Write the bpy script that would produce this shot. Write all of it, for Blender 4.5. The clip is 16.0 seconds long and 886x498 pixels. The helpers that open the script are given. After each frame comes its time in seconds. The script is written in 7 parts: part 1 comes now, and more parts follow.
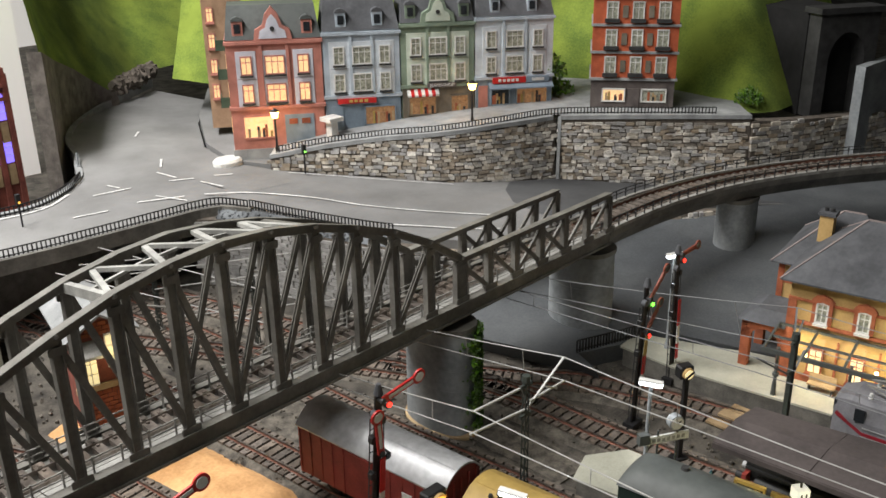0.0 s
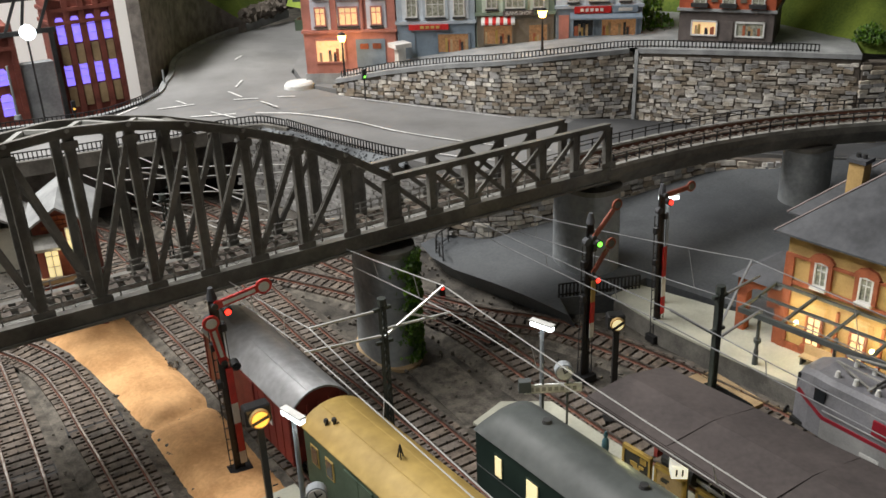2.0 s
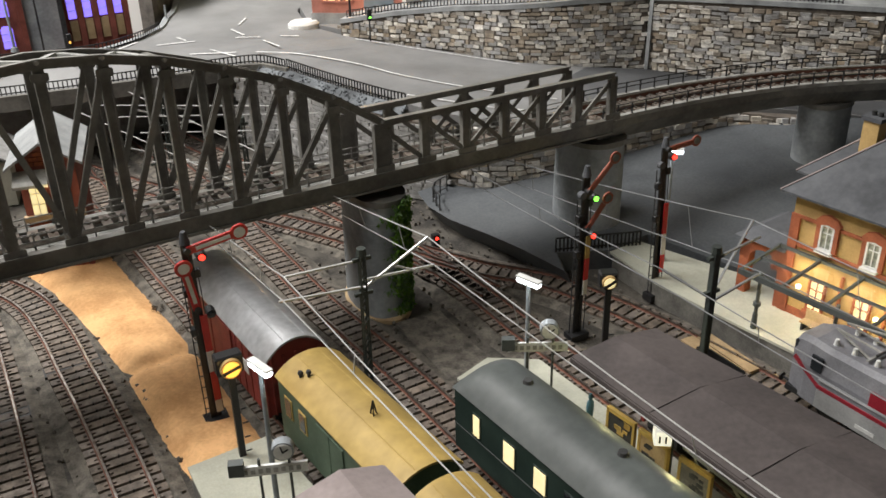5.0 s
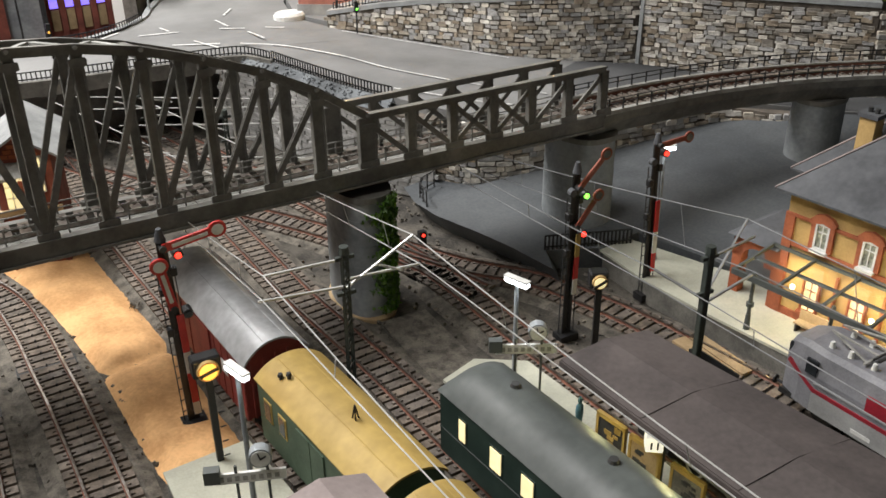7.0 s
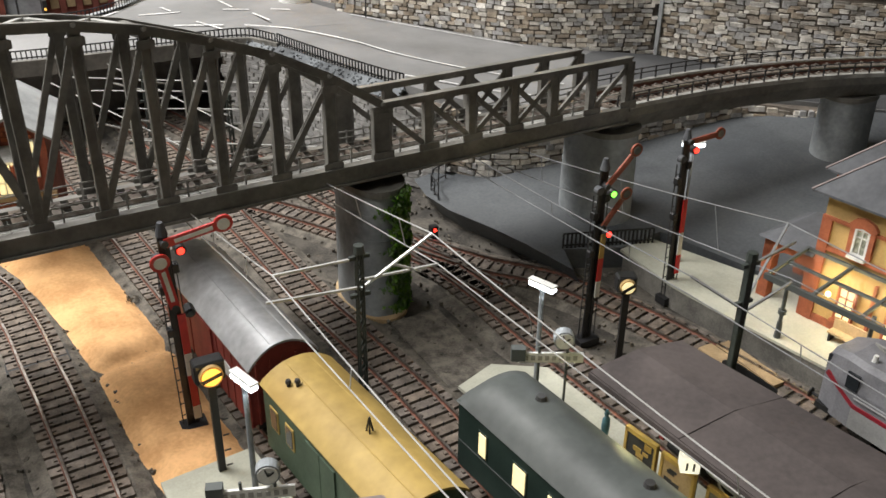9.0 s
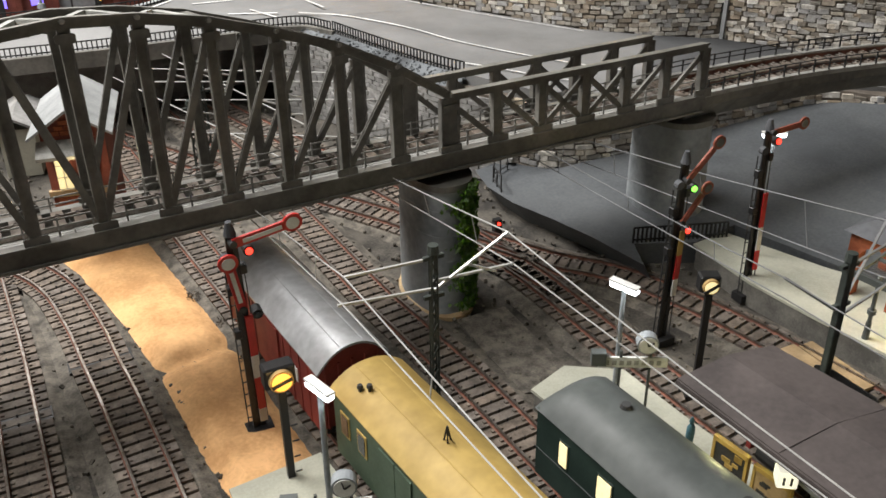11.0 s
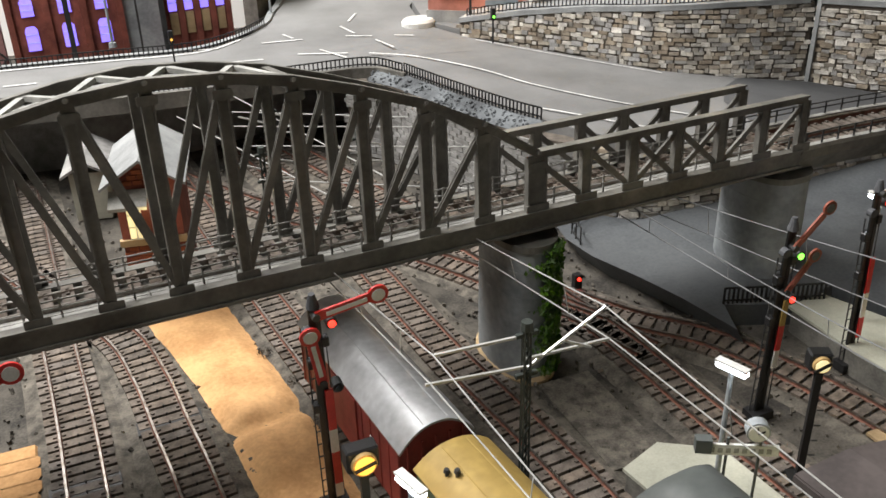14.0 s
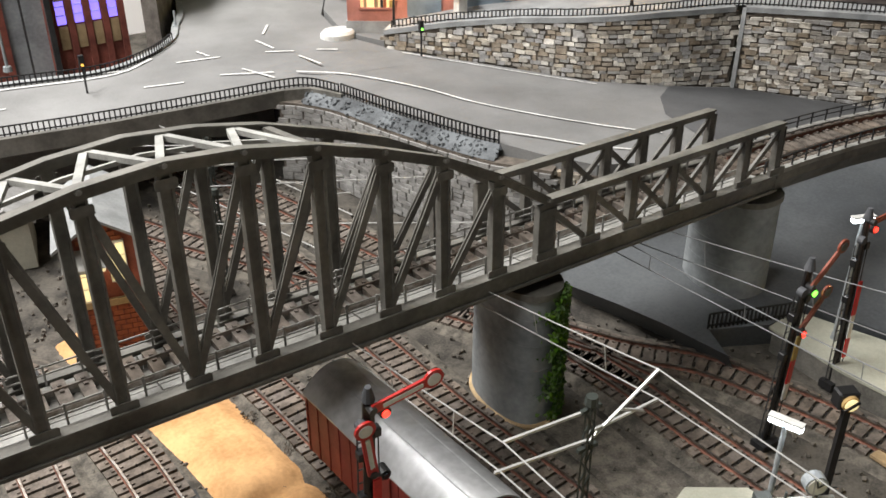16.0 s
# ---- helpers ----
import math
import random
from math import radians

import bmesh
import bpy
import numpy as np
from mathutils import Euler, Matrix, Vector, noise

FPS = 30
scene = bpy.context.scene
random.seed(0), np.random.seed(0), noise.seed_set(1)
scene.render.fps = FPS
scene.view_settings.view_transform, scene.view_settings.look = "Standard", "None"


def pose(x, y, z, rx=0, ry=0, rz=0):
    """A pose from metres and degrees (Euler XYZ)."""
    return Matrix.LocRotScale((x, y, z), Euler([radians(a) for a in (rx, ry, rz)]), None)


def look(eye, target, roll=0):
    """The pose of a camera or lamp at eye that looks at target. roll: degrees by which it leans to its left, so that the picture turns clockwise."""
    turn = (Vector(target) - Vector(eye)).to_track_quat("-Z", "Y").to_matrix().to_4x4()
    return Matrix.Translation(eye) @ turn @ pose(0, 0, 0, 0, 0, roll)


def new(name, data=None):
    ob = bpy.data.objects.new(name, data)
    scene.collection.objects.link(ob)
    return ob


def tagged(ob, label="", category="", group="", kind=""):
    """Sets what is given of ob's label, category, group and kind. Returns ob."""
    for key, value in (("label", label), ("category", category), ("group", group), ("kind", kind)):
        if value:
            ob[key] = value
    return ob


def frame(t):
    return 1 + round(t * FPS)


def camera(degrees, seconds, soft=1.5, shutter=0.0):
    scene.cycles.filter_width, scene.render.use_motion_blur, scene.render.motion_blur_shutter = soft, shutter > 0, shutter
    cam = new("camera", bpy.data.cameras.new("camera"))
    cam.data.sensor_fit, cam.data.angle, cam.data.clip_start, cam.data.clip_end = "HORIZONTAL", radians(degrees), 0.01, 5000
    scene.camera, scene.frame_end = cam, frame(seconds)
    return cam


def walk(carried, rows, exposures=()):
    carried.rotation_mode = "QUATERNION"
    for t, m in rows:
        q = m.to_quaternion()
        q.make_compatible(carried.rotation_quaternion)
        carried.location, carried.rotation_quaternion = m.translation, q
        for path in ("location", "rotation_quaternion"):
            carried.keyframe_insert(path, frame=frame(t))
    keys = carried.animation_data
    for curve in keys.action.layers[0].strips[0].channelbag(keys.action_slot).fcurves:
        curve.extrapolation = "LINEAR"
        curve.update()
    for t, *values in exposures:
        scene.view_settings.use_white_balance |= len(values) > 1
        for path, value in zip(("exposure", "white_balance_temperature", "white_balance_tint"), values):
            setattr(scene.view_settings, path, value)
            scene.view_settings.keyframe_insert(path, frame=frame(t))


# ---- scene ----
from mathutils.geometry import tessellate_polygon

# camera and its walk
cam = camera(51.0, 16.0, soft=1.6)
PATH = [
    (0, (0.111, 0.035, 0.338), (1.426, 1.346, -0.406), -0.8),
    (0.5, (0.166, 0.002, 0.322), (1.276, 1.485, -0.433), -1.6),
    (1, (0.214, -0.024, 0.313), (1.249, 1.511, -0.444), -1.3),
    (1.5, (0.252, -0.043, 0.307), (1.241, 1.502, -0.49), -1.5),
    (2, (0.273, -0.056, 0.298), (1.16, 1.542, -0.515), -2.4),
    (2.5, (0.273, -0.058, 0.299), (1.148, 1.534, -0.539), -1.5),
    (3, (0.276, -0.055, 0.294), (1.156, 1.518, -0.572), -0.6),
    (3.5, (0.284, -0.062, 0.291), (1.167, 1.504, -0.586), 0.0),
    (4, (0.293, -0.053, 0.291), (1.133, 1.539, -0.58), -0.8),
    (4.2, (0.292, -0.05, 0.29), (1.131, 1.533, -0.599), -1.2),
    (6.3, (0.303, -0.046, 0.292), (1.121, 1.531, -0.627), -1.0),
    (6.5, (0.3, -0.044, 0.288), (1.12, 1.533, -0.629), -0.9),
    (7, (0.303, -0.037, 0.286), (1.148, 1.522, -0.638), -0.6),
    (7.5, (0.303, -0.027, 0.282), (1.139, 1.53, -0.657), 0.0),
    (8, (0.304, -0.028, 0.282), (1.17, 1.512, -0.655), 0.9),
    (8.5, (0.308, -0.028, 0.275), (1.174, 1.509, -0.666), 0.5),
    (9, (0.306, -0.008, 0.278), (1.155, 1.535, -0.67), 0.7),
    (9.5, (0.299, 0.0, 0.277), (1.115, 1.559, -0.674), 0.0),
    (9.7, (0.3, 0.005, 0.275), (1.101, 1.568, -0.681), -0.2),
    (11.8, (0.303, 0.021, 0.276), (1.058, 1.594, -0.703), -0.6),
    (12, (0.304, 0.025, 0.277), (1.054, 1.603, -0.695), -0.6),
    (12.5, (0.305, 0.031, 0.279), (1.037, 1.628, -0.676), -0.9),
    (13, (0.302, 0.034, 0.281), (1.008, 1.653, -0.657), -1.2),
    (13.5, (0.304, 0.044, 0.276), (0.997, 1.667, -0.666), -1.3),
    (14, (0.299, 0.047, 0.282), (0.976, 1.681, -0.651), -1.5),
    (14.5, (0.3, 0.051, 0.277), (0.979, 1.677, -0.669), -1.7),
    (15, (0.293, 0.057, 0.285), (0.976, 1.682, -0.661), -1.2),
    (15.5, (0.285, 0.066, 0.29), (1.033, 1.673, -0.636), -0.8),
    (16, (0.253, 0.11, 0.305), (1.19, 1.581, -0.675), -0.0),
]
walk(cam, [(t, look(eye, target, roll)) for t, eye, target, roll in PATH], exposures=[(0.0, -0.2), (0.5, -0.6), (1.0, -0.45), (2.0, -0.3), (3.5, -0.22), (6.5, -0.12), (9.0, 0.0), (12.0, 0.0), (14.0, 0.0), (14.5, -0.1), (15.5, -0.2), (16.0, 0.05)])

# light of the hall: dim world, long fluorescent panels under the ceiling
world = bpy.data.worlds.new("hall")
world.use_nodes = True
world.node_tree.nodes["Background"].inputs[0].default_value = (0.55, 0.6, 0.66, 1)
world.node_tree.nodes["Background"].inputs[1].default_value = 0.045
scene.world = world


def area_lamp(name, at, to, sx, sy, power, color):
    la = bpy.data.lights.new(name, "AREA")
    la.shape, la.size, la.size_y, la.energy, la.color = "RECTANGLE", sx, sy, power, color
    ob = new(name, la)
    ob.matrix_world = look(at, to)
    return ob


area_lamp("hall_light", (-0.24, 0.46, 1.02), (0.0, 0.5, 0), 0.8, 0.14, 9.6, (1.0, 0.975, 0.955))
area_lamp("hall_light", (0.08, 1.02, 1.12), (0.32, 0.90, 0), 0.9, 0.14, 29.0, (1.0, 0.975, 0.955))


def point_lamp(name, at, power, color, size=0.004):
    la = bpy.data.lights.new(name, "POINT")
    la.energy, la.color, la.shadow_soft_size = power, color, size
    ob = new(name, la)
    ob.location = at
    return ob


# ---- materials ----
def mat(name, c1, c2=None, rough=0.75, scale=120.0, bump=0.15, metal=0.0, rnd=0.0, fine=900.0, emit=None, power=0.0, island=0.0, spec=0.4, stain=0.28, palette=None):
    m = bpy.data.materials.new(name)
    m.use_nodes = True
    nt = m.node_tree
    bs = nt.nodes["Principled BSDF"]
    bs.inputs["Roughness"].default_value = rough
    bs.inputs["Metallic"].default_value = metal
    bs.inputs["Specular IOR Level"].default_value = spec
    c2 = c2 or tuple(min(1, v * 0.65) for v in c1)
    geo = nt.nodes.new("ShaderNodeNewGeometry")
    n1 = nt.nodes.new("ShaderNodeTexNoise")
    n1.inputs["Scale"].default_value, n1.inputs["Detail"].default_value = scale, 5
    n2 = nt.nodes.new("ShaderNodeTexNoise")
    n2.inputs["Scale"].default_value, n2.inputs["Detail"].default_value = fine, 3
    for n in (n1, n2):
        nt.links.new(geo.outputs["Position"], n.inputs["Vector"])
    add = nt.nodes.new("ShaderNodeMath")
    add.operation = "MULTIPLY_ADD"
    nt.links.new(n2.outputs[0], add.inputs[0])
    add.inputs[1].default_value = 0.45
    nt.links.new(n1.outputs[0], add.inputs[2])
    ramp = nt.nodes.new("ShaderNodeMapRange")
    ramp.inputs["From Min"].default_value, ramp.inputs["From Max"].default_value = 0.56, 0.90
    nt.links.new(add.outputs[0], ramp.inputs["Value"])
    mix = nt.nodes.new("ShaderNodeMix")
    mix.data_type = "RGBA"
    mix.inputs["A"].default_value, mix.inputs["B"].default_value = (*c1, 1), (*c2, 1)
    nt.links.new(ramp.outputs[0], mix.inputs["Factor"])
    col = mix.outputs["Result"]
    if stain:
        n3 = nt.nodes.new("ShaderNodeTexNoise")
        n3.inputs["Scale"].default_value, n3.inputs["Detail"].default_value, n3.inputs["Roughness"].default_value = scale * 0.22, 6, 0.68
        nt.links.new(geo.outputs["Position"], n3.inputs["Vector"])
        sr = nt.nodes.new("ShaderNodeMapRange")
        sr.inputs["From Min"].default_value, sr.inputs["From Max"].default_value = 0.35, 0.65
        sr.inputs["To Min"].default_value, sr.inputs["To Max"].default_value = 1 - stain, 1 + stain * 0.5
        nt.links.new(n3.outputs[0], sr.inputs["Value"])
        ml = nt.nodes.new("ShaderNodeMix")
        ml.data_type, ml.blend_type = "RGBA", "MULTIPLY"
        ml.inputs["Factor"].default_value = 1.0
        nt.links.new(col, ml.inputs["A"])
        nt.links.new(sr.outputs[0], ml.inputs["B"])
        col = ml.outputs["Result"]
        rr = nt.nodes.new("ShaderNodeMapRange")
        rr.inputs["From Min"].default_value, rr.inputs["From Max"].default_value = 0.35, 0.65
        rr.inputs["To Min"].default_value, rr.inputs["To Max"].default_value = min(1, rough + 0.1), max(0.05, rough - 0.1)
        nt.links.new(n3.outputs[0], rr.inputs["Value"])
        nt.links.new(rr.outputs[0], bs.inputs["Roughness"])
    if palette:
        src = nt.nodes.new("ShaderNodeObjectInfo").outputs["Random"] if rnd else geo.outputs["Random Per Island"]
        cr = nt.nodes.new("ShaderNodeValToRGB")
        cr.color_ramp.interpolation = "CONSTANT"
        els = cr.color_ramp.elements
        while len(els) < len(palette):
            els.new(0.5)
        for k, c in enumerate(palette):
            els[k].position, els[k].color = k / len(palette), (*c, 1)
        nt.links.new(src, cr.inputs[0])
        pm = nt.nodes.new("ShaderNodeMix")
        pm.data_type, pm.blend_type = "RGBA", "MULTIPLY"
        pm.inputs["Factor"].default_value = 1.0
        nt.links.new(col, pm.inputs["A"])
        nt.links.new(cr.outputs[0], pm.inputs["B"])
        col = pm.outputs["Result"]
    if rnd or island:
        hsv = nt.nodes.new("ShaderNodeHueSaturation")
        src = nt.nodes.new("ShaderNodeObjectInfo").outputs["Random"] if rnd else geo.outputs["Random Per Island"]
        mr = nt.nodes.new("ShaderNodeMapRange")
        amount = rnd or island
        mr.inputs["To Min"].default_value, mr.inputs["To Max"].default_value = 1 - amount, 1 + amount
        nt.links.new(src, mr.inputs["Value"])
        nt.links.new(mr.outputs[0], hsv.inputs["Value"])
        wv = nt.nodes.new("ShaderNodeTexWhiteNoise")
        wv.noise_dimensions = "1D"
        nt.links.new(src, wv.inputs["W"])
        ms = nt.nodes.new("ShaderNodeMapRange")
        ms.inputs["To Min"].default_value, ms.inputs["To Max"].default_value = 1 - amount, 1 + amount
        nt.links.new(wv.outputs["Value"], ms.inputs["Value"])
        nt.links.new(ms.outputs[0], hsv.inputs["Saturation"])
        nt.links.new(col, hsv.inputs["Color"])
        col = hsv.outputs[0]
    nt.links.new(col, bs.inputs["Base Color"])
    if bump:
        b = nt.nodes.new("ShaderNodeBump")
        b.inputs["Strength"].default_value, b.inputs["Distance"].default_value = bump, 0.0006
        nt.links.new(add.outputs[0], b.inputs["Height"])
        nt.links.new(b.outputs[0], bs.inputs["Normal"])
    if emit:
        bs.inputs["Emission Color"].default_value, bs.inputs["Emission Strength"].default_value = (*emit, 1), power
    return m


PALETTE = [(1.0, 0.98, 0.94), (0.74, 0.66, 0.56), (0.84, 0.85, 0.87), (1.36, 1.34, 1.30), (0.55, 0.52, 0.48), (1.1, 1.04, 0.94), (0.72, 0.73, 0.76), (1.22, 1.20, 1.16), (0.62, 0.54, 0.45)]
M = dict(
    ground=mat("dark_ballast", (0.118, 0.106, 0.088), (0.033, 0.030, 0.026), 0.95, 60, 1.0, fine=700),
    ballast=mat("track_ballast", (0.175, 0.156, 0.128), (0.062, 0.056, 0.047), 0.95, 160, 1.0, fine=900),
    sleeper=mat("sleeper_grey_brown", (0.205, 0.170, 0.140), (0.092, 0.076, 0.062), 0.85, 200, 0.4, rnd=0.18),
    rail=mat("rail_steel", (0.38, 0.355, 0.33), (0.19, 0.15, 0.12), 0.36, 200, 0.05, metal=0.9),
    rust=mat("rusty_rail_side", (0.24, 0.10, 0.065), (0.11, 0.055, 0.04), 0.8, 220, 0.3),
    chairs=mat("rail_fastening", (0.05, 0.045, 0.04), None, 0.8),
    sand=mat("orange_sand", (0.72, 0.42, 0.19), (0.50, 0.27, 0.11), 0.95, 45, 0.8, fine=500),
    steel=mat("bridge_grey_paint", (0.205, 0.197, 0.174), (0.122, 0.117, 0.104), 0.5, 70, 0.1, fine=400),
    brace=mat("light_grey_bracing", (0.46, 0.46, 0.43), (0.30, 0.30, 0.28), 0.6, 80, 0.1),
    plank=mat("walkway_grey", (0.40, 0.395, 0.37), (0.24, 0.235, 0.215), 0.8, 90, 0.2, rnd=0.1),
    pier=mat("pier_grey", (0.37, 0.395, 0.405), (0.22, 0.24, 0.25), 0.7, 35, 0.15, fine=300),
    road=mat("asphalt_grey", (0.25, 0.25, 0.246), (0.185, 0.185, 0.181), 0.85, 14, 0.2, fine=900),
    road_dark=mat("darker_road_grey", (0.115, 0.117, 0.12), (0.07, 0.072, 0.075), 0.8, 14, 0.2, fine=900, stain=0.4),
    yard=mat("forecourt_grey_blue", (0.150, 0.160, 0.166), (0.088, 0.096, 0.104), 0.62, 12, 0.1, fine=500, stain=0.42),
    line=mat("road_marking_white", (0.85, 0.85, 0.83), (0.6, 0.6, 0.58), 0.8, 200, 0.1),
    verge=mat("blue_grey_verge", (0.19, 0.205, 0.215), (0.085, 0.09, 0.095), 0.9, 60, 0.8, fine=600),
    kerb=mat("kerb_grey", (0.36, 0.37, 0.37), (0.24, 0.25, 0.25), 0.8, 60, 0.2),
    stone=mat("pale_rubble_stone", (0.62, 0.60, 0.56), (0.36, 0.34, 0.31), 0.85, 130, 0.7, rnd=0.2, palette=PALETTE),
    stone2=mat("pale_rubble_stone_joined", (0.62, 0.60, 0.56), (0.36, 0.34, 0.31), 0.85, 130, 0.7, island=0.2, palette=PALETTE),
    mortar=mat("dark_mortar", (0.17, 0.145, 0.12), (0.10, 0.085, 0.07), 0.95, 150, 0.5),
    block=mat("grey_block", (0.36, 0.355, 0.34), (0.23, 0.225, 0.215), 0.85, 110, 0.4, rnd=0.15),
    black=mat("black_paint", (0.02, 0.02, 0.021), (0.012, 0.012, 0.012), 0.45, 90, 0.05),
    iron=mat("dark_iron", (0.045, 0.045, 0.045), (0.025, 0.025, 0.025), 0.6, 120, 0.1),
    green_iron=mat("dark_green_mast", (0.05, 0.06, 0.052), (0.03, 0.036, 0.032), 0.6, 120, 0.1),
    # near black: the tunnel's darkness as a colour, and the tender's coal
    dark=mat("tunnel_shade_and_coal", (0.012, 0.012, 0.012), None, 0.95),
    grass=mat("grass_flock", (0.25, 0.33, 0.05), (0.11, 0.17, 0.028), 0.95, 22, 1.0, fine=450),
    leaf=mat("ivy_green", (0.17, 0.30, 0.06), (0.06, 0.14, 0.025), 0.8, 200, 0.4, island=0.35),
    red_wagon=mat("oxide_red_wagon", (0.30, 0.045, 0.035), (0.19, 0.03, 0.025), 0.6, 60, 0.1),
    silver=mat("silver_roof", (0.60, 0.61, 0.62), (0.38, 0.385, 0.39), 0.42, 40, 0.12, metal=0.35, fine=250),
    cream=mat("ochre_roof", (0.50, 0.345, 0.10), (0.35, 0.235, 0.065), 0.6, 35, 0.1, fine=200),
    green_wagon=mat("green_wagon", (0.085, 0.13, 0.085), (0.05, 0.08, 0.05), 0.55, 60, 0.1),
    coach=mat("dark_green_coach", (0.03, 0.048, 0.04), (0.018, 0.03, 0.025), 0.4, 60, 0.05),
    coach_roof=mat("grey_green_roof", (0.10, 0.11, 0.105), (0.065, 0.073, 0.07), 0.56, 30, 0.08, fine=200),
    plat=mat("platform_cream", (0.50, 0.50, 0.41), (0.38, 0.38, 0.31), 0.8, 40, 0.15),
    plat_edge=mat("platform_edge_grey", (0.19, 0.18, 0.158), (0.10, 0.096, 0.085), 0.85, 90, 0.3),
    roof_mauve=mat("platform_roof_felt", (0.095, 0.079, 0.075), (0.06, 0.05, 0.048), 0.8, 30, 0.15, fine=400),
    roof_pink=mat("platform_roof_pale", (0.36, 0.30, 0.285), (0.27, 0.225, 0.215), 0.8, 30, 0.15, fine=400),
    slate=mat("slate_grey_roof", (0.112, 0.116, 0.125), (0.072, 0.075, 0.081), 0.75, 50, 0.2, fine=350),
    ochre=mat("station_ochre_wall", (0.54, 0.36, 0.145), (0.42, 0.275, 0.105), 0.8, 60, 0.15),
    brickred=mat("station_brick_red", (0.40, 0.12, 0.055), (0.26, 0.075, 0.035), 0.8, 120, 0.3),
    brick2=mat("red_brick_hall", (0.28, 0.085, 0.06), (0.17, 0.05, 0.037), 0.85, 90, 0.3),
    white=mat("white_paint", (0.78, 0.78, 0.75), (0.6, 0.6, 0.57), 0.6, 80, 0.1),
    red=mat("signal_red", (0.62, 0.03, 0.025), (0.45, 0.02, 0.02), 0.4, 80, 0.05),
    glass=mat("dark_glass", (0.03, 0.035, 0.04), (0.02, 0.022, 0.025), 0.1, 50, 0.0),
    lit_white=mat("lamp_white", (0.9, 0.92, 0.95), None, 0.5, emit=(0.85, 0.93, 1.0), power=6),
    lit_warm=mat("window_warm_light", (0.8, 0.6, 0.3), (0.5, 0.3, 0.12), 0.5, 260, emit=(1.0, 0.66, 0.34), power=0.85),
    lit_orange=mat("lantern_orange_light", (1, 0.7, 0.3), None, 0.5, emit=(1.0, 0.55, 0.12), power=14),
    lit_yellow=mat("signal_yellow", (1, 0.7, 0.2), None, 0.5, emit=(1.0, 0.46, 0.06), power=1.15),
    lit_red=mat("signal_red_light", (1, 0.1, 0.05), None, 0.5, emit=(1.0, 0.035, 0.02), power=3.5),
    lit_green=mat("signal_green_light", (0.3, 1, 0.2), None, 0.5, emit=(0.2, 1.0, 0.07), power=3),
    lit_violet=mat("violet_window_light", (0.3, 0.25, 0.9), None, 0.5, emit=(0.24, 0.17, 1.0), power=1.6),
    lit_cream=mat("coach_window_light", (0.9, 0.8, 0.5), None, 0.5, emit=(1.0, 0.82, 0.42), power=0.9),
    shop_glow=mat("dim_shop_window", (0.30, 0.16, 0.08), (0.08, 0.05, 0.03), 0.3, 420, 0.0, emit=(1.0, 0.5, 0.2), power=0.16),
    curtain=mat("curtain_window", (0.50, 0.50, 0.40), (0.18, 0.19, 0.15), 0.25, 420, 0.0),
    ramp_brown=mat("brown_grey_render", (0.22, 0.195, 0.172), (0.11, 0.097, 0.085), 0.9, 90, 0.5),
    wire=mat("catenary_wire", (0.62, 0.62, 0.60), (0.5, 0.5, 0.48), 0.45, 50, 0.0, metal=0.3),
    wood=mat("pale_board", (0.50, 0.36, 0.20), (0.34, 0.24, 0.13), 0.8, 90, 0.2),
    backdrop=mat("white_hall_wall", (0.85, 0.83, 0.80), (0.78, 0.76, 0.73), 0.9, 3, 0.0, stain=0.05),
    # white wall with added emission that stands in for hall light on it
    far_wall_glow=mat("pale_self_lit_backdrop", (0.85, 0.83, 0.80), (0.78, 0.76, 0.73), 0.9, 3, 0.0, stain=0.05, emit=(1.0, 0.96, 0.92), power=0.25),
    wire_dim=mat("dull_wire", (0.30, 0.31, 0.32), (0.2, 0.2, 0.2), 0.5, 50, 0.0, metal=0.3),
    blue=mat("blue_cloth", (0.07, 0.17, 0.22), None, 0.8),
    grey_loco=mat("loco_grey", (0.24, 0.24, 0.255), (0.15, 0.15, 0.165), 0.5, 60, 0.05),
    wine=mat("loco_wine_red", (0.30, 0.02, 0.035), (0.2, 0.015, 0.02), 0.45, 60, 0.05),
    loco_pale=mat("loco_pale_side", (0.38, 0.38, 0.37), (0.27, 0.27, 0.265), 0.5, 60, 0.05),
    gold=mat("gold_post", (0.55, 0.38, 0.12), (0.3, 0.2, 0.07), 0.45, 80, 0.05, metal=0.4),
)


# ---- building helpers ----
def bm_box(bm, x0, x1, y0, y1, z0, z1, m=None):
    vs = [bm.verts.new(Vector((x, y, z)) if m is None else m @ Vector((x, y, z))) for x in (x0, x1) for y in (y0, y1) for z in (z0, z1)]
    for f in ((0, 1, 3, 2), (4, 6, 7, 5), (0, 4, 5, 1), (2, 3, 7, 6), (0, 2, 6, 4), (1, 5, 7, 3)):
        bm.faces.new([vs[i] for i in f])
    return vs


def bm_bar(bm, a, b, w, h, up=(0, 0, 1)):
    """A square bar from a to b, w across and h along up."""
    a, b, up = Vector(a), Vector(b), Vector(up)
    d = (b - a).normalized()
    s = d.cross(up)
    s = s.normalized() if s.length > 1e-6 else Vector((1, 0, 0))
    u = s.cross(d).normalized()
    vs = []
    for p in (a, b):
        for i, j in ((-1, -1), (1, -1), (1, 1), (-1, 1)):
            vs.append(bm.verts.new(p + s * (i * w / 2) + u * (j * h / 2)))
    for f in ((3, 2, 1, 0), (4, 5, 6, 7), (0, 1, 5, 4), (1, 2, 6, 5), (2, 3, 7, 6), (3, 0, 4, 7)):
        bm.faces.new([vs[i] for i in f])


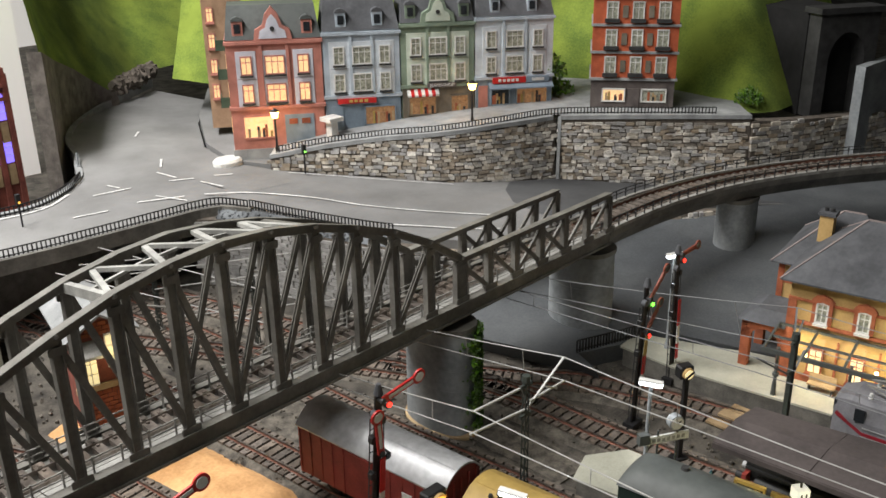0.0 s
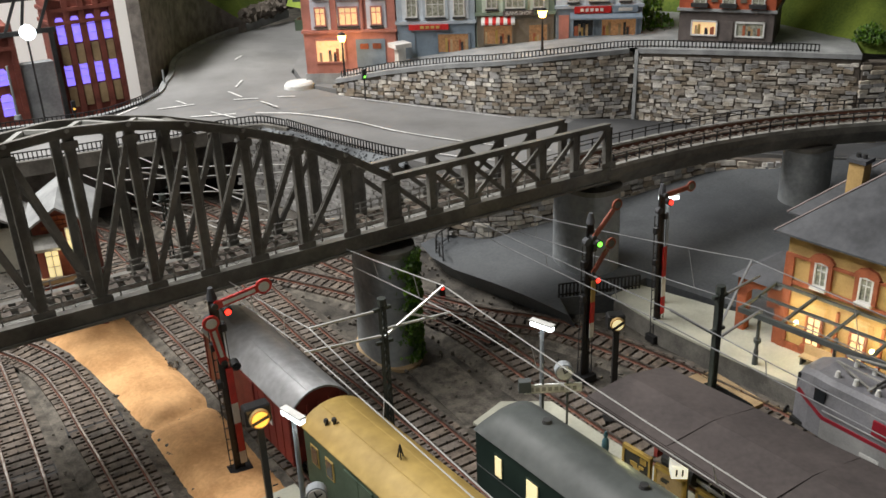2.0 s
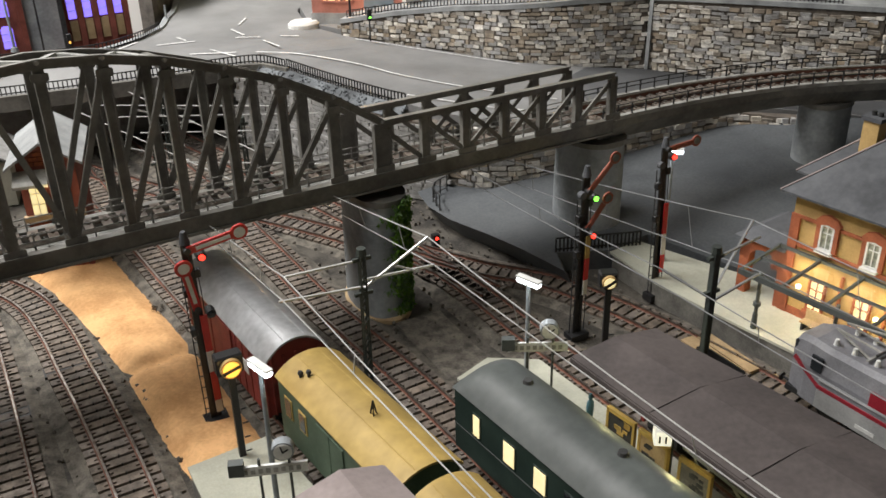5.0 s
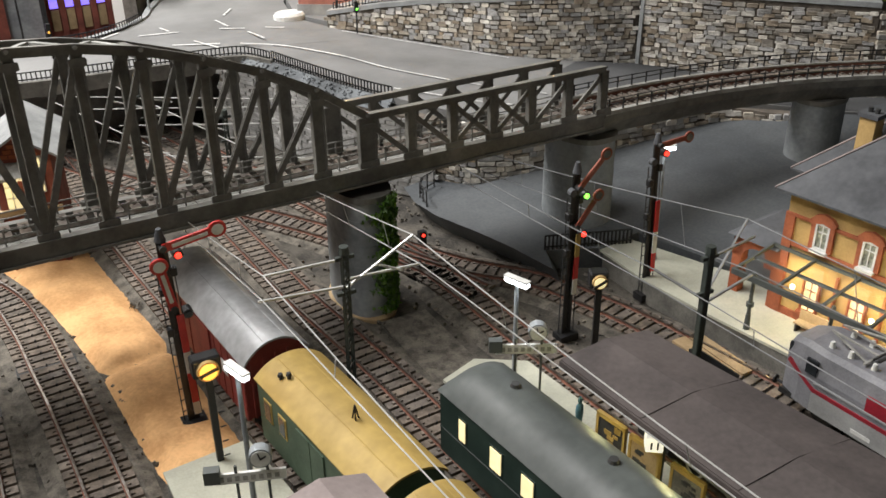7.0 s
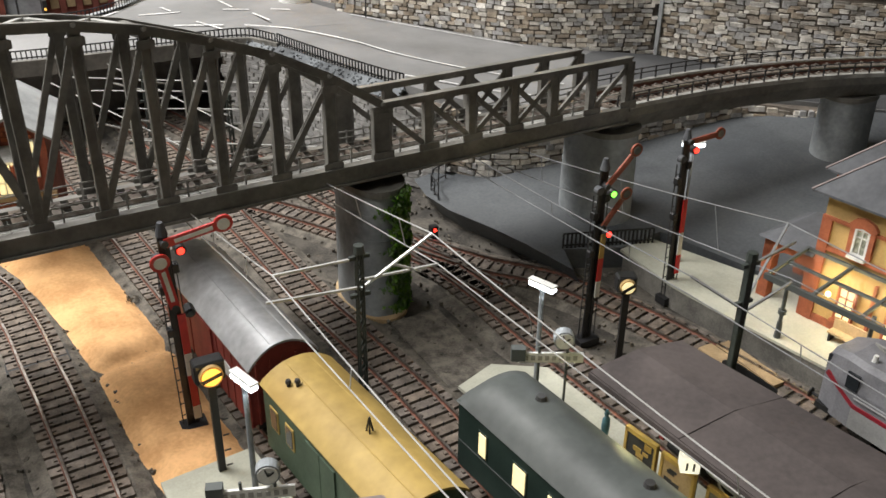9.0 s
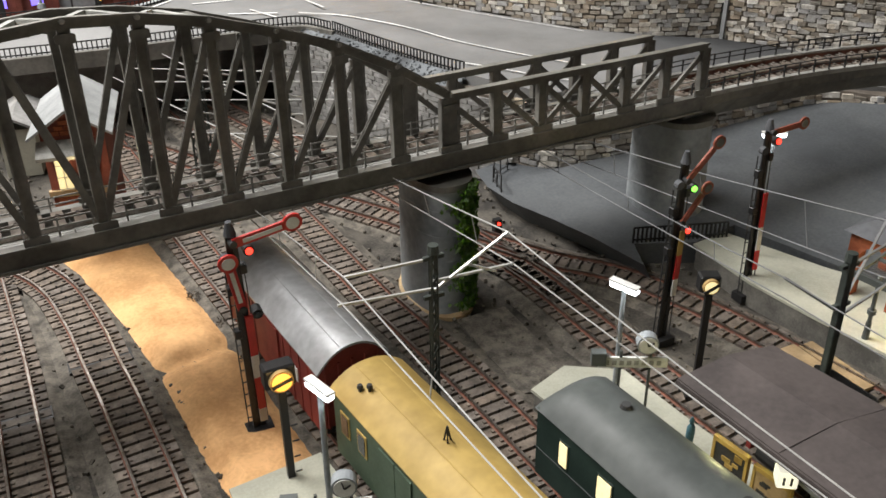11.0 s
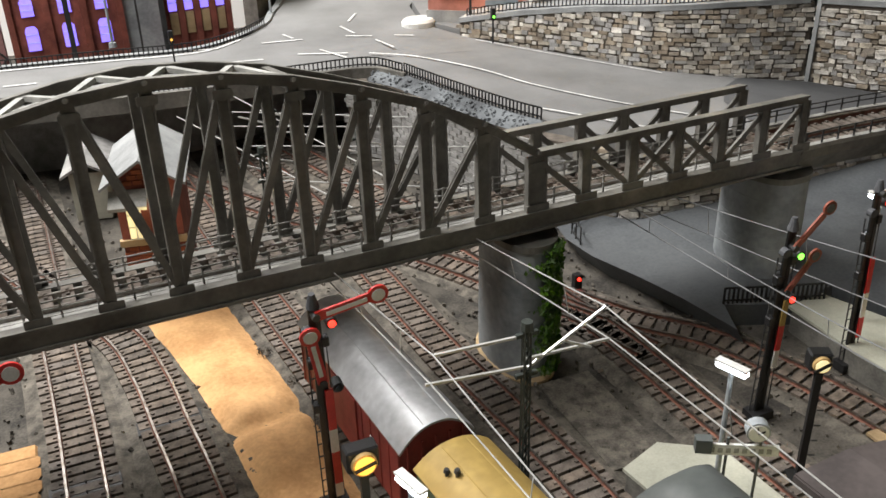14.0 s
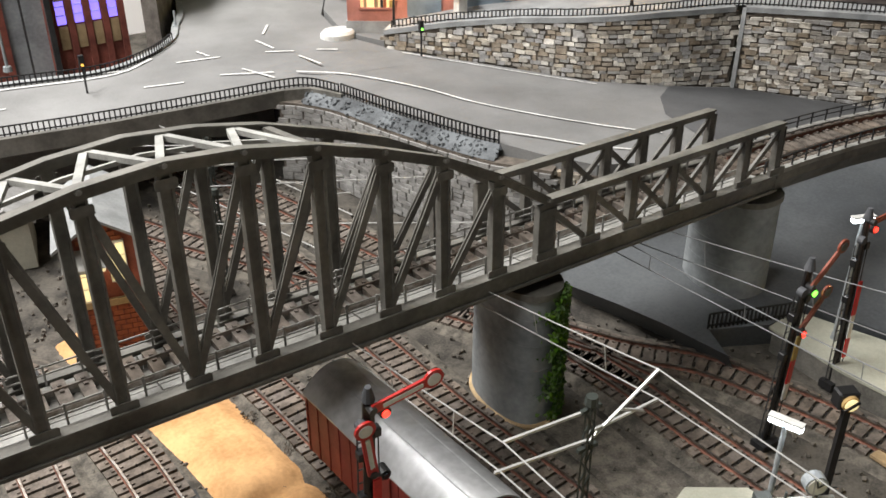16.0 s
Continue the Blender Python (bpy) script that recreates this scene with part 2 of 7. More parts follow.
def bm_cyl(bm, a, b, r0, r1=None, n=12, caps=True):
    a, b = Vector(a), Vector(b)
    r1 = r0 if r1 is None else r1
    d = (b - a).normalized()
    s = d.orthogonal().normalized()
    u = d.cross(s)
    r = [[], []]
    for k, (p, rr) in enumerate(((a, r0), (b, r1))):
        for i in range(n):
            t = 2 * math.pi * i / n
            r[k].append(bm.verts.new(p + s * (math.cos(t) * rr) + u * (math.sin(t) * rr)))
    for i in range(n):
        j = (i + 1) % n
        bm.faces.new((r[0][i], r[0][j], r[1][j], r[1][i]))
    if caps:
        bm.faces.new(r[0][::-1])
        bm.faces.new(r[1])


def bm_loft(bm, rings, close=True, caps=True):
    """Joins rings of points one after another."""
    rows = [[bm.verts.new(Vector(p)) for p in ring] for ring in rings]
    n = len(rows[0])
    for a, b in zip(rows, rows[1:]):
        for i in range(n if close else n - 1):
            j = (i + 1) % n
            bm.faces.new((a[i], a[j], b[j], b[i]))
    if caps and close:
        bm.faces.new(rows[0][::-1])
        bm.faces.new(rows[-1])


def mesh_of(bm, material, smooth=False, name="mesh"):
    bmesh.ops.recalc_face_normals(bm, faces=bm.faces[:])
    me = bpy.data.meshes.new(name)
    bm.to_mesh(me)
    bm.free()
    me.materials.append(material)
    if smooth:
        for p in me.polygons:
            p.use_smooth = True
        me.set_sharp_from_angle(angle=radians(40))
    return me


def part(name, bm, material, parent=None, label="", smooth=False, bevel=0.0):
    if bevel:
        bmesh.ops.bevel(bm, geom=bm.edges[:], offset=bevel, segments=1, affect="EDGES")
    ob = new(name, mesh_of(bm, material, smooth, name))
    if parent is not None:
        ob.parent = parent
    if label:
        ob["label"] = label
    return ob


def thing(name, label, category, m=None, group="", kind=""):
    ob = new(name)
    ob.empty_display_size = 0.01
    if m is not None:
        ob.matrix_world = m
    return tagged(ob, label, category, group, kind)


def one(name, bm, material, label, category="", kind="", smooth=False, bevel=0.0, group=""):
    return tagged(part(name, bm, material, None, "", smooth, bevel), label, category, group, kind)


def smooth_line(pts, step=0.004):
    """A Catmull-Rom line through pts, as evenly spaced points with their headings."""
    P = [Vector(p) for p in pts]
    P = [2 * P[0] - P[1]] + P + [2 * P[-1] - P[-2]]
    fine = []
    for i in range(1, len(P) - 2):
        for k in range(24):
            t = k / 24
            a, b, c, d = P[i - 1:i + 3]
            fine.append(0.5 * (2 * b + (c - a) * t + (2 * a - 5 * b + 4 * c - d) * t * t + (3 * b - a - 3 * c + d) * t ** 3))
    fine.append(P[-2])
    out, need = [fine[0]], step
    for a, b in zip(fine, fine[1:]):
        L = (b - a).length
        while L > 0 and need <= L:
            out.append(a + (b - a) * (need / L))
            need += step
        need -= L
    return out


def headings(line):
    out = []
    for i in range(len(line)):
        d = line[min(i + 1, len(line) - 1)] - line[max(i - 1, 0)]
        out.append(d.normalized())
    return out


def sweep(bm, line, profile, z=None):
    """Sweeps a closed profile of (across, up) points along a line that lies flat."""
    rings = []
    for p, d in zip(line, headings(line)):
        side = Vector((d.y, -d.x, 0)).normalized()
        rings.append([p + side * a + Vector((0, 0, h)) for a, h in profile])
    bm_loft(bm, rings)


def rect(w, z0, z1, off=0.0):
    return [(off - w / 2, z0), (off + w / 2, z0), (off + w / 2, z1), (off - w / 2, z1)]



# ---- the large structure ----
def z_road(x, y):
    d = x - 0.6
    return 0.066 - 0.09 * min(0.5 * (d + math.sqrt(d * d + 0.0009)), 0.4)


bm = bmesh.new()
bmesh.ops.create_grid(bm, x_segments=90, y_segments=90, size=1.0)
for v in bm.verts:
    v.co.x, v.co.y = v.co.x * 2.12 + 0.5, v.co.y * 2.12 + 0.4
    v.co.z = -0.0062 + 0.0009 * noise.noise(v.co * 45)
one("ground", bm, M["ground"], "dark brown ballasted baseboard of the railway layout", "ground", "structure")

# hall around the layout
bm = bmesh.new()
bm_box(bm, -1.6, -1.58, -1.5, 3.0, -0.5, 1.8)
one("wall_west", bm, M["backdrop"], "plain white hall wall", "wall", "structure")
# north wall and backdrop board glow a little to look brightly lit
bm = bmesh.new()
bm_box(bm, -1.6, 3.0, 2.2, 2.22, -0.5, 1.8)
one("wall_north", bm, M["far_wall_glow"], "plain white hall wall behind the layout, given a faint glow", "wall", "structure")
bm = bmesh.new()
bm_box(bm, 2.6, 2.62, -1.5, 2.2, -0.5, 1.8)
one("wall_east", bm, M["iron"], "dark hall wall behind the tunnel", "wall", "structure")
bm = bmesh.new()
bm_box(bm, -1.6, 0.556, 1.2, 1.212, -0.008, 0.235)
one("backdrop", bm, M["far_wall_glow"], "plain white backdrop board behind the brick halls, given a faint glow", "backdrop board", "structure")
bm = bmesh.new()
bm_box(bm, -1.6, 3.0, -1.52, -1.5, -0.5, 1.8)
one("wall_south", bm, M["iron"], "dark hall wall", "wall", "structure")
bm = bmesh.new()
bm_box(bm, -1.6, 3.0, -1.5, 3.0, 1.8, 1.82)
one("ceiling", bm, M["backdrop"], "plain white hall ceiling", "ceiling", "structure")

# tracks
RAILS = (0.0165 / 2, -0.0165 / 2)
bm = bmesh.new()
bm_box(bm, -0.0145, 0.0145, -0.0026, 0.0026, -0.0035, 0)
for sx in RAILS:
    for o in (-0.0021, 0.0021):
        bm_box(bm, sx + o - 0.0008, sx + o + 0.0008, -0.0008, 0.0008, 0, 0.0008)
SLEEPER = mesh_of(bm, M["sleeper"], name="sleeper")


def track(pts, label, base=True, z=0.0, shine=True, stud=True):
    line = smooth_line([(x, y, z) for x, y in pts], 0.0036)
    top = thing("railway_track", label, "railway track", group="tracks")
    bm = bmesh.new()
    if base:
        sweep(bm, line[::3] + [line[-1]], [(-0.024, -0.0066), (0.024, -0.0066), (0.0165, -0.0041), (-0.0165, -0.0041)])
        part("ballast_bed", bm, M["ballast"], top, "brown grey gravel ballast")
    for sx in RAILS:
        bm = bmesh.new()
        sweep(bm, line, [(sx - 0.0010, -0.0025), (sx + 0.0010, -0.0025), (sx + 0.0004, -0.0018), (sx + 0.0004, -0.0004), (sx - 0.0004, -0.0004), (sx - 0.0004, -0.0018)])
        rail = part("rail", bm, M["rust"], top)
        bm = bmesh.new()
        sweep(bm, line, rect(0.0011, -0.0007, 0.0, sx))
        part("rail_head", bm, M["rail"], rail, "bright worn rail head")
    hs = headings(line)
    for p, d in list(zip(line, hs))[::2]:
        s = new("sleeper", SLEEPER)
        s.parent = top
        s.matrix_local = Matrix.Translation(p + Vector((0, 0, -0.0024))) @ Matrix.Rotation(math.atan2(d.y, d.x) - math.pi / 2 + random.uniform(-0.012, 0.012), 4, "Z")
    if stud:
        bm = bmesh.new()
        for p in line[1::2]:
            bm_cyl(bm, p + Vector((0, 0, -0.0045)), p + Vector((0, 0, -0.0012)), 0.0005, n=6)
        part("contact_studs", bm, M["chairs"], top, "small dark centre contact studs")
    return top


T1 = [(0.255, 0.80), (0.261, 0.64), (0.2668, 0.527), (0.270, 0.465), (0.2715, 0.41), (0.273, 0.3), (0.274, 0.1), (0.274, -0.1)]
T2 = [(0.20, 0.74), (0.262, 0.60), (0.298, 0.531), (0.309, 0.48), (0.3135, 0.43), (0.3175, 0.384), (0.322, 0.30), (0.326, 0.1), (0.327, -0.1)]
T3 = [(0.36, 0.80), (0.373, 0.65), (0.385, 0.53), (0.391, 0.475), (0.3945, 0.44), (0.402, 0.36), (0.409, 0.30), (0.421, 0.2), (0.43, 0.1), (0.436, -0.1)]
T4 = [(0.425, 0.80), (0.446, 0.65), (0.4545, 0.533), (0.460, 0.44), (0.466, 0.385), (0.472, 0.33), (0.4752, 0.28), (0.4815, 0.2), (0.493, 0.1), (0.505, -0.1)]
T5 = [(0.452, 0.80), (0.486, 0.68), (0.524, 0.54), (0.5485, 0.419), (0.5535, 0.338), (0.556, 0.305), (0.5595, 0.259), (0.5635, 0.22), (0.569, 0.1), (0.574, -0.1)]
T6 = [(0.525, 0.50), (0.565, 0.425), (0.596, 0.385), (0.612, 0.345), (0.622, 0.31), (0.629, 0.27), (0.636, 0.225), (0.643, 0.17), (0.65, 0.1), (0.655, -0.1)]
T7 = [(0.559, 0.39), (0.543, 0.44), (0.503, 0.52), (0.445, 0.61), (0.39, 0.70), (0.34, 0.80)]
track(T1, "model railway track with rusty rails and grey sleepers beside the sand")
track(T2, "curved model railway track with rusty rails beside the sand strip")
track(T3, "model railway track under the goods wagons, rusty rails")
track(T4, "model railway track with grey sleepers beside the round pier")
track(T5, "model railway track passing the middle platform, rusty rails")
track(T6, "model railway track along the station platform, rusty rails")
track(T7, "rusty turnout track crossing the dark yard behind the pier")

# dark crossing boards on the two left tracks
for name, x, y in (("track_gap", 0.2712, 0.405), ("track_gap", 0.313, 0.437)):
    bm = bmesh.new()
    bm_box(bm, x - 0.0155, x + 0.0155, y - 0.0050, y + 0.0050, -0.0063, -0.0027)
    one(name, bm, M["black"], "dark baseboard joint across the track", "baseboard joint", "structure")

# sand strip
bm = bmesh.new()
L = [(0.298, 0.60), (0.307, 0.54), (0.3259, 0.4625), (0.336, 0.41), (0.339, 0.369), (0.347, 0.30), (0.352, 0.24)]
R = [(0.358, 0.60), (0.3655, 0.531), (0.3740, 0.47), (0.3795, 0.433), (0.3840, 0.39), (0.3875, 0.347), (0.3915, 0.30), (0.396, 0.24)]
la, ra = smooth_line([(*p, 0) for p in L], 0.002), smooth_line([(*p, 0) for p in R], 0.002)
n = min(len(la), len(ra))
rows = []
for i in range(n):
    a, b = la[i * (len(la) - 1) // (n - 1)], ra[i * (len(ra) - 1) // (n - 1)]
    row = []
    for k in range(17):
        p = a.lerp(b, k / 16)
        e = min(k, 16 - k) / 4
        jag = (noise.noise(p * 300) * 0.0016 + noise.noise(p * 60) * 0.002) if k in (0, 16) else 0
        trench = -0.0042 * math.exp(-((p.y - 0.418 - 0.12 * (p.x - 0.35)) / 0.0062) ** 2) * min(1, e)
        z = -0.0070 + 0.0060 * min(1, e) + 0.0015 * noise.noise(p * 55) * min(1, e) + 0.0006 * noise.noise(p * 240) + trench
        row.append(bm.verts.new((p.x + jag, p.y, z)))
    rows.append(row)
for a, b in zip(rows, rows[1:]):
    for k in range(16):
        bm.faces.new((a[k], a[k + 1], b[k + 1], b[k]))
one("sand_strip", bm, M["sand"], "strip of loose orange sand between the tracks", "sand", "stuff", smooth=True)
bm = bmesh.new()
for k in range(5):
    bm_loft(bm, [[(0.226 + 0.027 * i, 0.405 + 0.009 * k + 0.0055 * j, -0.0066 + 0.0028 * (0 < k < 4) * (0 < i < 1.1)) for i, j in ((0, 0), (1, 0), (1, 1), (0, 1))]] * 1 + [[(0.228 + 0.023 * i, 0.402 + 0.009 * k + 0.0095 * j, -0.0035) for i, j in ((0, 0), (1, 0), (1, 1), (0, 1))]])
one("sand_box", bm, M["sand"], "low heap of orange sand left of the tracks", "sand", "stuff")

# flat concrete strip and dirt pads between tracks
bm = bmesh.new()
for k, (x0, x1, y0, y1) in enumerate(((0.492, 0.522, 0.318, 0.390), (0.404, 0.444, 0.36, 0.56))):
    bm_box(bm, x0, x1, y0, y1, -0.0062, -0.0048 - 0.0004 * k)
one("gravel_strip", bm, M["ballast"], "flat grey gravel strip between the tracks", "gravel", "stuff")
random.seed(5)
bm = bmesh.new()
for k in range(2600):
    x, y = random.uniform(0.22, 0.64), random.uniform(0.2, 0.75)
    r = random.uniform(0.0005, 0.0014)
    m = Matrix.Translation((x, y, -0.0052)) @ Euler((random.random() * 3, random.random() * 3, random.random() * 3)).to_matrix().to_4x4()
    bm_box(bm, -r, r, -r * 0.7, r * 0.7, -r * 0.6, r * 0.6, m)
one("loose_gravel", bm, M["ballast"], "scattered gravel and debris on the dark ground", "gravel", "stuff")


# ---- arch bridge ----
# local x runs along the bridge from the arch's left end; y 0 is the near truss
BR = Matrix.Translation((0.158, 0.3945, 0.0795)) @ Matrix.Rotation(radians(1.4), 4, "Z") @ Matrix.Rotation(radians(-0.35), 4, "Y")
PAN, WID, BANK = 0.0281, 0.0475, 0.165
ARCH = [0.0385, 0.0575, 0.0723, 0.0828, 0.0915, 0.0968, 0.0990, 0.0968, 0.0915, 0.0828, 0.0723, 0.0575, 0.0385]
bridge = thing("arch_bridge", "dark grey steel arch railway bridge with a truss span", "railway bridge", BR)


def chord(name, pts, y, w, h, label=""):
    """One rolled beam with a top flange, bent along its nodes."""
    f = w * 0.8
    prof = [(-w / 2, -h / 2), (w / 2, -h / 2), (w / 2, h / 2 - 0.0005), (f, h / 2 - 0.0005), (f, h / 2 + 0.0005), (-f, h / 2 + 0.0005), (-f, h / 2 - 0.0005), (-w / 2, h / 2 - 0.0005)]
    bm = bmesh.new()
    bm_loft(bm, [[(x, y + a, z + u) for a, u in prof] for x, z in pts])
    return part(name, bm, M["steel"], bridge, label)


NODES = [(PAN * k, ARCH[k]) for k in range(13)]
END = 12 * PAN
TP = 0.0272
SPAN = [(END + TP * k, 0.0375) for k in range(7)]
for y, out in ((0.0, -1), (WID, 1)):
    chord("arch_chord", [(x, z - 0.002) for x, z in NODES], y, 0.0042, 0.0042)
    chord("top_chord", [(x, z - 0.0015) for x, z in SPAN], y, 0.0042, 0.0034)
    bm = bmesh.new()
    prof = [(-0.0036, -0.0030), (0.0036, -0.0030), (0.0036, -0.0016), (0.002, -0.0016), (0.002, 0.0062), (0.0036, 0.0062), (0.0036, 0.0074), (-0.0036, 0.0074), (-0.0036, 0.0062), (-0.002, 0.0062), (-0.002, -0.0016), (-0.0036, -0.0016)]
    bm_loft(bm, [[(x, y + a, u) for a, u in prof] for x in (-0.06, SPAN[-1][0] + 0.001)])
    part("bottom_chord", bm, M["steel"], bridge)
    for k, (x, z) in enumerate(NODES):
        if 0 < k < 13:
            bm = bmesh.new()
            w = 0.0090 if k == 12 else (0.0058 if k in (1, 11) else 0.0042)
            bm_box(bm, x - w / 2, x + w / 2, y - 0.0012, y + 0.0012, 0.004, z - 0.003)
            bm_box(bm, x - w / 2 - 0.0004, x - w / 2 + 0.0005, y - 0.002, y + 0.002, 0.004, z - 0.003)
            bm_box(bm, x + w / 2 - 0.0005, x + w / 2 + 0.0004, y - 0.002, y + 0.002, 0.004, z - 0.003)
            part("post", bm, M["steel"], bridge)
            for zz, s in ((0.0085, 1), (z - 0.008, -1)):
                bm = bmesh.new()
                gw, gh = (0.0052, 0.0025) if s > 0 else (0.0040, 0.0020)
                bm_box(bm, x - gw, x + gw, y + out * 0.0014, y + out * 0.0022, zz - gh, zz + gh)
                bmesh.ops.bevel(bm, geom=[e for e in bm.edges if abs(e.verts[0].co.y - e.verts[1].co.y) > 1e-4], offset=0.0006, segments=1, affect="EDGES")
                part("gusset_plate", bm, M["steel"], bridge)
            bm = bmesh.new()
            bm_cyl(bm, (x, y + out * 0.002, z - 0.001), (x, y + out * 0.0036, z - 0.001), 0.0014, 0.001, 8)
            part("bolt", bm, M["plank"], bridge)
    # diagonals fall towards the middle of the arch
    for k in range(12):
        a, b = (k, k + 1) if k < 6 else (k + 1, k)
        if a in (0, 12):
            continue
        bm = bmesh.new()
        for o in (-0.0010, 0.0010):
            bm_bar(bm, (NODES[a][0], y + o, NODES[a][1] - 0.004), (NODES[b][0], y + o, 0.008), 0.0008, 0.0030)
        part("diagonal", bm, M["steel"], bridge)
    for k in range(7):
        x = SPAN[k][0]
        bm = bmesh.new()
        w = 0.0095 if k == 0 else 0.0046
        bm_box(bm, x - w / 2, x + w / 2, y - 0.0013, y + 0.0013, 0.004, 0.035)
        bm_box(bm, x - w / 2 - 0.0004, x - w / 2 + 0.0004, y - 0.0019, y + 0.0019, 0.004, 0.035)
        bm_box(bm, x + w / 2 - 0.0004, x + w / 2 + 0.0004, y - 0.0019, y + 0.0019, 0.004, 0.035)
        part("post", bm, M["steel"], bridge)
        bm = bmesh.new()
        bm_box(bm, x - 0.006, x + 0.006, y + out * 0.0014, y + out * 0.0025, 0.006, 0.011)
        part("gusset_plate", bm, M["steel"], bridge)
        if k < 6:
            falls = [(0, 1)] * (k < 4) + [(1, 0)] * (k > 1)
            for a, b in falls:
                bm = bmesh.new()
                bm_bar(bm, (x + TP * a, y, 0.0335), (x + TP * b, y, 0.0085), 0.0016, 0.0028)
                part("diagonal", bm, M["steel"], bridge)
    # low handrail on each side of the deck
    yy = y + (0.0052 if out < 0 else -0.0052)
    for h in (0.0115, 0.0150):
        bm = bmesh.new()
        bm_bar(bm, (-0.06, yy, h), (SPAN[-1][0], yy, h), 0.0006, 0.0007)
        part("handrail", bm, M["plank"], bridge, "thin grey handrail")
    for k in range(38):
        bm = bmesh.new()
        x = -0.05 + k * 0.0143
        bm_box(bm, x - 0.0004, x + 0.0004, yy - 0.0004, yy + 0.0004, 0.005, 0.0158)
        part("rail_post", bm, M["plank"], bridge)
# top bracing between the two portals
for k in (4, 8):
    bm = bmesh.new()
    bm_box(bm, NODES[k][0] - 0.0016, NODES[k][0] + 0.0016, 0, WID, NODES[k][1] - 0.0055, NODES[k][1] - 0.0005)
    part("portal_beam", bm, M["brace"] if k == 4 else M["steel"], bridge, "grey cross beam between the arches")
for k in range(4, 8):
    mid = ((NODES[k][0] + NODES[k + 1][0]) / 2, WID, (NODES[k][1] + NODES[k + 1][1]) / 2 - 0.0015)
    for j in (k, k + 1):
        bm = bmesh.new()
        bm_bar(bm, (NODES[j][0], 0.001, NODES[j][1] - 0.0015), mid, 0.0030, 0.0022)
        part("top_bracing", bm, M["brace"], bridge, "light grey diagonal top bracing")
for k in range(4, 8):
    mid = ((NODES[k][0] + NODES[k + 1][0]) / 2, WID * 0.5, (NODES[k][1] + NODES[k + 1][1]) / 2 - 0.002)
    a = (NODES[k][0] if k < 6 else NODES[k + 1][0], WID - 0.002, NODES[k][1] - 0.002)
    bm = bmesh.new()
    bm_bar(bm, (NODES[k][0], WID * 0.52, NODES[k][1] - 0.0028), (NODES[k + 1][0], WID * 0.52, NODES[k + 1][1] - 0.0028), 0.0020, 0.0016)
    part("top_bracing", bm, M["brace"], bridge, "light grey lengthwise bracing")
# deck: cross beams, walkway planks, track
bm = bmesh.new()
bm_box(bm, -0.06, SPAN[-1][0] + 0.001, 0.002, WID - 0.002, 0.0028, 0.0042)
part("deck", bm, M["steel"], bridge)
for k in range(20):
    bm = bmesh.new()
    x = -0.05 + k * PAN
    if x < SPAN[-1][0]:
        bm_box(bm, x - 0.0015, x + 0.0015, 0.001, WID - 0.001, -0.0008, 0.0028)
        part("cross_beam", bm, M["steel"], bridge)
for yc in (0.0082, 0.0135, WID - 0.0135, WID - 0.0082):
    k = 0
    x = -0.058
    while x < SPAN[-1][0] - 0.02:
        bm = bmesh.new()
        ln = min(0.043, SPAN[-1][0] - x)
        bm_box(bm, x, x + ln - 0.0006, yc - 0.0023, yc + 0.0023, 0.0042, 0.0060 + 0.0003 * (k % 2))
        part("walkway_plank", bm, M["plank"], bridge, "grey walkway plank")
        x += ln
        k += 1
for s in RAILS:
    bm = bmesh.new()
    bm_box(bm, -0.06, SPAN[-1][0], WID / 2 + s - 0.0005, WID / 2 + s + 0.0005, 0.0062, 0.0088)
    part("bridge_rail", bm, M["rail"], bridge, "bright steel rail")
for k in range(62):
    s = new("sleeper", SLEEPER)
    s.parent = bridge
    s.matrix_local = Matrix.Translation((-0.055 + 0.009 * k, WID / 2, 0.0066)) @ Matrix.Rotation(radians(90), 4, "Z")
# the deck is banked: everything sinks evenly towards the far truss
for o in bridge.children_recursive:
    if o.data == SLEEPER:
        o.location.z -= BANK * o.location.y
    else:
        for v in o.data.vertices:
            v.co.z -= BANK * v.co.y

# ---- round piers ----
def pier(x, y, rx, ry, top, label, rim=True):
    th = thing("bridge_pier", label, "bridge pier", Matrix.Translation((x, y, 0)), group="bridge piers")
    bm = bmesh.new()
    rings = []
    for z, f in ((-0.007, 1.0), (top * 0.5, 0.985), (top - 0.0036, 0.97)):
        rings.append([(rx * f * math.copysign(abs(math.cos(t)) ** 0.75, math.cos(t)), ry * f * math.sin(t), z) for t in (2 * math.pi * i / 40 for i in range(40))])
    bm_loft(bm, rings)
    part("pier_shaft", bm, M["pier"], th, smooth=True)
    bm = bmesh.new()
    bm_loft(bm, [[(rx * 1.02 * math.copysign(abs(math.cos(t)) ** 0.75, math.cos(t)), ry * 1.02 * math.sin(t), z) for t in (2 * math.pi * i / 40 for i in range(40))] for z in (top - 0.0035, top)])
    part("pier_cap", bm, M["steel"], th)
    for k in range(1, 5):
        bm = bmesh.new()
        z = top * k / 5
        bm_loft(bm, [[(rx * f * math.copysign(abs(math.cos(t)) ** 0.75, math.cos(t)), ry * f * math.sin(t), z + dz) for t in (2 * math.pi * i / 40 for i in range(40))] for f, dz in ((0.985, -0.0002), (0.992, 0.0), (0.985, 0.0002))], caps=False)
        part("shaft_seam", bm, M["pier"], th)
    if rim:
        bm = bmesh.new()
        bm_loft(bm, [[(rx * f * math.cos(t), ry * f * math.sin(t), z) for t in (2 * math.pi * i / 40 for i in range(40))] for f, z in ((1.12, -0.0062), (1.12, -0.0038), (1.02, -0.003))])
        part("pier_foot", bm, M["wood"], th, "thin wooden base ring")
    return th


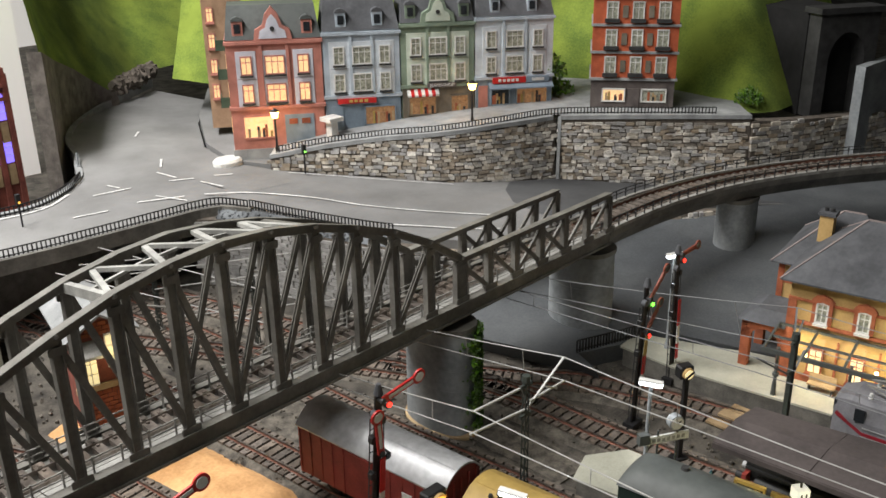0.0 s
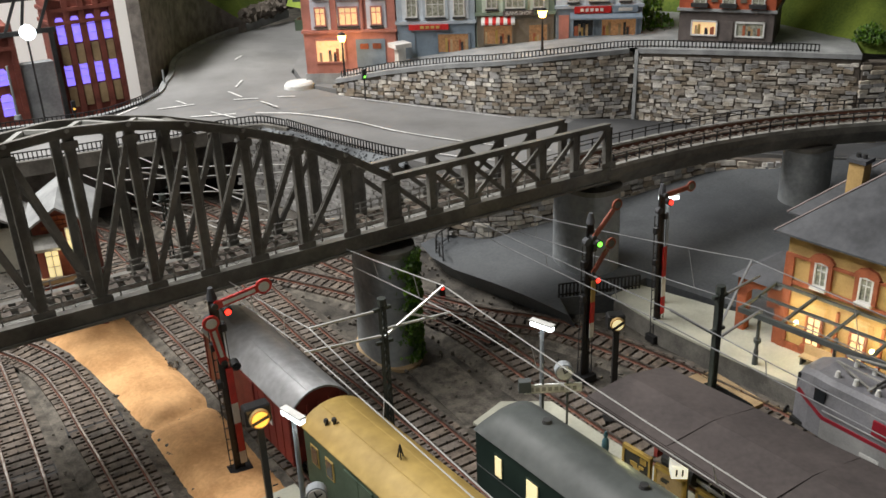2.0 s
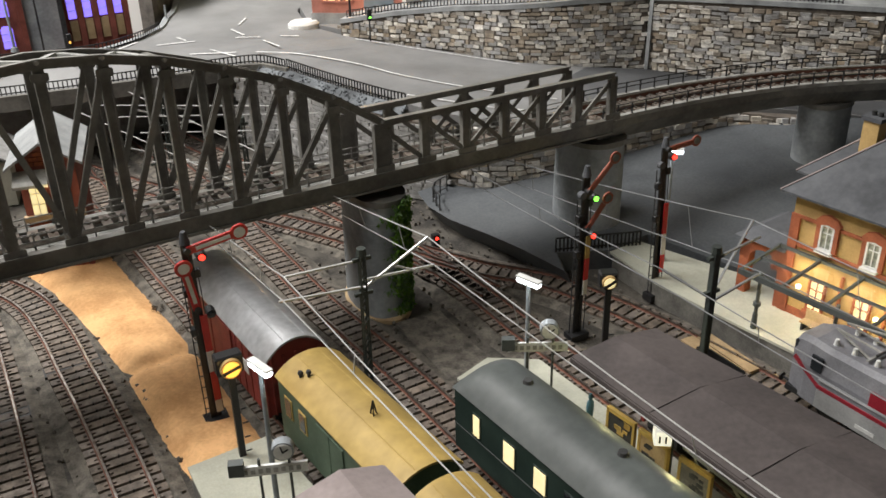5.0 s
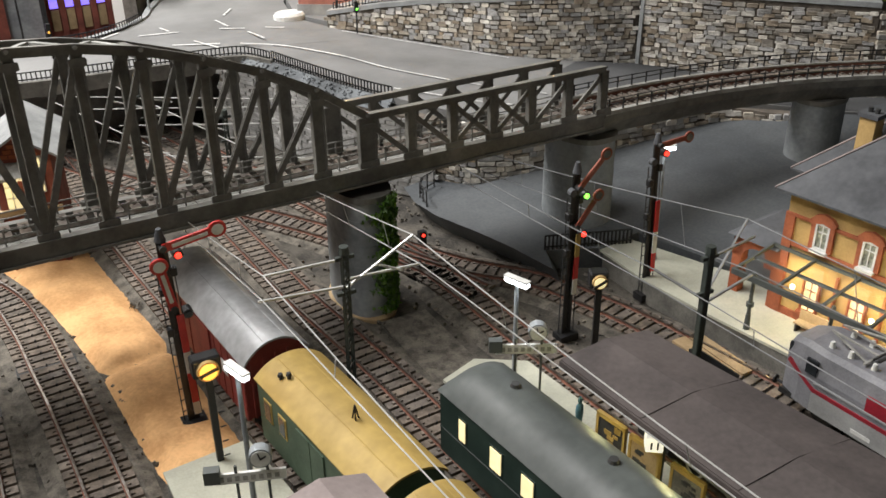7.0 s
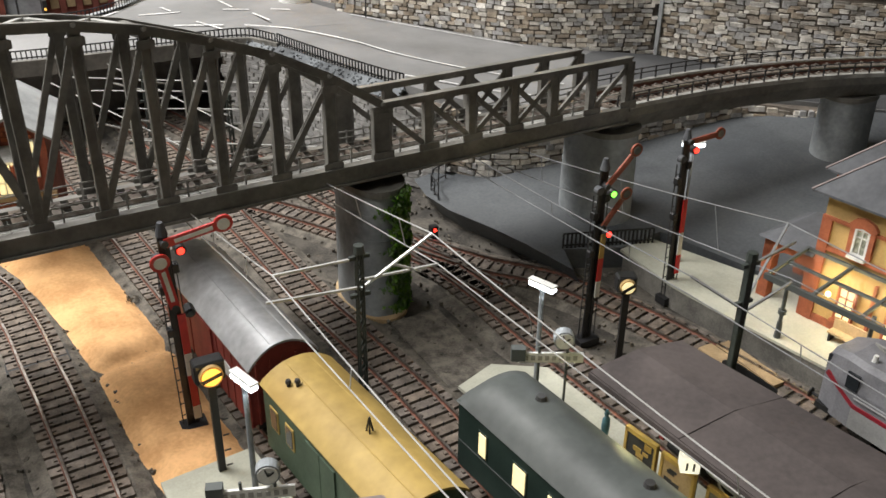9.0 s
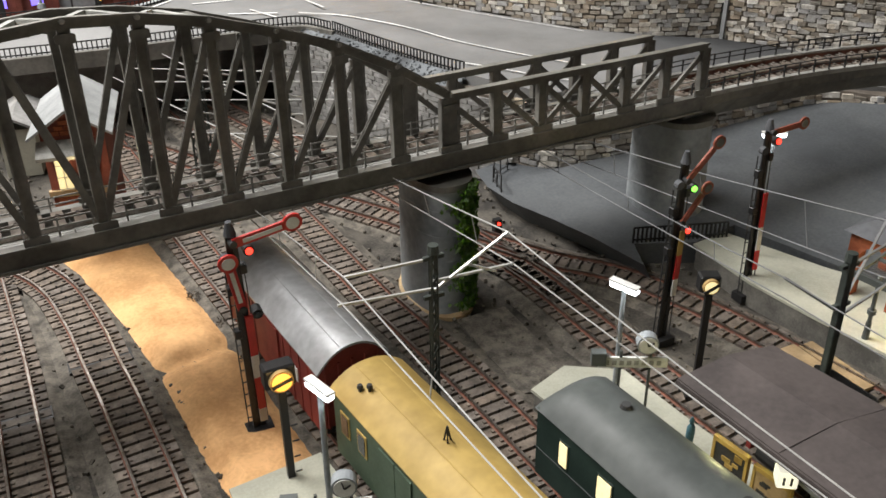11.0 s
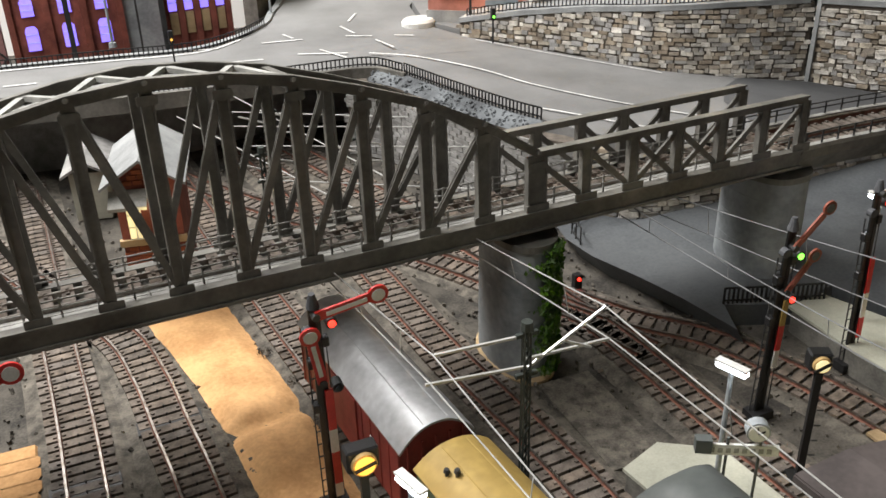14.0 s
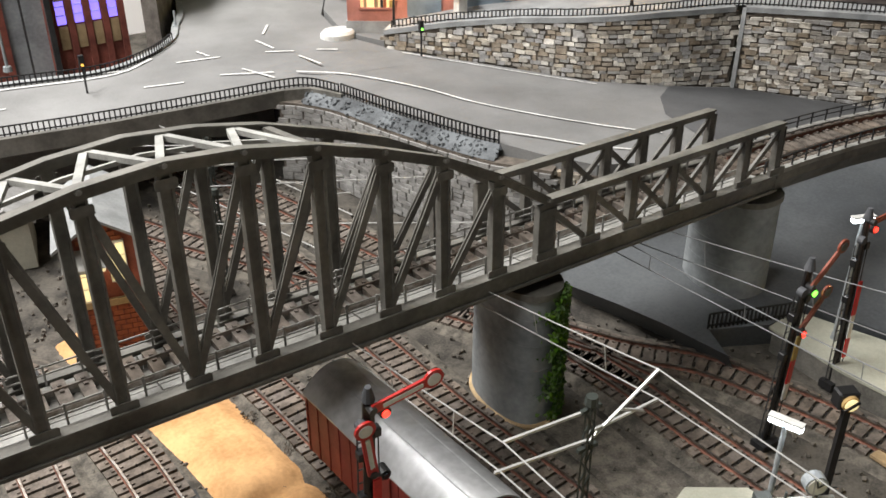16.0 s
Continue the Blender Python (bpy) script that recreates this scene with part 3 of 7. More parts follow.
pier(0.4945, 0.421, 0.0165, 0.027, 0.0735, "tall grey round bridge pier with ivy growing on it")
pier(0.6605, 0.430, 0.0205, 0.026, 0.0735, "thick grey round bridge pier on the forecourt", rim=False)
pier(0.856, 0.4035, 0.0205, 0.0165, 0.0710, "grey round viaduct pier beside the station", rim=False)
pier(0.155, 0.42, 0.0165, 0.027, 0.0735, "grey round bridge pier at the arch end")
random.seed(3)
bm = bmesh.new()
for k in range(3200):
    z = random.uniform(0.0, 0.072)
    t = radians(random.gauss(-68 + 6 * math.sin(z * 190), 13 + 7 * math.sin(z * 420 + 1) * math.sin(z * 130)))
    x, y = 0.4945 + 0.0175 * math.cos(t), 0.421 + 0.0285 * math.sin(t)
    s = random.uniform(0.0009, 0.0021)
    m = Matrix.Translation((x + random.uniform(0, 0.0026), y - random.uniform(0, 0.003), z)) @ Euler([random.uniform(0, 6) for _ in range(3)]).to_matrix().to_4x4()
    vs = [bm.verts.new(m @ Vector(p)) for p in ((-s, 0, 0), (0, -s * 0.6, s * 0.2), (s, 0, 0), (0, s * 0.6, s * 0.2))]
    bm.faces.new(vs)
one("ivy", bm, M["leaf"], "green ivy climbing up the round pier", "ivy", "stuff")

# ---- curved viaduct to the right ----
VL = smooth_line([(0.654, 0.4275, 0.0), (0.70, 0.4285, 0.0), (0.76, 0.4255, 0.0), (0.83, 0.4125, 0.0), (0.90, 0.386, 0.0), (0.97, 0.348, 0.0), (1.06, 0.285, 0), (1.2, 0.17, 0.0)], 0.006)
viaduct = thing("viaduct", "dark grey curved concrete railway viaduct with thin railings", "viaduct", Matrix.Translation((0, 0, 0.0858)))
bm = bmesh.new()
sweep(bm, VL, [(-0.019, -0.0045), (-0.013, -0.0145), (0.013, -0.0145), (0.019, -0.0045), (0.019, 0.0005), (-0.019, 0.0005)])
part("deck_beam", bm, M["steel"], viaduct)
for s in (-1, 1):
    bm = bmesh.new()
    sweep(bm, VL, rect(0.0035, 0.0005, 0.0032, s * 0.0172))
    part("parapet", bm, M["plank"], viaduct)
    for h in (0.0075, 0.0105):
        bm = bmesh.new()
        sweep(bm, VL, rect(0.0006, h - 0.0003, h + 0.0003, s * 0.0180))
        part("handrail", bm, M["iron"], viaduct)
    for p, d in list(zip(VL, headings(VL)))[::2]:
        q = p + Vector((d.y, -d.x, 0)) * (s * 0.018)
        bm = bmesh.new()
        bm_box(bm, q.x - 0.0004, q.x + 0.0004, q.y - 0.0004, q.y + 0.0004, 0.003, 0.011)
        part("rail_post", bm, M["iron"], viaduct)
bm = bmesh.new()
sweep(bm, VL, rect(0.027, 0.0005, 0.0016))
part("ballast_bed", bm, M["ballast"], viaduct)
for s in RAILS:
    bm = bmesh.new()
    sweep(bm, VL, rect(0.0010, 0.0018, 0.0046, s))
    part("viaduct_rail", bm, M["rust"], viaduct)
    bm = bmesh.new()
    sweep(bm, VL, rect(0.0011, 0.0046, 0.0052, s))
    part("rail_head", bm, M["rail"], viaduct)
line = smooth_line(VL[::6], 0.0085)
for p, d in zip(line, headings(line)):
    s = new("sleeper", SLEEPER)
    s.parent = viaduct
    s.matrix_local = Matrix.Translation(p + Vector((0, 0, 0.0027))) @ Matrix.Rotation(math.atan2(d.y, d.x) - math.pi / 2, 4, "Z")

# ---- upper road, one sheet on a slab ----
EDGE = [(0.02, 0.790), (0.20, 0.768), (0.313, 0.754), (0.385, 0.746), (0.467, 0.743), (0.511, 0.742), (0.531, 0.735), (0.545, 0.710), (0.553, 0.680), (0.563, 0.645), (0.574, 0.611), (0.583, 0.587), (0.592, 0.569)]
NEAR = EDGE + [(0.604, 0.542), (0.625, 0.512), (0.683, 0.4975), (0.765, 0.4935), (0.846, 0.486), (0.90, 0.45), (1.0, 0.385), (1.2, 0.30)]
KERB = [(0.02, 0.898), (0.20, 0.878), (0.332, 0.862), (0.405, 0.853), (0.450, 0.876), (0.482, 0.910), (0.498, 0.948)]
FAR = KERB + [(0.515, 0.985), (0.54, 1.06), (0.585, 1.13), (0.66, 1.205), (0.78, 1.30), (0.80, 1.19), (0.70, 1.05), (0.635, 0.93), (0.617, 0.853), (0.640, 0.792), (0.672, 0.752), (0.706, 0.712), (0.747, 0.660), (0.80, 0.628), (0.855, 0.606), (0.905, 0.548), (0.985, 0.46), (1.06, 0.43), (1.2, 0.40)]
pts = [Vector((x, y, 0)) for x, y in NEAR + FAR[::-1]]
bm = bmesh.new()
vs = [bm.verts.new(p) for p in pts]
for tri in tessellate_polygon([pts]):
    bm.faces.new([vs[i] for i in tri])
bmesh.ops.subdivide_edges(bm, edges=bm.edges[:], cuts=3, use_grid_fill=True)
bmesh.ops.triangulate(bm, faces=bm.faces[:])
bmesh.ops.recalc_face_normals(bm, faces=bm.faces[:])
for v in bm.verts:
    v.co.z = z_road(v.co.x, v.co.y)
geom = bmesh.ops.extrude_face_region(bm, geom=bm.faces[:])
for v in geom["geom"]:
    if isinstance(v, bmesh.types.BMVert):
        v.co.z -= 0.009
one("road", bm, M["road"], "grey model road with worn white lane markings", "road", "structure")

# darker stretch of the road beside the viaduct, a thin sheet above it
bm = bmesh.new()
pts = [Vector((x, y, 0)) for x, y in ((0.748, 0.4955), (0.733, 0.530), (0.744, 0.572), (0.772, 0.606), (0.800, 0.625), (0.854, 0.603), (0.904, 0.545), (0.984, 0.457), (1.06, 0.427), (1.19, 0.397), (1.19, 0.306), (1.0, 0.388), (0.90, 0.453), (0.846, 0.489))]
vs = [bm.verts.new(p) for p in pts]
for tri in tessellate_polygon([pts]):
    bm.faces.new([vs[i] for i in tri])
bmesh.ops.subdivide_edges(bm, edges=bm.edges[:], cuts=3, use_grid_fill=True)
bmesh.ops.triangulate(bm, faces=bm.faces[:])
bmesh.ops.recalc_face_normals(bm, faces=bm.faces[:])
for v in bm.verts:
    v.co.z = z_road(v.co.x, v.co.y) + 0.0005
one("road_patch", bm, M["road_dark"], "darker grey stretch of road beside the viaduct", "road", "structure")


def strip(name, pts, width, lift, material, label, thing_parent=None, dash=None):
    line = smooth_line([(x, y, 0) for x, y in pts], 0.006)
    bm = bmesh.new()
    hs = headings(line)
    run = 0.0
    for i in range(len(line) - 1):
        if dash and (i * 0.006) % dash[0] > dash[1]:
            continue
        q = []
        for j, s in ((i, -1), (i, 1), (i + 1, 1), (i + 1, -1)):
            side = Vector((hs[j].y, -hs[j].x, 0))
            p = line[j] + side * (s * width * 0.72)
            q.append(bm.verts.new((p.x, p.y, z_road(p.x, p.y) + lift + 0.0003)))
        bm.faces.new(q)
    return one(name, bm, material, label, "road marking", "structure")


strip("lane_marking", [(0.538, 0.774), (0.566, 0.751), (0.588, 0.719), (0.606, 0.686), (0.619, 0.652), (0.636, 0.623), (0.660, 0.591), (0.690, 0.558), (0.712, 0.540)], 0.0016, 0.0006, M["line"], "long white lane line curving along the road")
strip("lane_marking", [(0.601, 0.590), (0.621, 0.567), (0.645, 0.539), (0.668, 0.522)], 0.0014, 0.0006, M["line"], "white edge line beside the fence")
strip("lane_marking", [(0.640, 0.782), (0.668, 0.745), (0.706, 0.697), (0.745, 0.650)], 0.0012, 0.0005, M["line"], "faint white edge line below the stone wall")
MARKS = [((0.464, 0.846), (0.505, 0.841)), ((0.488, 0.866), (0.494, 0.844)), ((0.483, 0.798), (0.522, 0.782)), ((0.504, 0.803), (0.519, 0.764)),
         ((0.543, 0.870), (0.548, 0.835)), ((0.537, 0.835), (0.562, 0.823)), ((0.557, 0.811), (0.564, 0.777)), ((0.577, 0.819), (0.596, 0.809)),
         ((0.424, 0.801), (0.458, 0.795)), ((0.397, 0.853), (0.429, 0.846)), ((0.556, 0.885), (0.574, 0.915)), ((0.60, 1.02), (0.615, 1.04))]
for pts in MARKS:
    strip("lane_marking", [pts[0], tuple((a + b) / 2 for a, b in zip(*pts)), pts[1]], 0.0015, 0.0006, M["line"], "short worn white junction marking on the road")
strip("lane_marking", [(0.10, 0.832), (0.25, 0.818), (0.345, 0.806)], 0.0014, 0.0006, M["line"], "broken white centre line", dash=(0.05, 0.025))
strip("lane_marking", [(0.10, 0.880), (0.25, 0.864), (0.335, 0.852), (0.41, 0.843), (0.452, 0.868)], 0.0018, 0.0006, M["line"], "white edge line along the kerb")


def fence(name, pts, z, h, label, gap=0.0036, bar=0.0009, material="black"):
    line = smooth_line([(*p, 0) for p in pts], gap)
    th = thing(name, label, "fence")
    zf = z if callable(z) else (lambda x, y: z)
    line = [Vector((p.x, p.y, zf(p.x, p.y))) for p in line]
    for hh in (h * 0.22, h):
        bm = bmesh.new()
        sweep(bm, line, rect(bar * 0.9, hh - bar / 2, hh + bar / 2))
        part("fence_rail", bm, M[material], th)
    bm = bmesh.new()
    bm_box(bm, -bar / 2, bar / 2, -bar / 2, bar / 2, -0.0008, h)
    me = mesh_of(bm, M[material], name="picket")
    for p in line:
        o = new("picket", me)
        o.parent = th
        o.location = p
    return th


fence("road_fence", EDGE[7:], z_road, 0.0080, "black picket fence along the road edge above the block wall", 0.0034)
fence("road_fence", [(x, y + 0.002) for x, y in EDGE[:7]] + [(0.5445, 0.711)], z_road, 0.0072, "dark picket fence along the road above the tracks", 0.0036)
fence("road_fence", [(x, y - 0.003) for x, y in KERB[:6]], z_road, 0.008, "dark guard fence along the far kerb", 0.004)

# far kerb strip
line = smooth_line([(x, y + 0.002, 0.0) for x, y in FAR[:12]], 0.01)
bm = bmesh.new()
sweep(bm, [Vector((p.x, p.y, 0.066)) for p in line], rect(0.006, -0.009, 0.002))
one("kerb", bm, M["kerb"], "pale grey kerb on the far road edge", "kerb", "structure")

# black retaining face below the left road, with dark arches
bm = bmesh.new()
sweep(bm, smooth_line([(0.02, 0.845, 0), (0.20, 0.825, 0), (0.309, 0.816, 0), (0.375, 0.807, 0), (0.426, 0.818, 0), (0.475, 0.830, 0), (0.535, 0.822, 0)], 0.01), rect(0.006, -0.007, 0.056))
one("underpass_wall", bm, M["block"], "grey shadowed wall under the road", "wall", "structure")
# lintel over the underpass
bm = bmesh.new()
sweep(bm, [Vector((x, y - 0.002, 0.0)) for x, y in EDGE[:8]], rect(0.004, 0.054, 0.0665))
one("road_edge_beam", bm, M["steel"], "dark grey concrete edge beam of the road", "edge beam", "structure")



# ---- masonry ----
def masonry(th, name, path, zb, zt, bw, bh, depth, mats, rough_cut, keep, seed, nearest):
    """Courses of separate stones along a path of flat points; the first keep stones near a spot are parts of their own."""
    random.seed(seed)
    line = smooth_line([(*p, 0) for p in path], 0.0015)
    hs = headings(line)
    total = len(line) - 1
    stones = []
    n_course = int(0.075 / bh)
    for c in range(n_course):
        i = -random.random() * bw / 0.0015 * 0.8
        while i < total:
            w = bw * random.uniform(1 - rough_cut * 1.25, 1 + rough_cut * 1.1)
            k = int(max(0, min(total, i + w / 0.003)))
            p, d = line[k], hs[k]
            z0 = c * bh * 1.0 + random.uniform(-0.45, 0.45) * bh * rough_cut + min(zb(q.x, q.y) for q in (line[0], line[-1]))
            hh = bh * random.uniform(0.95 - 0.5 * rough_cut, 0.95 + 1.1 * rough_cut * random.random())
            if zb(p.x, p.y) - bh * 0.5 < z0 < zt(k / total) - bh * 0.75 and 0 <= i + w / 0.003 <= total:
                stones.append((p, d, z0, w - bh * 0.12, hh, random.random()))
            i += w / 0.0015
    stones.sort(key=lambda s: (s[0] - Vector((*nearest, 0))).length)
    shapes = []
    for v in range(14):
        bm = bmesh.new()
        c = 0.40 if rough_cut > 0.2 else 0.47
        ring = [(a * random.uniform(1 - 0.16 * rough_cut, 1.02), b * random.uniform(1 - 0.2 * rough_cut, 1.02)) for a, b in ((0.5, c), (c, 0.5), (-c, 0.5), (-0.5, c), (-0.5, -c), (-c, -0.5), (c, -0.5), (0.5, -c))]
        tip = [random.uniform(-0.3, 0.3) * rough_cut for _ in ring]
        bm_loft(bm, [[(a * k, y + (tp if y < 0 else 0), b * k) for (a, b), tp in zip(ring, tip)] for y, k in ((0.5, 1.0), (-0.32, 1.0), (-0.5, 0.9))])
        shapes.append(mesh_of(bm, mats[0], name=name))
    bm_rest = bmesh.new()
    for j, (p, d, z0, w, hh, r) in enumerate(stones):
        m = Matrix.Translation((p.x, p.y, z0 + hh / 2)) @ Matrix.Rotation(math.atan2(d.y, d.x), 4, "Z") @ Matrix.Rotation(random.uniform(-0.05, 0.05) * rough_cut * 2, 4, "Y") @ Matrix.Diagonal((w, depth * (0.8 + 0.5 * r), hh, 1))
        if j < keep:
            o = new(name, shapes[j % 14])
            o.parent = th
            o.matrix_local = m
        else:
            vs = [bm_rest.verts.new(m @ v.co) for v in shapes[j % 14].vertices]
            for f in shapes[j % 14].polygons:
                bm_rest.faces.new([vs[i] for i in f.vertices])
    if len(stones) > keep:
        o = part(name + "_rest", bm_rest, mats[1], th, "far stones of the same wall")
        o["kind"] = "stuff"
    else:
        bm_rest.free()


def wall_core(th, path, zb, zt, thick, material, lower=0.004):
    line = smooth_line([(*p, 0) for p in path], 0.006)
    hs = headings(line)
    rings = []
    for i, (p, d) in enumerate(zip(line, hs)):
        side = Vector((-d.y, d.x, 0))
        a, b = zb(p.x, p.y) - lower, zt(i / (len(line) - 1))
        q = p + side * thick
        rings.append([(p.x, p.y, a), (q.x, q.y, a), (q.x, q.y, b), (p.x, p.y, b)])
    bm = bmesh.new()
    bm_loft(bm, rings)
    return part("wall_core", bm, material, th, "dark mortar between the stones")


def ramp(vals):
    def f(s):
        s = max(0, min(1, s)) * (len(vals) - 1)
        i = min(int(s), len(vals) - 2)
        return vals[i] + (vals[i + 1] - vals[i]) * (s - i)
    return f


WA = [(0.634, 0.803), (0.672, 0.757), (0.706, 0.716), (0.747, 0.664), (0.80, 0.632), (0.855, 0.610)]
WB = [(0.857, 0.606), (0.905, 0.550), (0.950, 0.500), (0.985, 0.462)]
WC = [(0.985, 0.460), (1.06, 0.425), (1.2, 0.38)]
ZA, ZB, ZC = ramp([0.074, 0.086, 0.0945, 0.1005, 0.1045, 0.106]), ramp([0.106, 0.107, 0.107, 0.1065]), ramp([0.104, 0.098, 0.09])
wall_a = thing("stone_wall", "pale rubble stone retaining wall with grey coping below the street", "stone wall")
wall_core(wall_a, WA, z_road, ZA, 0.012, M["mortar"])
masonry(wall_a, "stone", WA, z_road, ZA, 0.0074, 0.0037, 0.0026, (M["stone"], M["stone2"]), 0.45, 300, 11, (0.80, 0.63))
wall_b = thing("stone_wall", "pale grey rubble stone retaining wall beside the viaduct", "stone wall")
wall_core(wall_b, WB, z_road, ZB, 0.012, M["mortar"])
masonry(wall_b, "stone", WB, z_road, ZB, 0.0082, 0.0036, 0.0026, (M["stone"], M["stone2"]), 0.5, 300, 12, (0.89, 0.56))
wall_c = thing("stone_wall", "lower grey stone retaining wall at the grass bank", "stone wall")
wall_core(wall_c, WC, z_road, ZC, 0.012, M["mortar"])
masonry(wall_c, "stone", WC, z_road, ZC, 0.010, 0.0042, 0.0026, (M["stone"], M["stone2"]), 0.4, 140, 13, (1.0, 0.46))
for th, path, zt in ((wall_a, WA, ZA), (wall_b, WB, ZB)):
    line = smooth_line([(*p, 0) for p in path], 0.008)
    line = [Vector((p.x, p.y, zt(i / (len(line) - 1)))) for i, p in enumerate(line)]
    bm = bmesh.new()
    sweep(bm, line, [(0.0018, 0), (0.0018, 0.0042), (-0.012, 0.0042), (-0.012, 0)])
    part("coping", bm, M["kerb"], th, "smooth grey coping")
# dark vertical joint at the corner
bm = bmesh.new()
bm_bar(bm, (0.8545, 0.6055, 0.043), (0.8565, 0.6065, 0.109), 0.0034, 0.0034)
part("corner_post", bm, M["kerb"], wall_b)


def top_a(x, y):
    best = min(range(101), key=lambda i: (smooth_wa[i].x - x) ** 2 + (smooth_wa[i].y - y) ** 2)
    return ztop_wa[best]


smooth_wa = []
ztop_wa = []
full = smooth_line([(*p, 0) for p in WA + WB[1:]], 0.001)
for i in range(101):
    smooth_wa.append(full[i * (len(full) - 1) // 100])
    s = i / 100
    ztop_wa.append(ZA(s / 0.64) if s < 0.64 else ZB((s - 0.64) / 0.36))
fence("wall_fence", [(0.640, 0.800), (0.675, 0.760), (0.709, 0.720), (0.749, 0.668), (0.801, 0.637), (0.857, 0.613), (0.907, 0.556), (0.965, 0.490)], lambda x, y: top_a(x, y) + 0.004, 0.0068, "black picket fence on the stone wall coping", 0.0034, 0.0008)

# street behind the wall
bm = bmesh.new()
rows = []
for i in range(101):
    p = smooth_wa[i]
    d = (smooth_wa[min(i + 1, 100)] - smooth_wa[max(i - 1, 0)]).normalized()
    z = ztop_wa[i] + 0.0035
    rows.append([bm.verts.new((p.x + o * 0.72, p.y + o * 0.70, z + 0.02 * o)) for o in (0.006, 0.03, 0.12, 0.2)])
for a, b in zip(rows, rows[1:]):
    for k in range(3):
        bm.faces.new((a[k], a[k + 1], b[k + 1], b[k]))
one("pavement", bm, M["kerb"], "grey street and pavement in front of the houses", "pavement", "structure")

# street corner beside the first house
bm = bmesh.new()
poly = [(0.620, 0.852), (0.638, 0.93), (0.703, 1.05), (0.80, 1.185), (0.88, 1.10), (0.80, 0.95), (0.76, 0.80), (0.665, 0.80), (0.642, 0.795)]
bm_loft(bm, [[(x, y, z) for x, y in poly] for z in (0.05, 0.0662)])
one("street_corner", bm, M["road"], "grey side street around the first house", "pavement", "structure")

# block wall under the road fence
BW = [(x - 0.012, y - 0.010) for x, y in EDGE[6:]][::-1]
BW = [(0.603, 0.527)] + BW + [(0.506, 0.738)]
blockwall = thing("block_wall", "grey block retaining wall carrying the road above the tracks", "retaining wall")
zt = ramp([0.058] * 3)
wall_core(blockwall, BW[::-1], lambda x, y: -0.004, zt, 0.012, M["mortar"])
masonry(blockwall, "block", BW[::-1], lambda x, y: -0.005, zt, 0.0085, 0.0034, 0.0022, (M["block"], M["block"]), 0.06, 420, 14, (0.59, 0.65))
# sloping verge of rubble between the fence and the wall top
bm = bmesh.new()
hi, lo = smooth_line([(*p, 0) for p in EDGE[6:]], 0.004), smooth_line([(*p, 0) for p in BW[1:-1][::-1]], 0.004)
rows = []
for i in range(40):
    a, b = hi[i * (len(hi) - 1) // 39], lo[i * (len(lo) - 1) // 39]
    rows.append([bm.verts.new((*a.lerp(b, k / 6).xy, 0.0645 - 0.0060 * k / 6 + 0.0012 * noise.noise(a.lerp(b, k / 6) * 130) * (0 < k < 6))) for k in range(7)])
for a, b in zip(rows, rows[1:]):
    for k in range(6):
        bm.faces.new((a[k], a[k + 1], b[k + 1], b[k]))
one("verge", bm, M["verge"], "blue grey stony verge sloping below the road fence", "verge", "structure", smooth=True)
bm = bmesh.new()
random.seed(8)
for k in range(240):
    i = random.randrange(40)
    a, b = hi[i * (len(hi) - 1) // 39], lo[i * (len(lo) - 1) // 39]
    f = random.uniform(0.1, 1.0)
    p = a.lerp(b, f)
    r = random.uniform(0.0005, 0.0013)
    m = Matrix.Translation((p.x + random.uniform(-0.002, 0.002), p.y, 0.0645 - 0.0060 * f)) @ Euler([random.random() * 6 for _ in range(3)]).to_matrix().to_4x4()
    bm_box(bm, -r, r, -r * 0.8, r * 0.8, -r * 0.6, r * 0.6, m)
one("rubble_verge", bm, M["verge"], "grey blue rubble scattered on the verge", "rubble", "stuff")

# ---- forecourt under the viaduct and its low stone wall ----
LOW = [(0.605, 0.535), (0.63, 0.508), (0.684, 0.4945), (0.765, 0.4905), (0.840, 0.4835), (0.875, 0.455), (0.90, 0.436)]
lowwall = thing("stone_wall", "low brown rubble stone wall under the viaduct", "stone wall")
zl = lambda x, y: 0.0 + 0.028 * max(0, min(1, (x - 0.6) / 0.27))
ztl = ramp([0.0565, 0.055, 0.052, 0.0465, 0.0405, 0.038, 0.036])
wall_core(lowwall, LOW, lambda x, y: -0.002, ztl, 0.010, M["mortar"])
masonry(lowwall, "stone", LOW, lambda x, y: -0.002, ztl, 0.0095, 0.0042, 0.003, (M["stone"], M["stone2"]), 0.45, 260, 15, (0.65, 0.5))
bm = bmesh.new()
poly = [(0.578, 0.530), (0.573, 0.503), (0.576, 0.475), (0.587, 0.442), (0.595, 0.412), (0.602, 0.372), (0.612, 0.395), (0.645, 0.380), (0.678, 0.384), (0.692, 0.330), (0.706, 0.28), (0.76, 0.2), (0.9, 0.0), (1.3, 0.0), (1.3, 0.42), (0.90, 0.438), (0.875, 0.458), (0.84, 0.485), (0.765, 0.492), (0.684, 0.496), (0.63, 0.51), (0.606, 0.537)]
vs = [bm.verts.new((x, y, 0.0095 + 0.026 * max(0, min(1, (x - 0.66) / 0.25)) * max(0, min(1, (y - 0.2) / 0.2)))) for x, y in poly]
f = bm.faces.new(vs)
g = bmesh.ops.extrude_face_region(bm, geom=[f])
for v in g["geom"]:
    if isinstance(v, bmesh.types.BMVert):
        v.co = Vector((0.74 + (v.co.x - 0.74) * 0.93, 0.40 + (v.co.y - 0.40) * 0.97, -0.0065))
one("forecourt", bm, M["yard"], "smooth blue grey station forecourt sloping up under the viaduct", "forecourt", "structure")
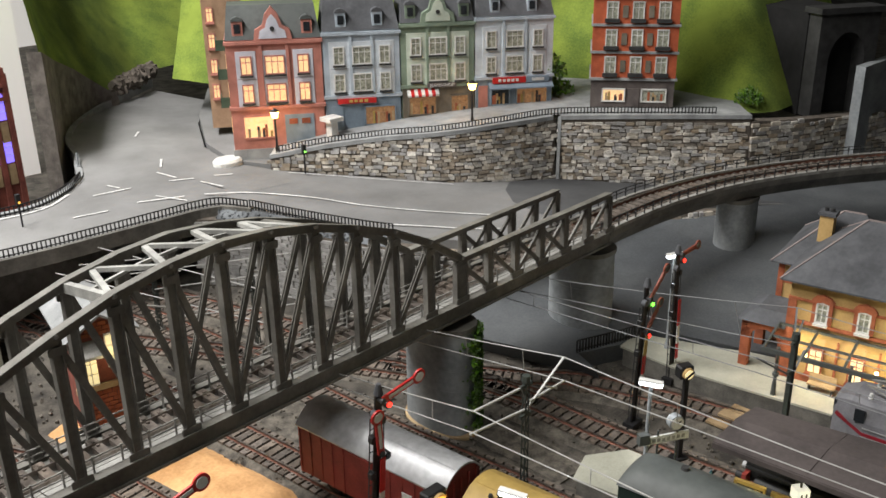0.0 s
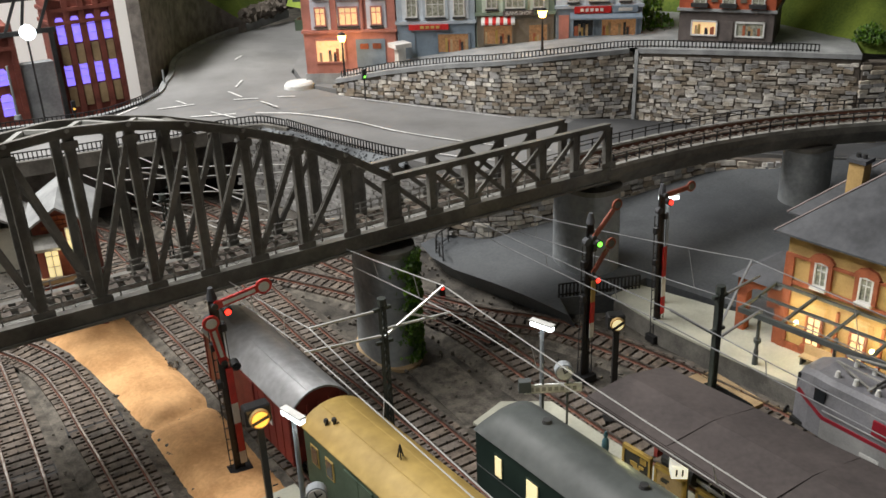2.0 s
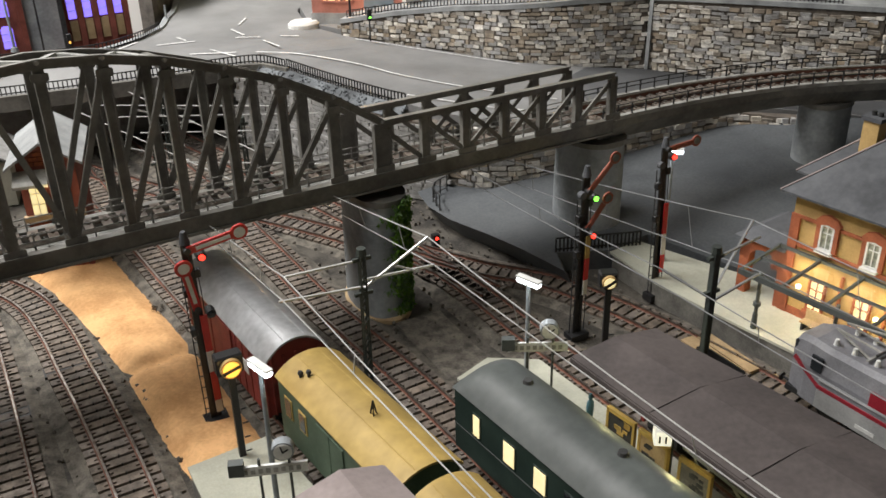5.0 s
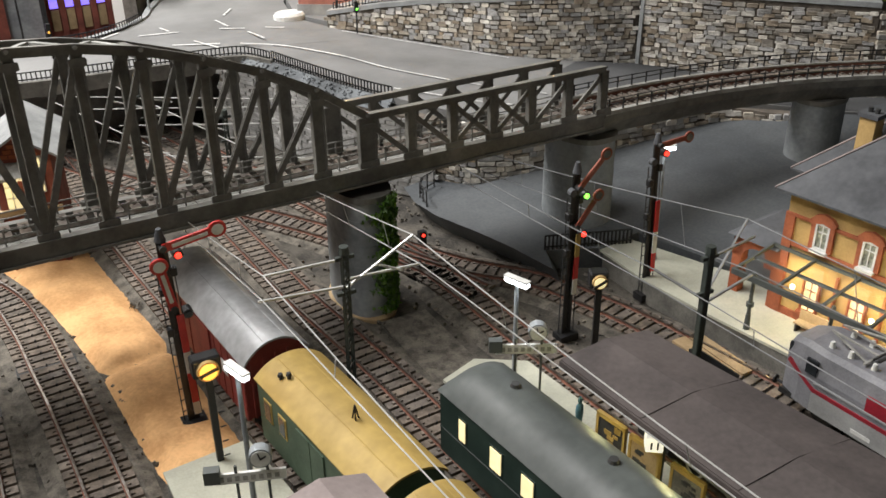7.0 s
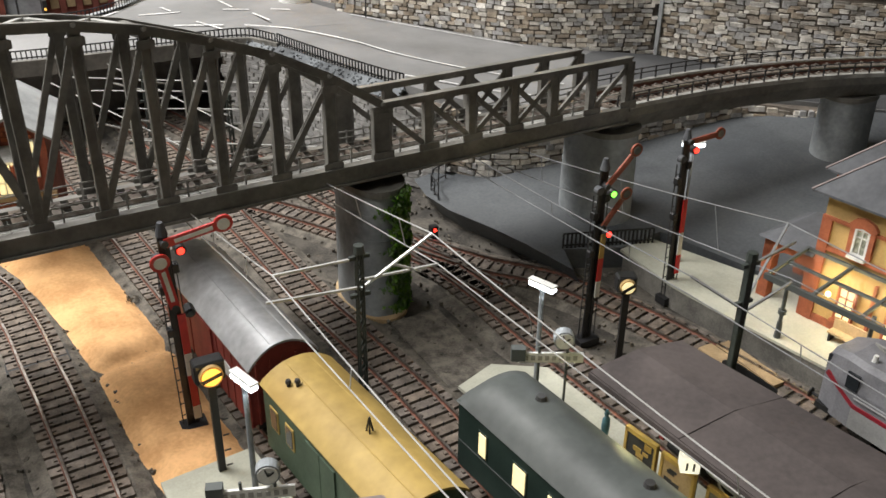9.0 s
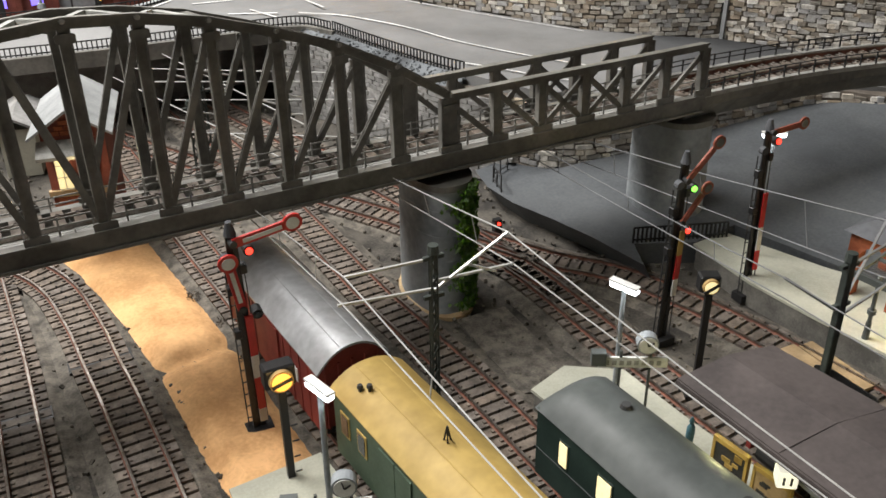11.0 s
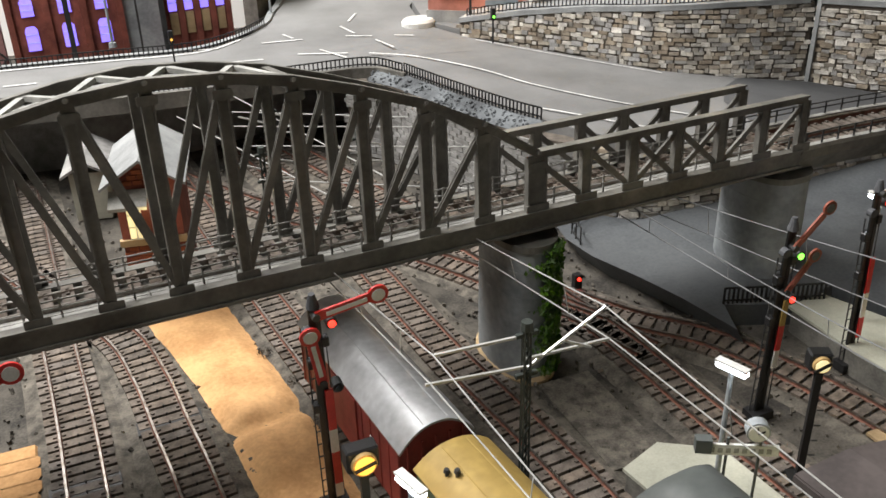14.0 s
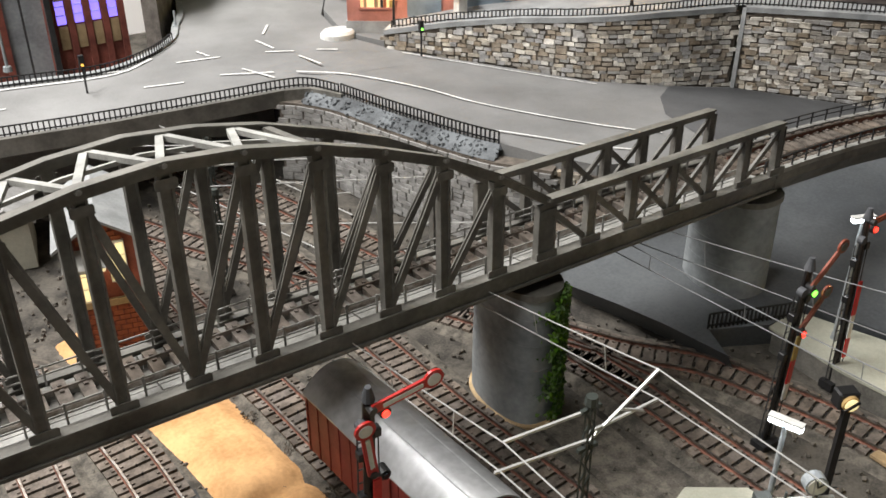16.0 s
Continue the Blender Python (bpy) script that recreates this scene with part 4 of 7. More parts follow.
fence("yard_fence", [(0.612, 0.396), (0.642, 0.385), (0.668, 0.376)], 0.0095, 0.0100, "short black picket fence beside the round pier", 0.0026, 0.0009)
fence("yard_fence", [(0.577, 0.492), (0.582, 0.512), (0.600, 0.522)], 0.0095, 0.012, "dark rusty railing above the yard edge", 0.008, 0.0007, "iron")

# ---- grass banks, portal, far ground ----
def bank(name, path, out, rise, depth, label, seed, z0):
    random.seed(seed)
    line = smooth_line([(*p, 0) for p in path], 0.012)
    o = Vector((*out, 0)).normalized()
    bm = bmesh.new()
    rows = []
    for i, p in enumerate(line):
        row = []
        for k in range(40):
            d = depth * (k / 39) ** 1.2
            q = p + o * d
            z = z0(i / (len(line) - 1)) + rise * d * (1 - 0.35 * d / depth) + 0.012 * noise.noise(q * 14) * min(1, d * 12) + 0.004 * noise.noise(q * 60) * min(1, d * 20)
            row.append(bm.verts.new((q.x, q.y, z)))
        rows.append(row)
    for a, b in zip(rows, rows[1:]):
        for k in range(39):
            bm.faces.new((a[k], a[k + 1], b[k + 1], b[k]))
    return one(name, bm, M["grass"], label, "grass bank", "structure", smooth=True)


bank("grass_bank", [(0.49, 0.978), (0.52, 1.036), (0.554, 1.106), (0.60, 1.161), (0.643, 1.206), (0.685, 1.235), (0.78, 1.325), (0.9, 1.36), (1.15, 1.40), (1.5, 1.5)], (0.27, 0.96), 0.80, 0.75, "bright green flocked grass hillside above the road", 21, lambda s: 0.179 - 0.106 * min(1, s / 0.27))
bank("grass_bank", [(0.70, 1.10), (0.74, 0.98), (0.86, 0.86), (0.985, 0.72), (1.02, 0.60), (1.02, 0.52), (1.035, 0.475), (1.10, 0.47), (1.3, 0.50)], (0.72, 0.69), 1.15, 0.7, "steep green flocked grass hillside behind the houses", 22, lambda s: 0.106 - 0.006 * s)
# dark retaining wall along the uphill road
bm = bmesh.new()
rings = []
for x, y, z in ((0.502, 0.962, 0.182), (0.532, 1.02, 0.167), (0.566, 1.09, 0.150), (0.612, 1.145, 0.126), (0.655, 1.19, 0.098), (0.693, 1.205, 0.071)):
    rings.append([(x - 0.012, y + 0.010, -0.004), (x - 0.024, y + 0.018, -0.004), (x - 0.024, y + 0.018, z), (x - 0.012, y + 0.010, z)])
bm_loft(bm, rings)
one("ramp_wall", bm, M["ramp_brown"], "dark brown retaining wall beside the uphill road", "wall", "structure")
random.seed(4)
bm = bmesh.new()
for k in range(420):
    t = random.random()
    x, y = 0.685 + 0.105 * t + random.uniform(-0.012, 0.01), 1.228 + 0.09 * t + random.uniform(-0.004, 0.014)
    r = random.uniform(0.002, 0.006)
    m = Matrix.Translation((x, y, 0.07 + random.uniform(0, 0.012))) @ Euler([random.random() * 6 for _ in range(3)]).to_matrix().to_4x4()
    bm_box(bm, -r, r, -r * 0.8, r * 0.8, -r * 0.6, r * 0.6, m)
one("rock_edge", bm, M["mortar"], "dark rocky edge below the grass hillside", "rocks", "stuff")
# bushes on the bank near the portal
def bush(x, y, z, r, n, seed, label):
    random.seed(seed)
    bm = bmesh.new()
    for k in range(n):
        v = Vector((random.gauss(0, 1), random.gauss(0, 1), random.gauss(0, 0.8))).normalized() * r * random.uniform(0.45, 1.05)
        v.z = abs(v.z) * 1.1
        s = r * random.uniform(0.06, 0.14)
        m = Matrix.Translation(Vector((x, y, z)) + v) @ Euler([random.uniform(0, 6) for _ in range(3)]).to_matrix().to_4x4()
        bm.faces.new([bm.verts.new(m @ Vector(p)) for p in ((-s, 0, 0), (0, -s * 0.6, s * 0.3), (s, 0, 0), (0, s * 0.6, s * 0.3))])
    return one("bush", bm, M["leaf"], label, "bush", "stuff")


bush(1.03, 0.49, 0.112, 0.015, 700, 31, "loose dark green bush on the grass bank")
bush(0.93, 0.68, 0.10, 0.030, 900, 32, "dark green bush between the houses")
bush(0.915, 0.672, 0.135, 0.022, 600, 33, "dark green creeper on the house corner")
# tunnel portal
PM = Matrix.Translation((1.108, 0.425, 0.094)) @ Matrix.Rotation(radians(-30), 4, "Z")
portal = thing("tunnel_portal", "dark grey stone tunnel portal with a black arched opening", "tunnel portal", PM)
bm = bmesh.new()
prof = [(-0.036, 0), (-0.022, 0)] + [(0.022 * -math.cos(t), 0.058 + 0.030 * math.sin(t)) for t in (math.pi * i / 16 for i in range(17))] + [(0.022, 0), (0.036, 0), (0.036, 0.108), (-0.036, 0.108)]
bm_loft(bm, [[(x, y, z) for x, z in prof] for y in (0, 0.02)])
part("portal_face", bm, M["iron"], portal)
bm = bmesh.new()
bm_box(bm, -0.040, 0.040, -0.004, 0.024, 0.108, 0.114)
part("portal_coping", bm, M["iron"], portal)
# solid black block behind the arch, painted as the unlit inside
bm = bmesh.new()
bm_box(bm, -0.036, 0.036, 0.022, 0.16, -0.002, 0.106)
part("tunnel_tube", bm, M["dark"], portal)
bm = bmesh.new()
bm_box(bm, 1.10, 1.5, 0.40, 0.41, 0.05, 0.15)
one("side_wall", bm, M["pier"], "plain pale grey wall beside the tunnel", "wall", "structure")


# ---- houses ----
def window(th, x, z, w, h, pane, frame_mat, y=0.0, bars=2, sill=True, name="window"):
    bm = bmesh.new()
    t = 0.0012
    ring = lambda g, yy: [(x - w / 2 - g, yy, z - g), (x + w / 2 + g, yy, z - g), (x + w / 2 + g, yy, z + h + g), (x - w / 2 - g, yy, z + h + g)]
    bm_loft(bm, [ring(0, y - 0.0011), ring(t, y - 0.0011), ring(t, y + 0.001), ring(0, y + 0.001), ring(0, y - 0.0011)], caps=False)
    bmesh.ops.remove_doubles(bm, verts=bm.verts[:], dist=1e-6)
    o = part(name, bm, frame_mat, th)
    for k in range(1, bars):
        bm = bmesh.new()
        xx = x - w / 2 + w * k / bars
        bm_box(bm, xx - 0.0003, xx + 0.0003, y - 0.0006, y + 0.0005, z, z + h)
        part("glazing_bar", bm, frame_mat, o)
    bm = bmesh.new()
    bm_box(bm, x - w / 2, x + w / 2, y - 0.0007, y + 0.0005, z + h * 0.68, z + h * 0.68 + 0.0006)
    part("transom", bm, frame_mat, o)
    bm = bmesh.new()
    bm_box(bm, x - w / 2, x + w / 2, y - 0.0002, y + 0.0012, z, z + h)
    part("pane", bm, pane, o)
    if sill:
        bm = bmesh.new()
        bm_box(bm, x - w / 2 - 0.0018, x + w / 2 + 0.0018, y - 0.003, y + 0.0005, z - 0.0028, z - 0.0012)
        part("sill", bm, M["iron"] if sill == 2 else frame_mat, o)
    return o


def shop(th, x0, x1, z0, z1, mat_frame, pane, f=-0.0012):
    bm = bmesh.new()
    for a in ((x0, x0 + 0.0014, z0, z1), (x1 - 0.0014, x1, z0, z1), (x0, x1, z1 - 0.0014, z1), (x0, x1, z0, z0 + 0.0014)):
        bm_box(bm, a[0], a[1], f - 0.0016, f + 0.001, a[2], a[3])
    o = part("shop_window", bm, mat_frame, th)
    bm = bmesh.new()
    bm_box(bm, x0 + 0.0014, x1 - 0.0014, -0.0004, 0.0008, z0 + 0.0014, z1 - 0.0014)
    bmesh.ops.translate(bm, verts=bm.verts[:], vec=(0, f, 0))
    part("pane", bm, pane, o)
    random.seed(int(x0 * 1e5))
    for k in range(7):
        bm = bmesh.new()
        xx = random.uniform(x0 + 0.003, x1 - 0.003)
        hh = random.uniform(0.2, 0.7) * (z1 - z0)
        bm_box(bm, xx - 0.0012, xx + 0.0012, f - 0.0007 - 0.00003 * k, f - 0.0003, z0 + 0.0014, z0 + 0.0014 + hh)
        part("display_item", bm, (M["brickred"], M["wood"], M["iron"], M["cream"])[k % 4], o, "blurred goods behind the pane")


def townhouse(at, w, base, wall, panel, trim, roof, pane, lit_floor, label, gable, h=0.100, low=None, yaw=-34.4, size=1.0):
    m = Matrix.Translation((at[0], at[1], base)) @ Matrix.Rotation(radians(yaw), 4, "Z") @ Matrix.Scale(size, 4)
    th = thing("town_house", label, "house", m, group="street houses")
    D = 0.06
    bm = bmesh.new()
    bm_box(bm, 0, w, 0, D, -0.004, h)
    part("wall", bm, wall, th)
    bm = bmesh.new()
    bm_box(bm, 0.0006, w - 0.0006, -0.0012, 0.004, -0.004, 0.034)
    part("ground_floor", bm, low or wall, th)
    bm = bmesh.new()
    bm_box(bm, -0.001, w + 0.001, -0.002, D, -0.016, -0.004)
    part("foundation", bm, M["kerb"], th)
    for z in (0.0345, h - 0.004):
        bm = bmesh.new()
        bm_box(bm, -0.0012, w + 0.0012, -0.0032, D + 0.001, z, z + 0.003)
        part("cornice", bm, trim, th)
    for fl in range(2):
        z = 0.042 + fl * 0.0265
        for cx, cw in ((0.2, 0.0085), (0.5, 0.0165), (0.8, 0.0085)):
            x = w * cx
            bm = bmesh.new()
            bm_box(bm, x - cw / 2 - 0.0052, x + cw / 2 + 0.0052, -0.0009, 0.002, z - 0.0050, z + 0.0212)
            part("panel", bm, panel, th, bevel=0.0003)
            window(th, x, z, cw, 0.0155, lit_floor if (fl + int(cx * 5)) % 3 != 2 else pane, trim if pane is M["lit_warm"] else M["white"], -0.0012, 3 if cw > 0.01 else 2, 2)
    for cx in (0.36, 0.64):
        bm = bmesh.new()
        bm_box(bm, w * cx - 0.0014, w * cx + 0.0014, -0.0022, 0.001, 0.0375, h - 0.004)
        part("pilaster", bm, trim, th)
    # mansard roof
    bm = bmesh.new()
    bm_loft(bm, [[(0, -0.001, h), (w, -0.001, h), (w, D, h), (0, D, h)], [(0.004, 0.014, h + 0.030), (w - 0.004, 0.014, h + 0.030), (w - 0.004, D - 0.012, h + 0.030), (0.004, D - 0.012, h + 0.030)]])
    part("roof", bm, roof, th)
    if gable:
        bm = bmesh.new()
        prof = [(-0.018, 0), (0.018, 0), (0.016, 0.010), (0.009, 0.014), (0.006, 0.024), (0, 0.031), (-0.006, 0.024), (-0.009, 0.014), (-0.016, 0.010)]
        bm_loft(bm, [[(w / 2 + x, y, h - 0.001 + z) for x, z in prof] for y in (-0.0024, 0.004)])
        g = part("gable", bm, trim, th)
        bm = bmesh.new()
        bm_loft(bm, [[(w / 2 + x * 0.72, y, h + 0.001 + z * 0.72) for x, z in prof] for y in (-0.0032, 0.003)])
        part("gable_panel", bm, panel, g)
        bm = bmesh.new()
        bm_cyl(bm, (w / 2, -0.0042, h + 0.010), (w / 2, 0.0, h + 0.010), 0.0022, n=12)
        part("gable_eye", bm, M["iron"], g)
    for cx in ((0.14, 0.86) if gable else (0.25, 0.72)):
        bm = bmesh.new()
        bm_box(bm, w * cx - 0.005, w * cx + 0.005, 0.001, 0.012, h + 0.004, h + 0.017)
        dm = part("dormer", bm, trim, th)
        bm = bmesh.new()
        bm_box(bm, w * cx - 0.003, w * cx + 0.003, 0.0002, 0.002, h + 0.006, h + 0.0145)
        part("pane", bm, M["glass"], dm)
        bm = bmesh.new()
        bm_loft(bm, [[(w * cx + x, y, h + 0.017 + z) for x, z in ((-0.006, 0), (0.006, 0), (0.0042, 0.0028), (0, 0.0042), (-0.0042, 0.0028))] for y in (0, 0.014)])
        part("dormer_roof", bm, roof, dm)
    return th


PINK = mat("pink_red_stucco", (0.55, 0.23, 0.18), (0.43, 0.18, 0.14), 0.8, 70, 0.15)
LILAC = mat("pale_lilac_stucco", (0.70, 0.71, 0.78), (0.58, 0.59, 0.66), 0.8, 70, 0.15)
PALE = mat("pale_blue_stucco", (0.48, 0.55, 0.61), (0.39, 0.45, 0.51), 0.8, 70, 0.15)
PALE2 = mat("lighter_blue_stucco", (0.66, 0.71, 0.75), (0.55, 0.60, 0.64), 0.8, 70, 0.15)
SAGE = mat("sage_green_stucco", (0.25, 0.32, 0.24), (0.18, 0.235, 0.175), 0.8, 70, 0.15)
SAGE2 = mat("pale_green_stucco", (0.62, 0.69, 0.58), (0.51, 0.57, 0.47), 0.8, 70, 0.15)
STEELB = mat("steel_blue_trim", (0.22, 0.28, 0.34), (0.16, 0.21, 0.26), 0.7, 70, 0.1)
ORANGE = mat("orange_red_brick", (0.52, 0.12, 0.05), (0.38, 0.085, 0.035), 0.8, 110, 0.2)
BROWNG = mat("brown_grey_base", (0.15, 0.125, 0.115), (0.10, 0.085, 0.08), 0.8, 90, 0.2)
TAUPE = mat("taupe_shopfront", (0.20, 0.17, 0.13), (0.14, 0.12, 0.09), 0.8, 90, 0.2)
A0 = Vector((0.6225, 0.8485))
DV = Vector((math.cos(radians(-34.4)), math.sin(radians(-34.4))))
hs = []
run = 0.0
specs = [(1.075, 0.090, 0.0815, PINK, LILAC, PINK, M["coach_roof"], M["lit_warm"], M["lit_warm"], "pink and lilac gabled town house with lit windows", True, PINK),
         (1.05, 0.0765, 0.0890, PALE, PALE2, PALE, M["slate"], M["curtain"], M["curtain"], "pale blue town house with a red shop sign", False, STEELB),
         (1.03, 0.0770, 0.0965, SAGE, SAGE2, SAGE, M["slate"], M["curtain"], M["curtain"], "sage green gabled town house with a striped shop awning", True, TAUPE),
         (1.0, 0.0860, 0.1025, PALE2, PALE2, PALE, M["slate"], M["curtain"], M["curtain"], "pale blue corner house with a red and blue shop sign", False, STEELB)]
for size, w, base, wall, panel, trim, roof, pane, lit, label, gable, low in specs:
    p = A0 + DV * run
    hs.append(townhouse((p.x, p.y), w - 0.0012, base, wall, panel, trim, roof, pane, lit, label, gable, low=low, size=size))
    run += w * size
h1, h2, h3, h4 = hs
shop(h1, 0.010, 0.040, 0.006, 0.029, PINK, M["lit_warm"])
bm = bmesh.new()
bm_box(bm, 0.050, 0.078, -0.0022, 0.0, 0.0, 0.028)
d = part("garage_door", bm, STEELB, h1, "grey double garage door")
for x in (0.058, 0.070):
    bm = bmesh.new()
    bm_box(bm, x - 0.004, x + 0.004, -0.0030, -0.0018, 0.019, 0.024)
    part("door_pane", bm, M["brickred"], d)
for k in range(3):
    bm = bmesh.new()
    bm_box(bm, -0.009, 0.001, 0.006, 0.030, 0.036 + 0.027 * k, 0.039 + 0.027 * k)
    bl = part("balcony", bm, M["green_wagon"], h1, "small green side balcony")
    bm = bmesh.new()
    bm_box(bm, -0.009, -0.0082, 0.006, 0.030, 0.039 + 0.027 * k, 0.046 + 0.027 * k)
    bm_box(bm, -0.009, 0.0, 0.006, 0.0068, 0.039 + 0.027 * k, 0.046 + 0.027 * k)
    part("balcony_rail", bm, M["green_wagon"], bl)
for z in (0.010, 0.044, 0.071):
    bm = bmesh.new()
    bm_box(bm, -0.0008, 0.001, 0.013, 0.022, z, z + 0.014)
    part("side_window", bm, M["lit_warm"], h1)
shop(h2, 0.038, 0.070, 0.006, 0.026, STEELB, M["shop_glow"])
bm = bmesh.new()
bm_box(bm, 0.006, 0.017, -0.0022, 0, 0.0, 0.027)
part("door", bm, STEELB, h2, "dark blue shop door")
bm = bmesh.new()
bm_box(bm, 0.012, 0.050, -0.0050, -0.0012, 0.0295, 0.0345)
sg = part("shop_sign", bm, M["red"], h2, "red shop sign")
for k in range(4):
    bm = bmesh.new()
    bm_box(bm, 0.023 + 0.005 * k, 0.0265 + 0.005 * k, -0.0056, -0.0048, 0.0308, 0.0334)
    part("sign_bar", bm, M["cream"], sg)
shop(h3, 0.006, 0.036, 0.006, 0.026, TAUPE, M["shop_glow"])
shop(h3, 0.050, 0.070, 0.0, 0.026, TAUPE, M["shop_glow"])
aw = None
for k in range(9):
    bm = bmesh.new()
    x = 0.005 + 0.0036 * k
    bm_loft(bm, [[(x, -0.001, 0.0335), (x + 0.0036, -0.001, 0.0335), (x + 0.0036, -0.001, 0.0325), (x, -0.001, 0.0325)], [(x, -0.0085, 0.0285), (x + 0.0036, -0.0085, 0.0285), (x + 0.0036, -0.0085, 0.0265), (x, -0.0085, 0.0265)]])
    part("awning_stripe", bm, M["red"] if k % 2 else M["white"], h3)
bm = bmesh.new()
bm_box(bm, 0.026, 0.056, -0.0045, -0.0012, 0.0345, 0.039)
sg = part("shop_sign", bm, BROWNG, h3, "dark shop sign with white lettering")
cu = bpy.data.curves.new("sign_text", "FONT")
cu.body, cu.size, cu.align_x, cu.align_y, cu.extrude = "JEANS-SHOP", 0.0046, "CENTER", "CENTER", 0.0002
cu.materials.append(M["white"])
tx = new("sign_text", cu)
tx.parent = sg
tx.matrix_local = Matrix.Translation((0.041, -0.0049, 0.0367)) @ Matrix.Rotation(radians(90), 4, "X")
shop(h4, 0.016, 0.038, 0.006, 0.026, STEELB, M["glass"])
shop(h4, 0.044, 0.080, 0.006, 0.026, STEELB, M["shop_glow"])
bm = bmesh.new()
bm_box(bm, 0.003, 0.013, -0.0022, 0, 0, 0.028)
part("door", bm, PINK, h4, "orange brown house door")
for x0, x1, mm in ((0.018, 0.054, M["red"]), (0.055, 0.080, STEELB)):
    bm = bmesh.new()
    bm_box(bm, x0, x1, -0.0050, -0.0012, 0.030, 0.0365)
    sg = part("shop_sign", bm, mm, h4)
    for k in range(5):
        bm = bmesh.new()
        a = x0 + 0.006 + (x1 - x0 - 0.012) * k / 5
        bm_box(bm, a, a + 0.003, -0.0056, -0.0048, 0.0318, 0.0347)
        part("sign_bar", bm, M["white"], sg)
bm = bmesh.new()
bm_loft(bm, [[(0.014, -0.001, 0.031), (0.084, -0.001, 0.031), (0.084, -0.001, 0.029), (0.014, -0.001, 0.029)], [(0.014, -0.010, 0.026), (0.084, -0.010, 0.026), (0.084, -0.010, 0.0245), (0.014, -0.010, 0.0245)]])
part("awning", bm, STEELB, h4, "steel blue awning")
# older ochre house behind
m = Matrix.Translation((0.672, 0.945, 0.085)) @ Matrix.Rotation(radians(-34), 4, "Z")
back_house = thing("town_house", "narrow ochre town house behind the pink one", "house", m)
bm = bmesh.new()
bm_box(bm, -0.012, 0.03, 0, 0.05, -0.01, 0.14)
part("wall", bm, mat("tan_stucco", (0.46, 0.30, 0.19), (0.36, 0.23, 0.14), 0.8, 70, 0.15), back_house)
for k in range(4):
    window(back_house, -0.004, 0.025 + 0.028 * k, 0.006, 0.014, M["lit_warm"], PINK, -0.0004)

# red corner house
m = Matrix.Translation((0.903, 0.604, 0.1105)) @ Matrix.Rotation(radians(-54), 4, "Z")
RW = 0.086
red_house = thing("corner_house", "orange red brick corner house with a grey base and white windows", "house", m)
bm = bmesh.new()
bm_box(bm, 0, RW, 0, 0.07, 0.030, 0.17)
part("wall", bm, ORANGE, red_house)
bm = bmesh.new()
bm_box(bm, 0.0005, RW - 0.0005, 0.0005, 0.0695, -0.004, 0.030)
part("ground_floor", bm, BROWNG, red_house)
bm = bmesh.new()
bm_box(bm, -0.004, RW + 0.008, -0.004, 0.07, -0.007, -0.003)
part("base_slab", bm, M["plat"], red_house)
for k in range(5):
    bm = bmesh.new()
    bm_box(bm, -0.0016, RW + 0.0016, -0.0022, 0.071, 0.0295 + 0.0275 * k, 0.0320 + 0.0275 * k)
    part("cornice", bm, M["kerb"], red_house)
    for cx in (0.22, 0.52, 0.82):
        window(red_house, RW * cx, 0.037 + 0.0275 * k, 0.0095, 0.016, M["curtain"], M["white"], -0.0003, 2, 2)
        bm = bmesh.new()
        bm_box(bm, RW * cx - 0.0075, RW * cx + 0.0075, -0.0055, -0.001, 0.0335 + 0.0275 * k, 0.0372 + 0.0275 * k)
        part("flower_box", bm, M["iron"], red_house)
    for cx in (0.37, 0.67):
        bm = bmesh.new()
        bm_box(bm, RW * cx - 0.0028, RW * cx + 0.0028, -0.0012, 0.001, 0.038 + 0.0275 * k, 0.050 + 0.0275 * k)
        part("panel", bm, TAUPE, red_house)
for x0, x1, mm in ((0.012, 0.036, M["lit_warm"]), (0.052, 0.078, M["curtain"])):
    shop(red_house, x0, x1, 0.007, 0.021, M["white"], mm, 0.0)
bm = bmesh.new()
bm_box(bm, 0.039, 0.050, -0.0008, 0.0008, 0.002, 0.021)
part("door", bm, BROWNG, red_house)

# street lamps with warm lanterns
for x, y, z in ((0.6465, 0.807, 0.0795), (0.795, 0.672, 0.1035)):
    th = thing("street_lamp", "black street lamp post with a glowing orange lantern", "street lamp", Matrix.Translation((x, y, z)), group="street lamps")
    bm = bmesh.new()
    bm_cyl(bm, (0, 0, -0.002), (0, 0, 0.034), 0.0013, 0.0009, 8)
    bm_cyl(bm, (0, 0, -0.002), (0, 0, 0.006), 0.0019, 0.0014, 8)
    part("post", bm, M["black"], th)
    bm = bmesh.new()
    bm_cyl(bm, (0, 0, 0.034), (0, 0, 0.0405), 0.0030, 0.0046, 8)
    part("lantern", bm, M["lit_orange"], th, "glowing lantern glass")
    bm = bmesh.new()
    bm_cyl(bm, (0, 0, 0.0406), (0, 0, 0.0435), 0.0052, 0.0008, 8)
    part("lantern_cap", bm, M["black"], th)
    point_lamp("lantern_light", (x - 0.004, y - 0.006, z + 0.037), 0.024, (1.0, 0.58, 0.22), 0.003)
point_lamp("shop_light", (0.655, 0.805, 0.098), 0.004, (1.0, 0.7, 0.35), 0.004)
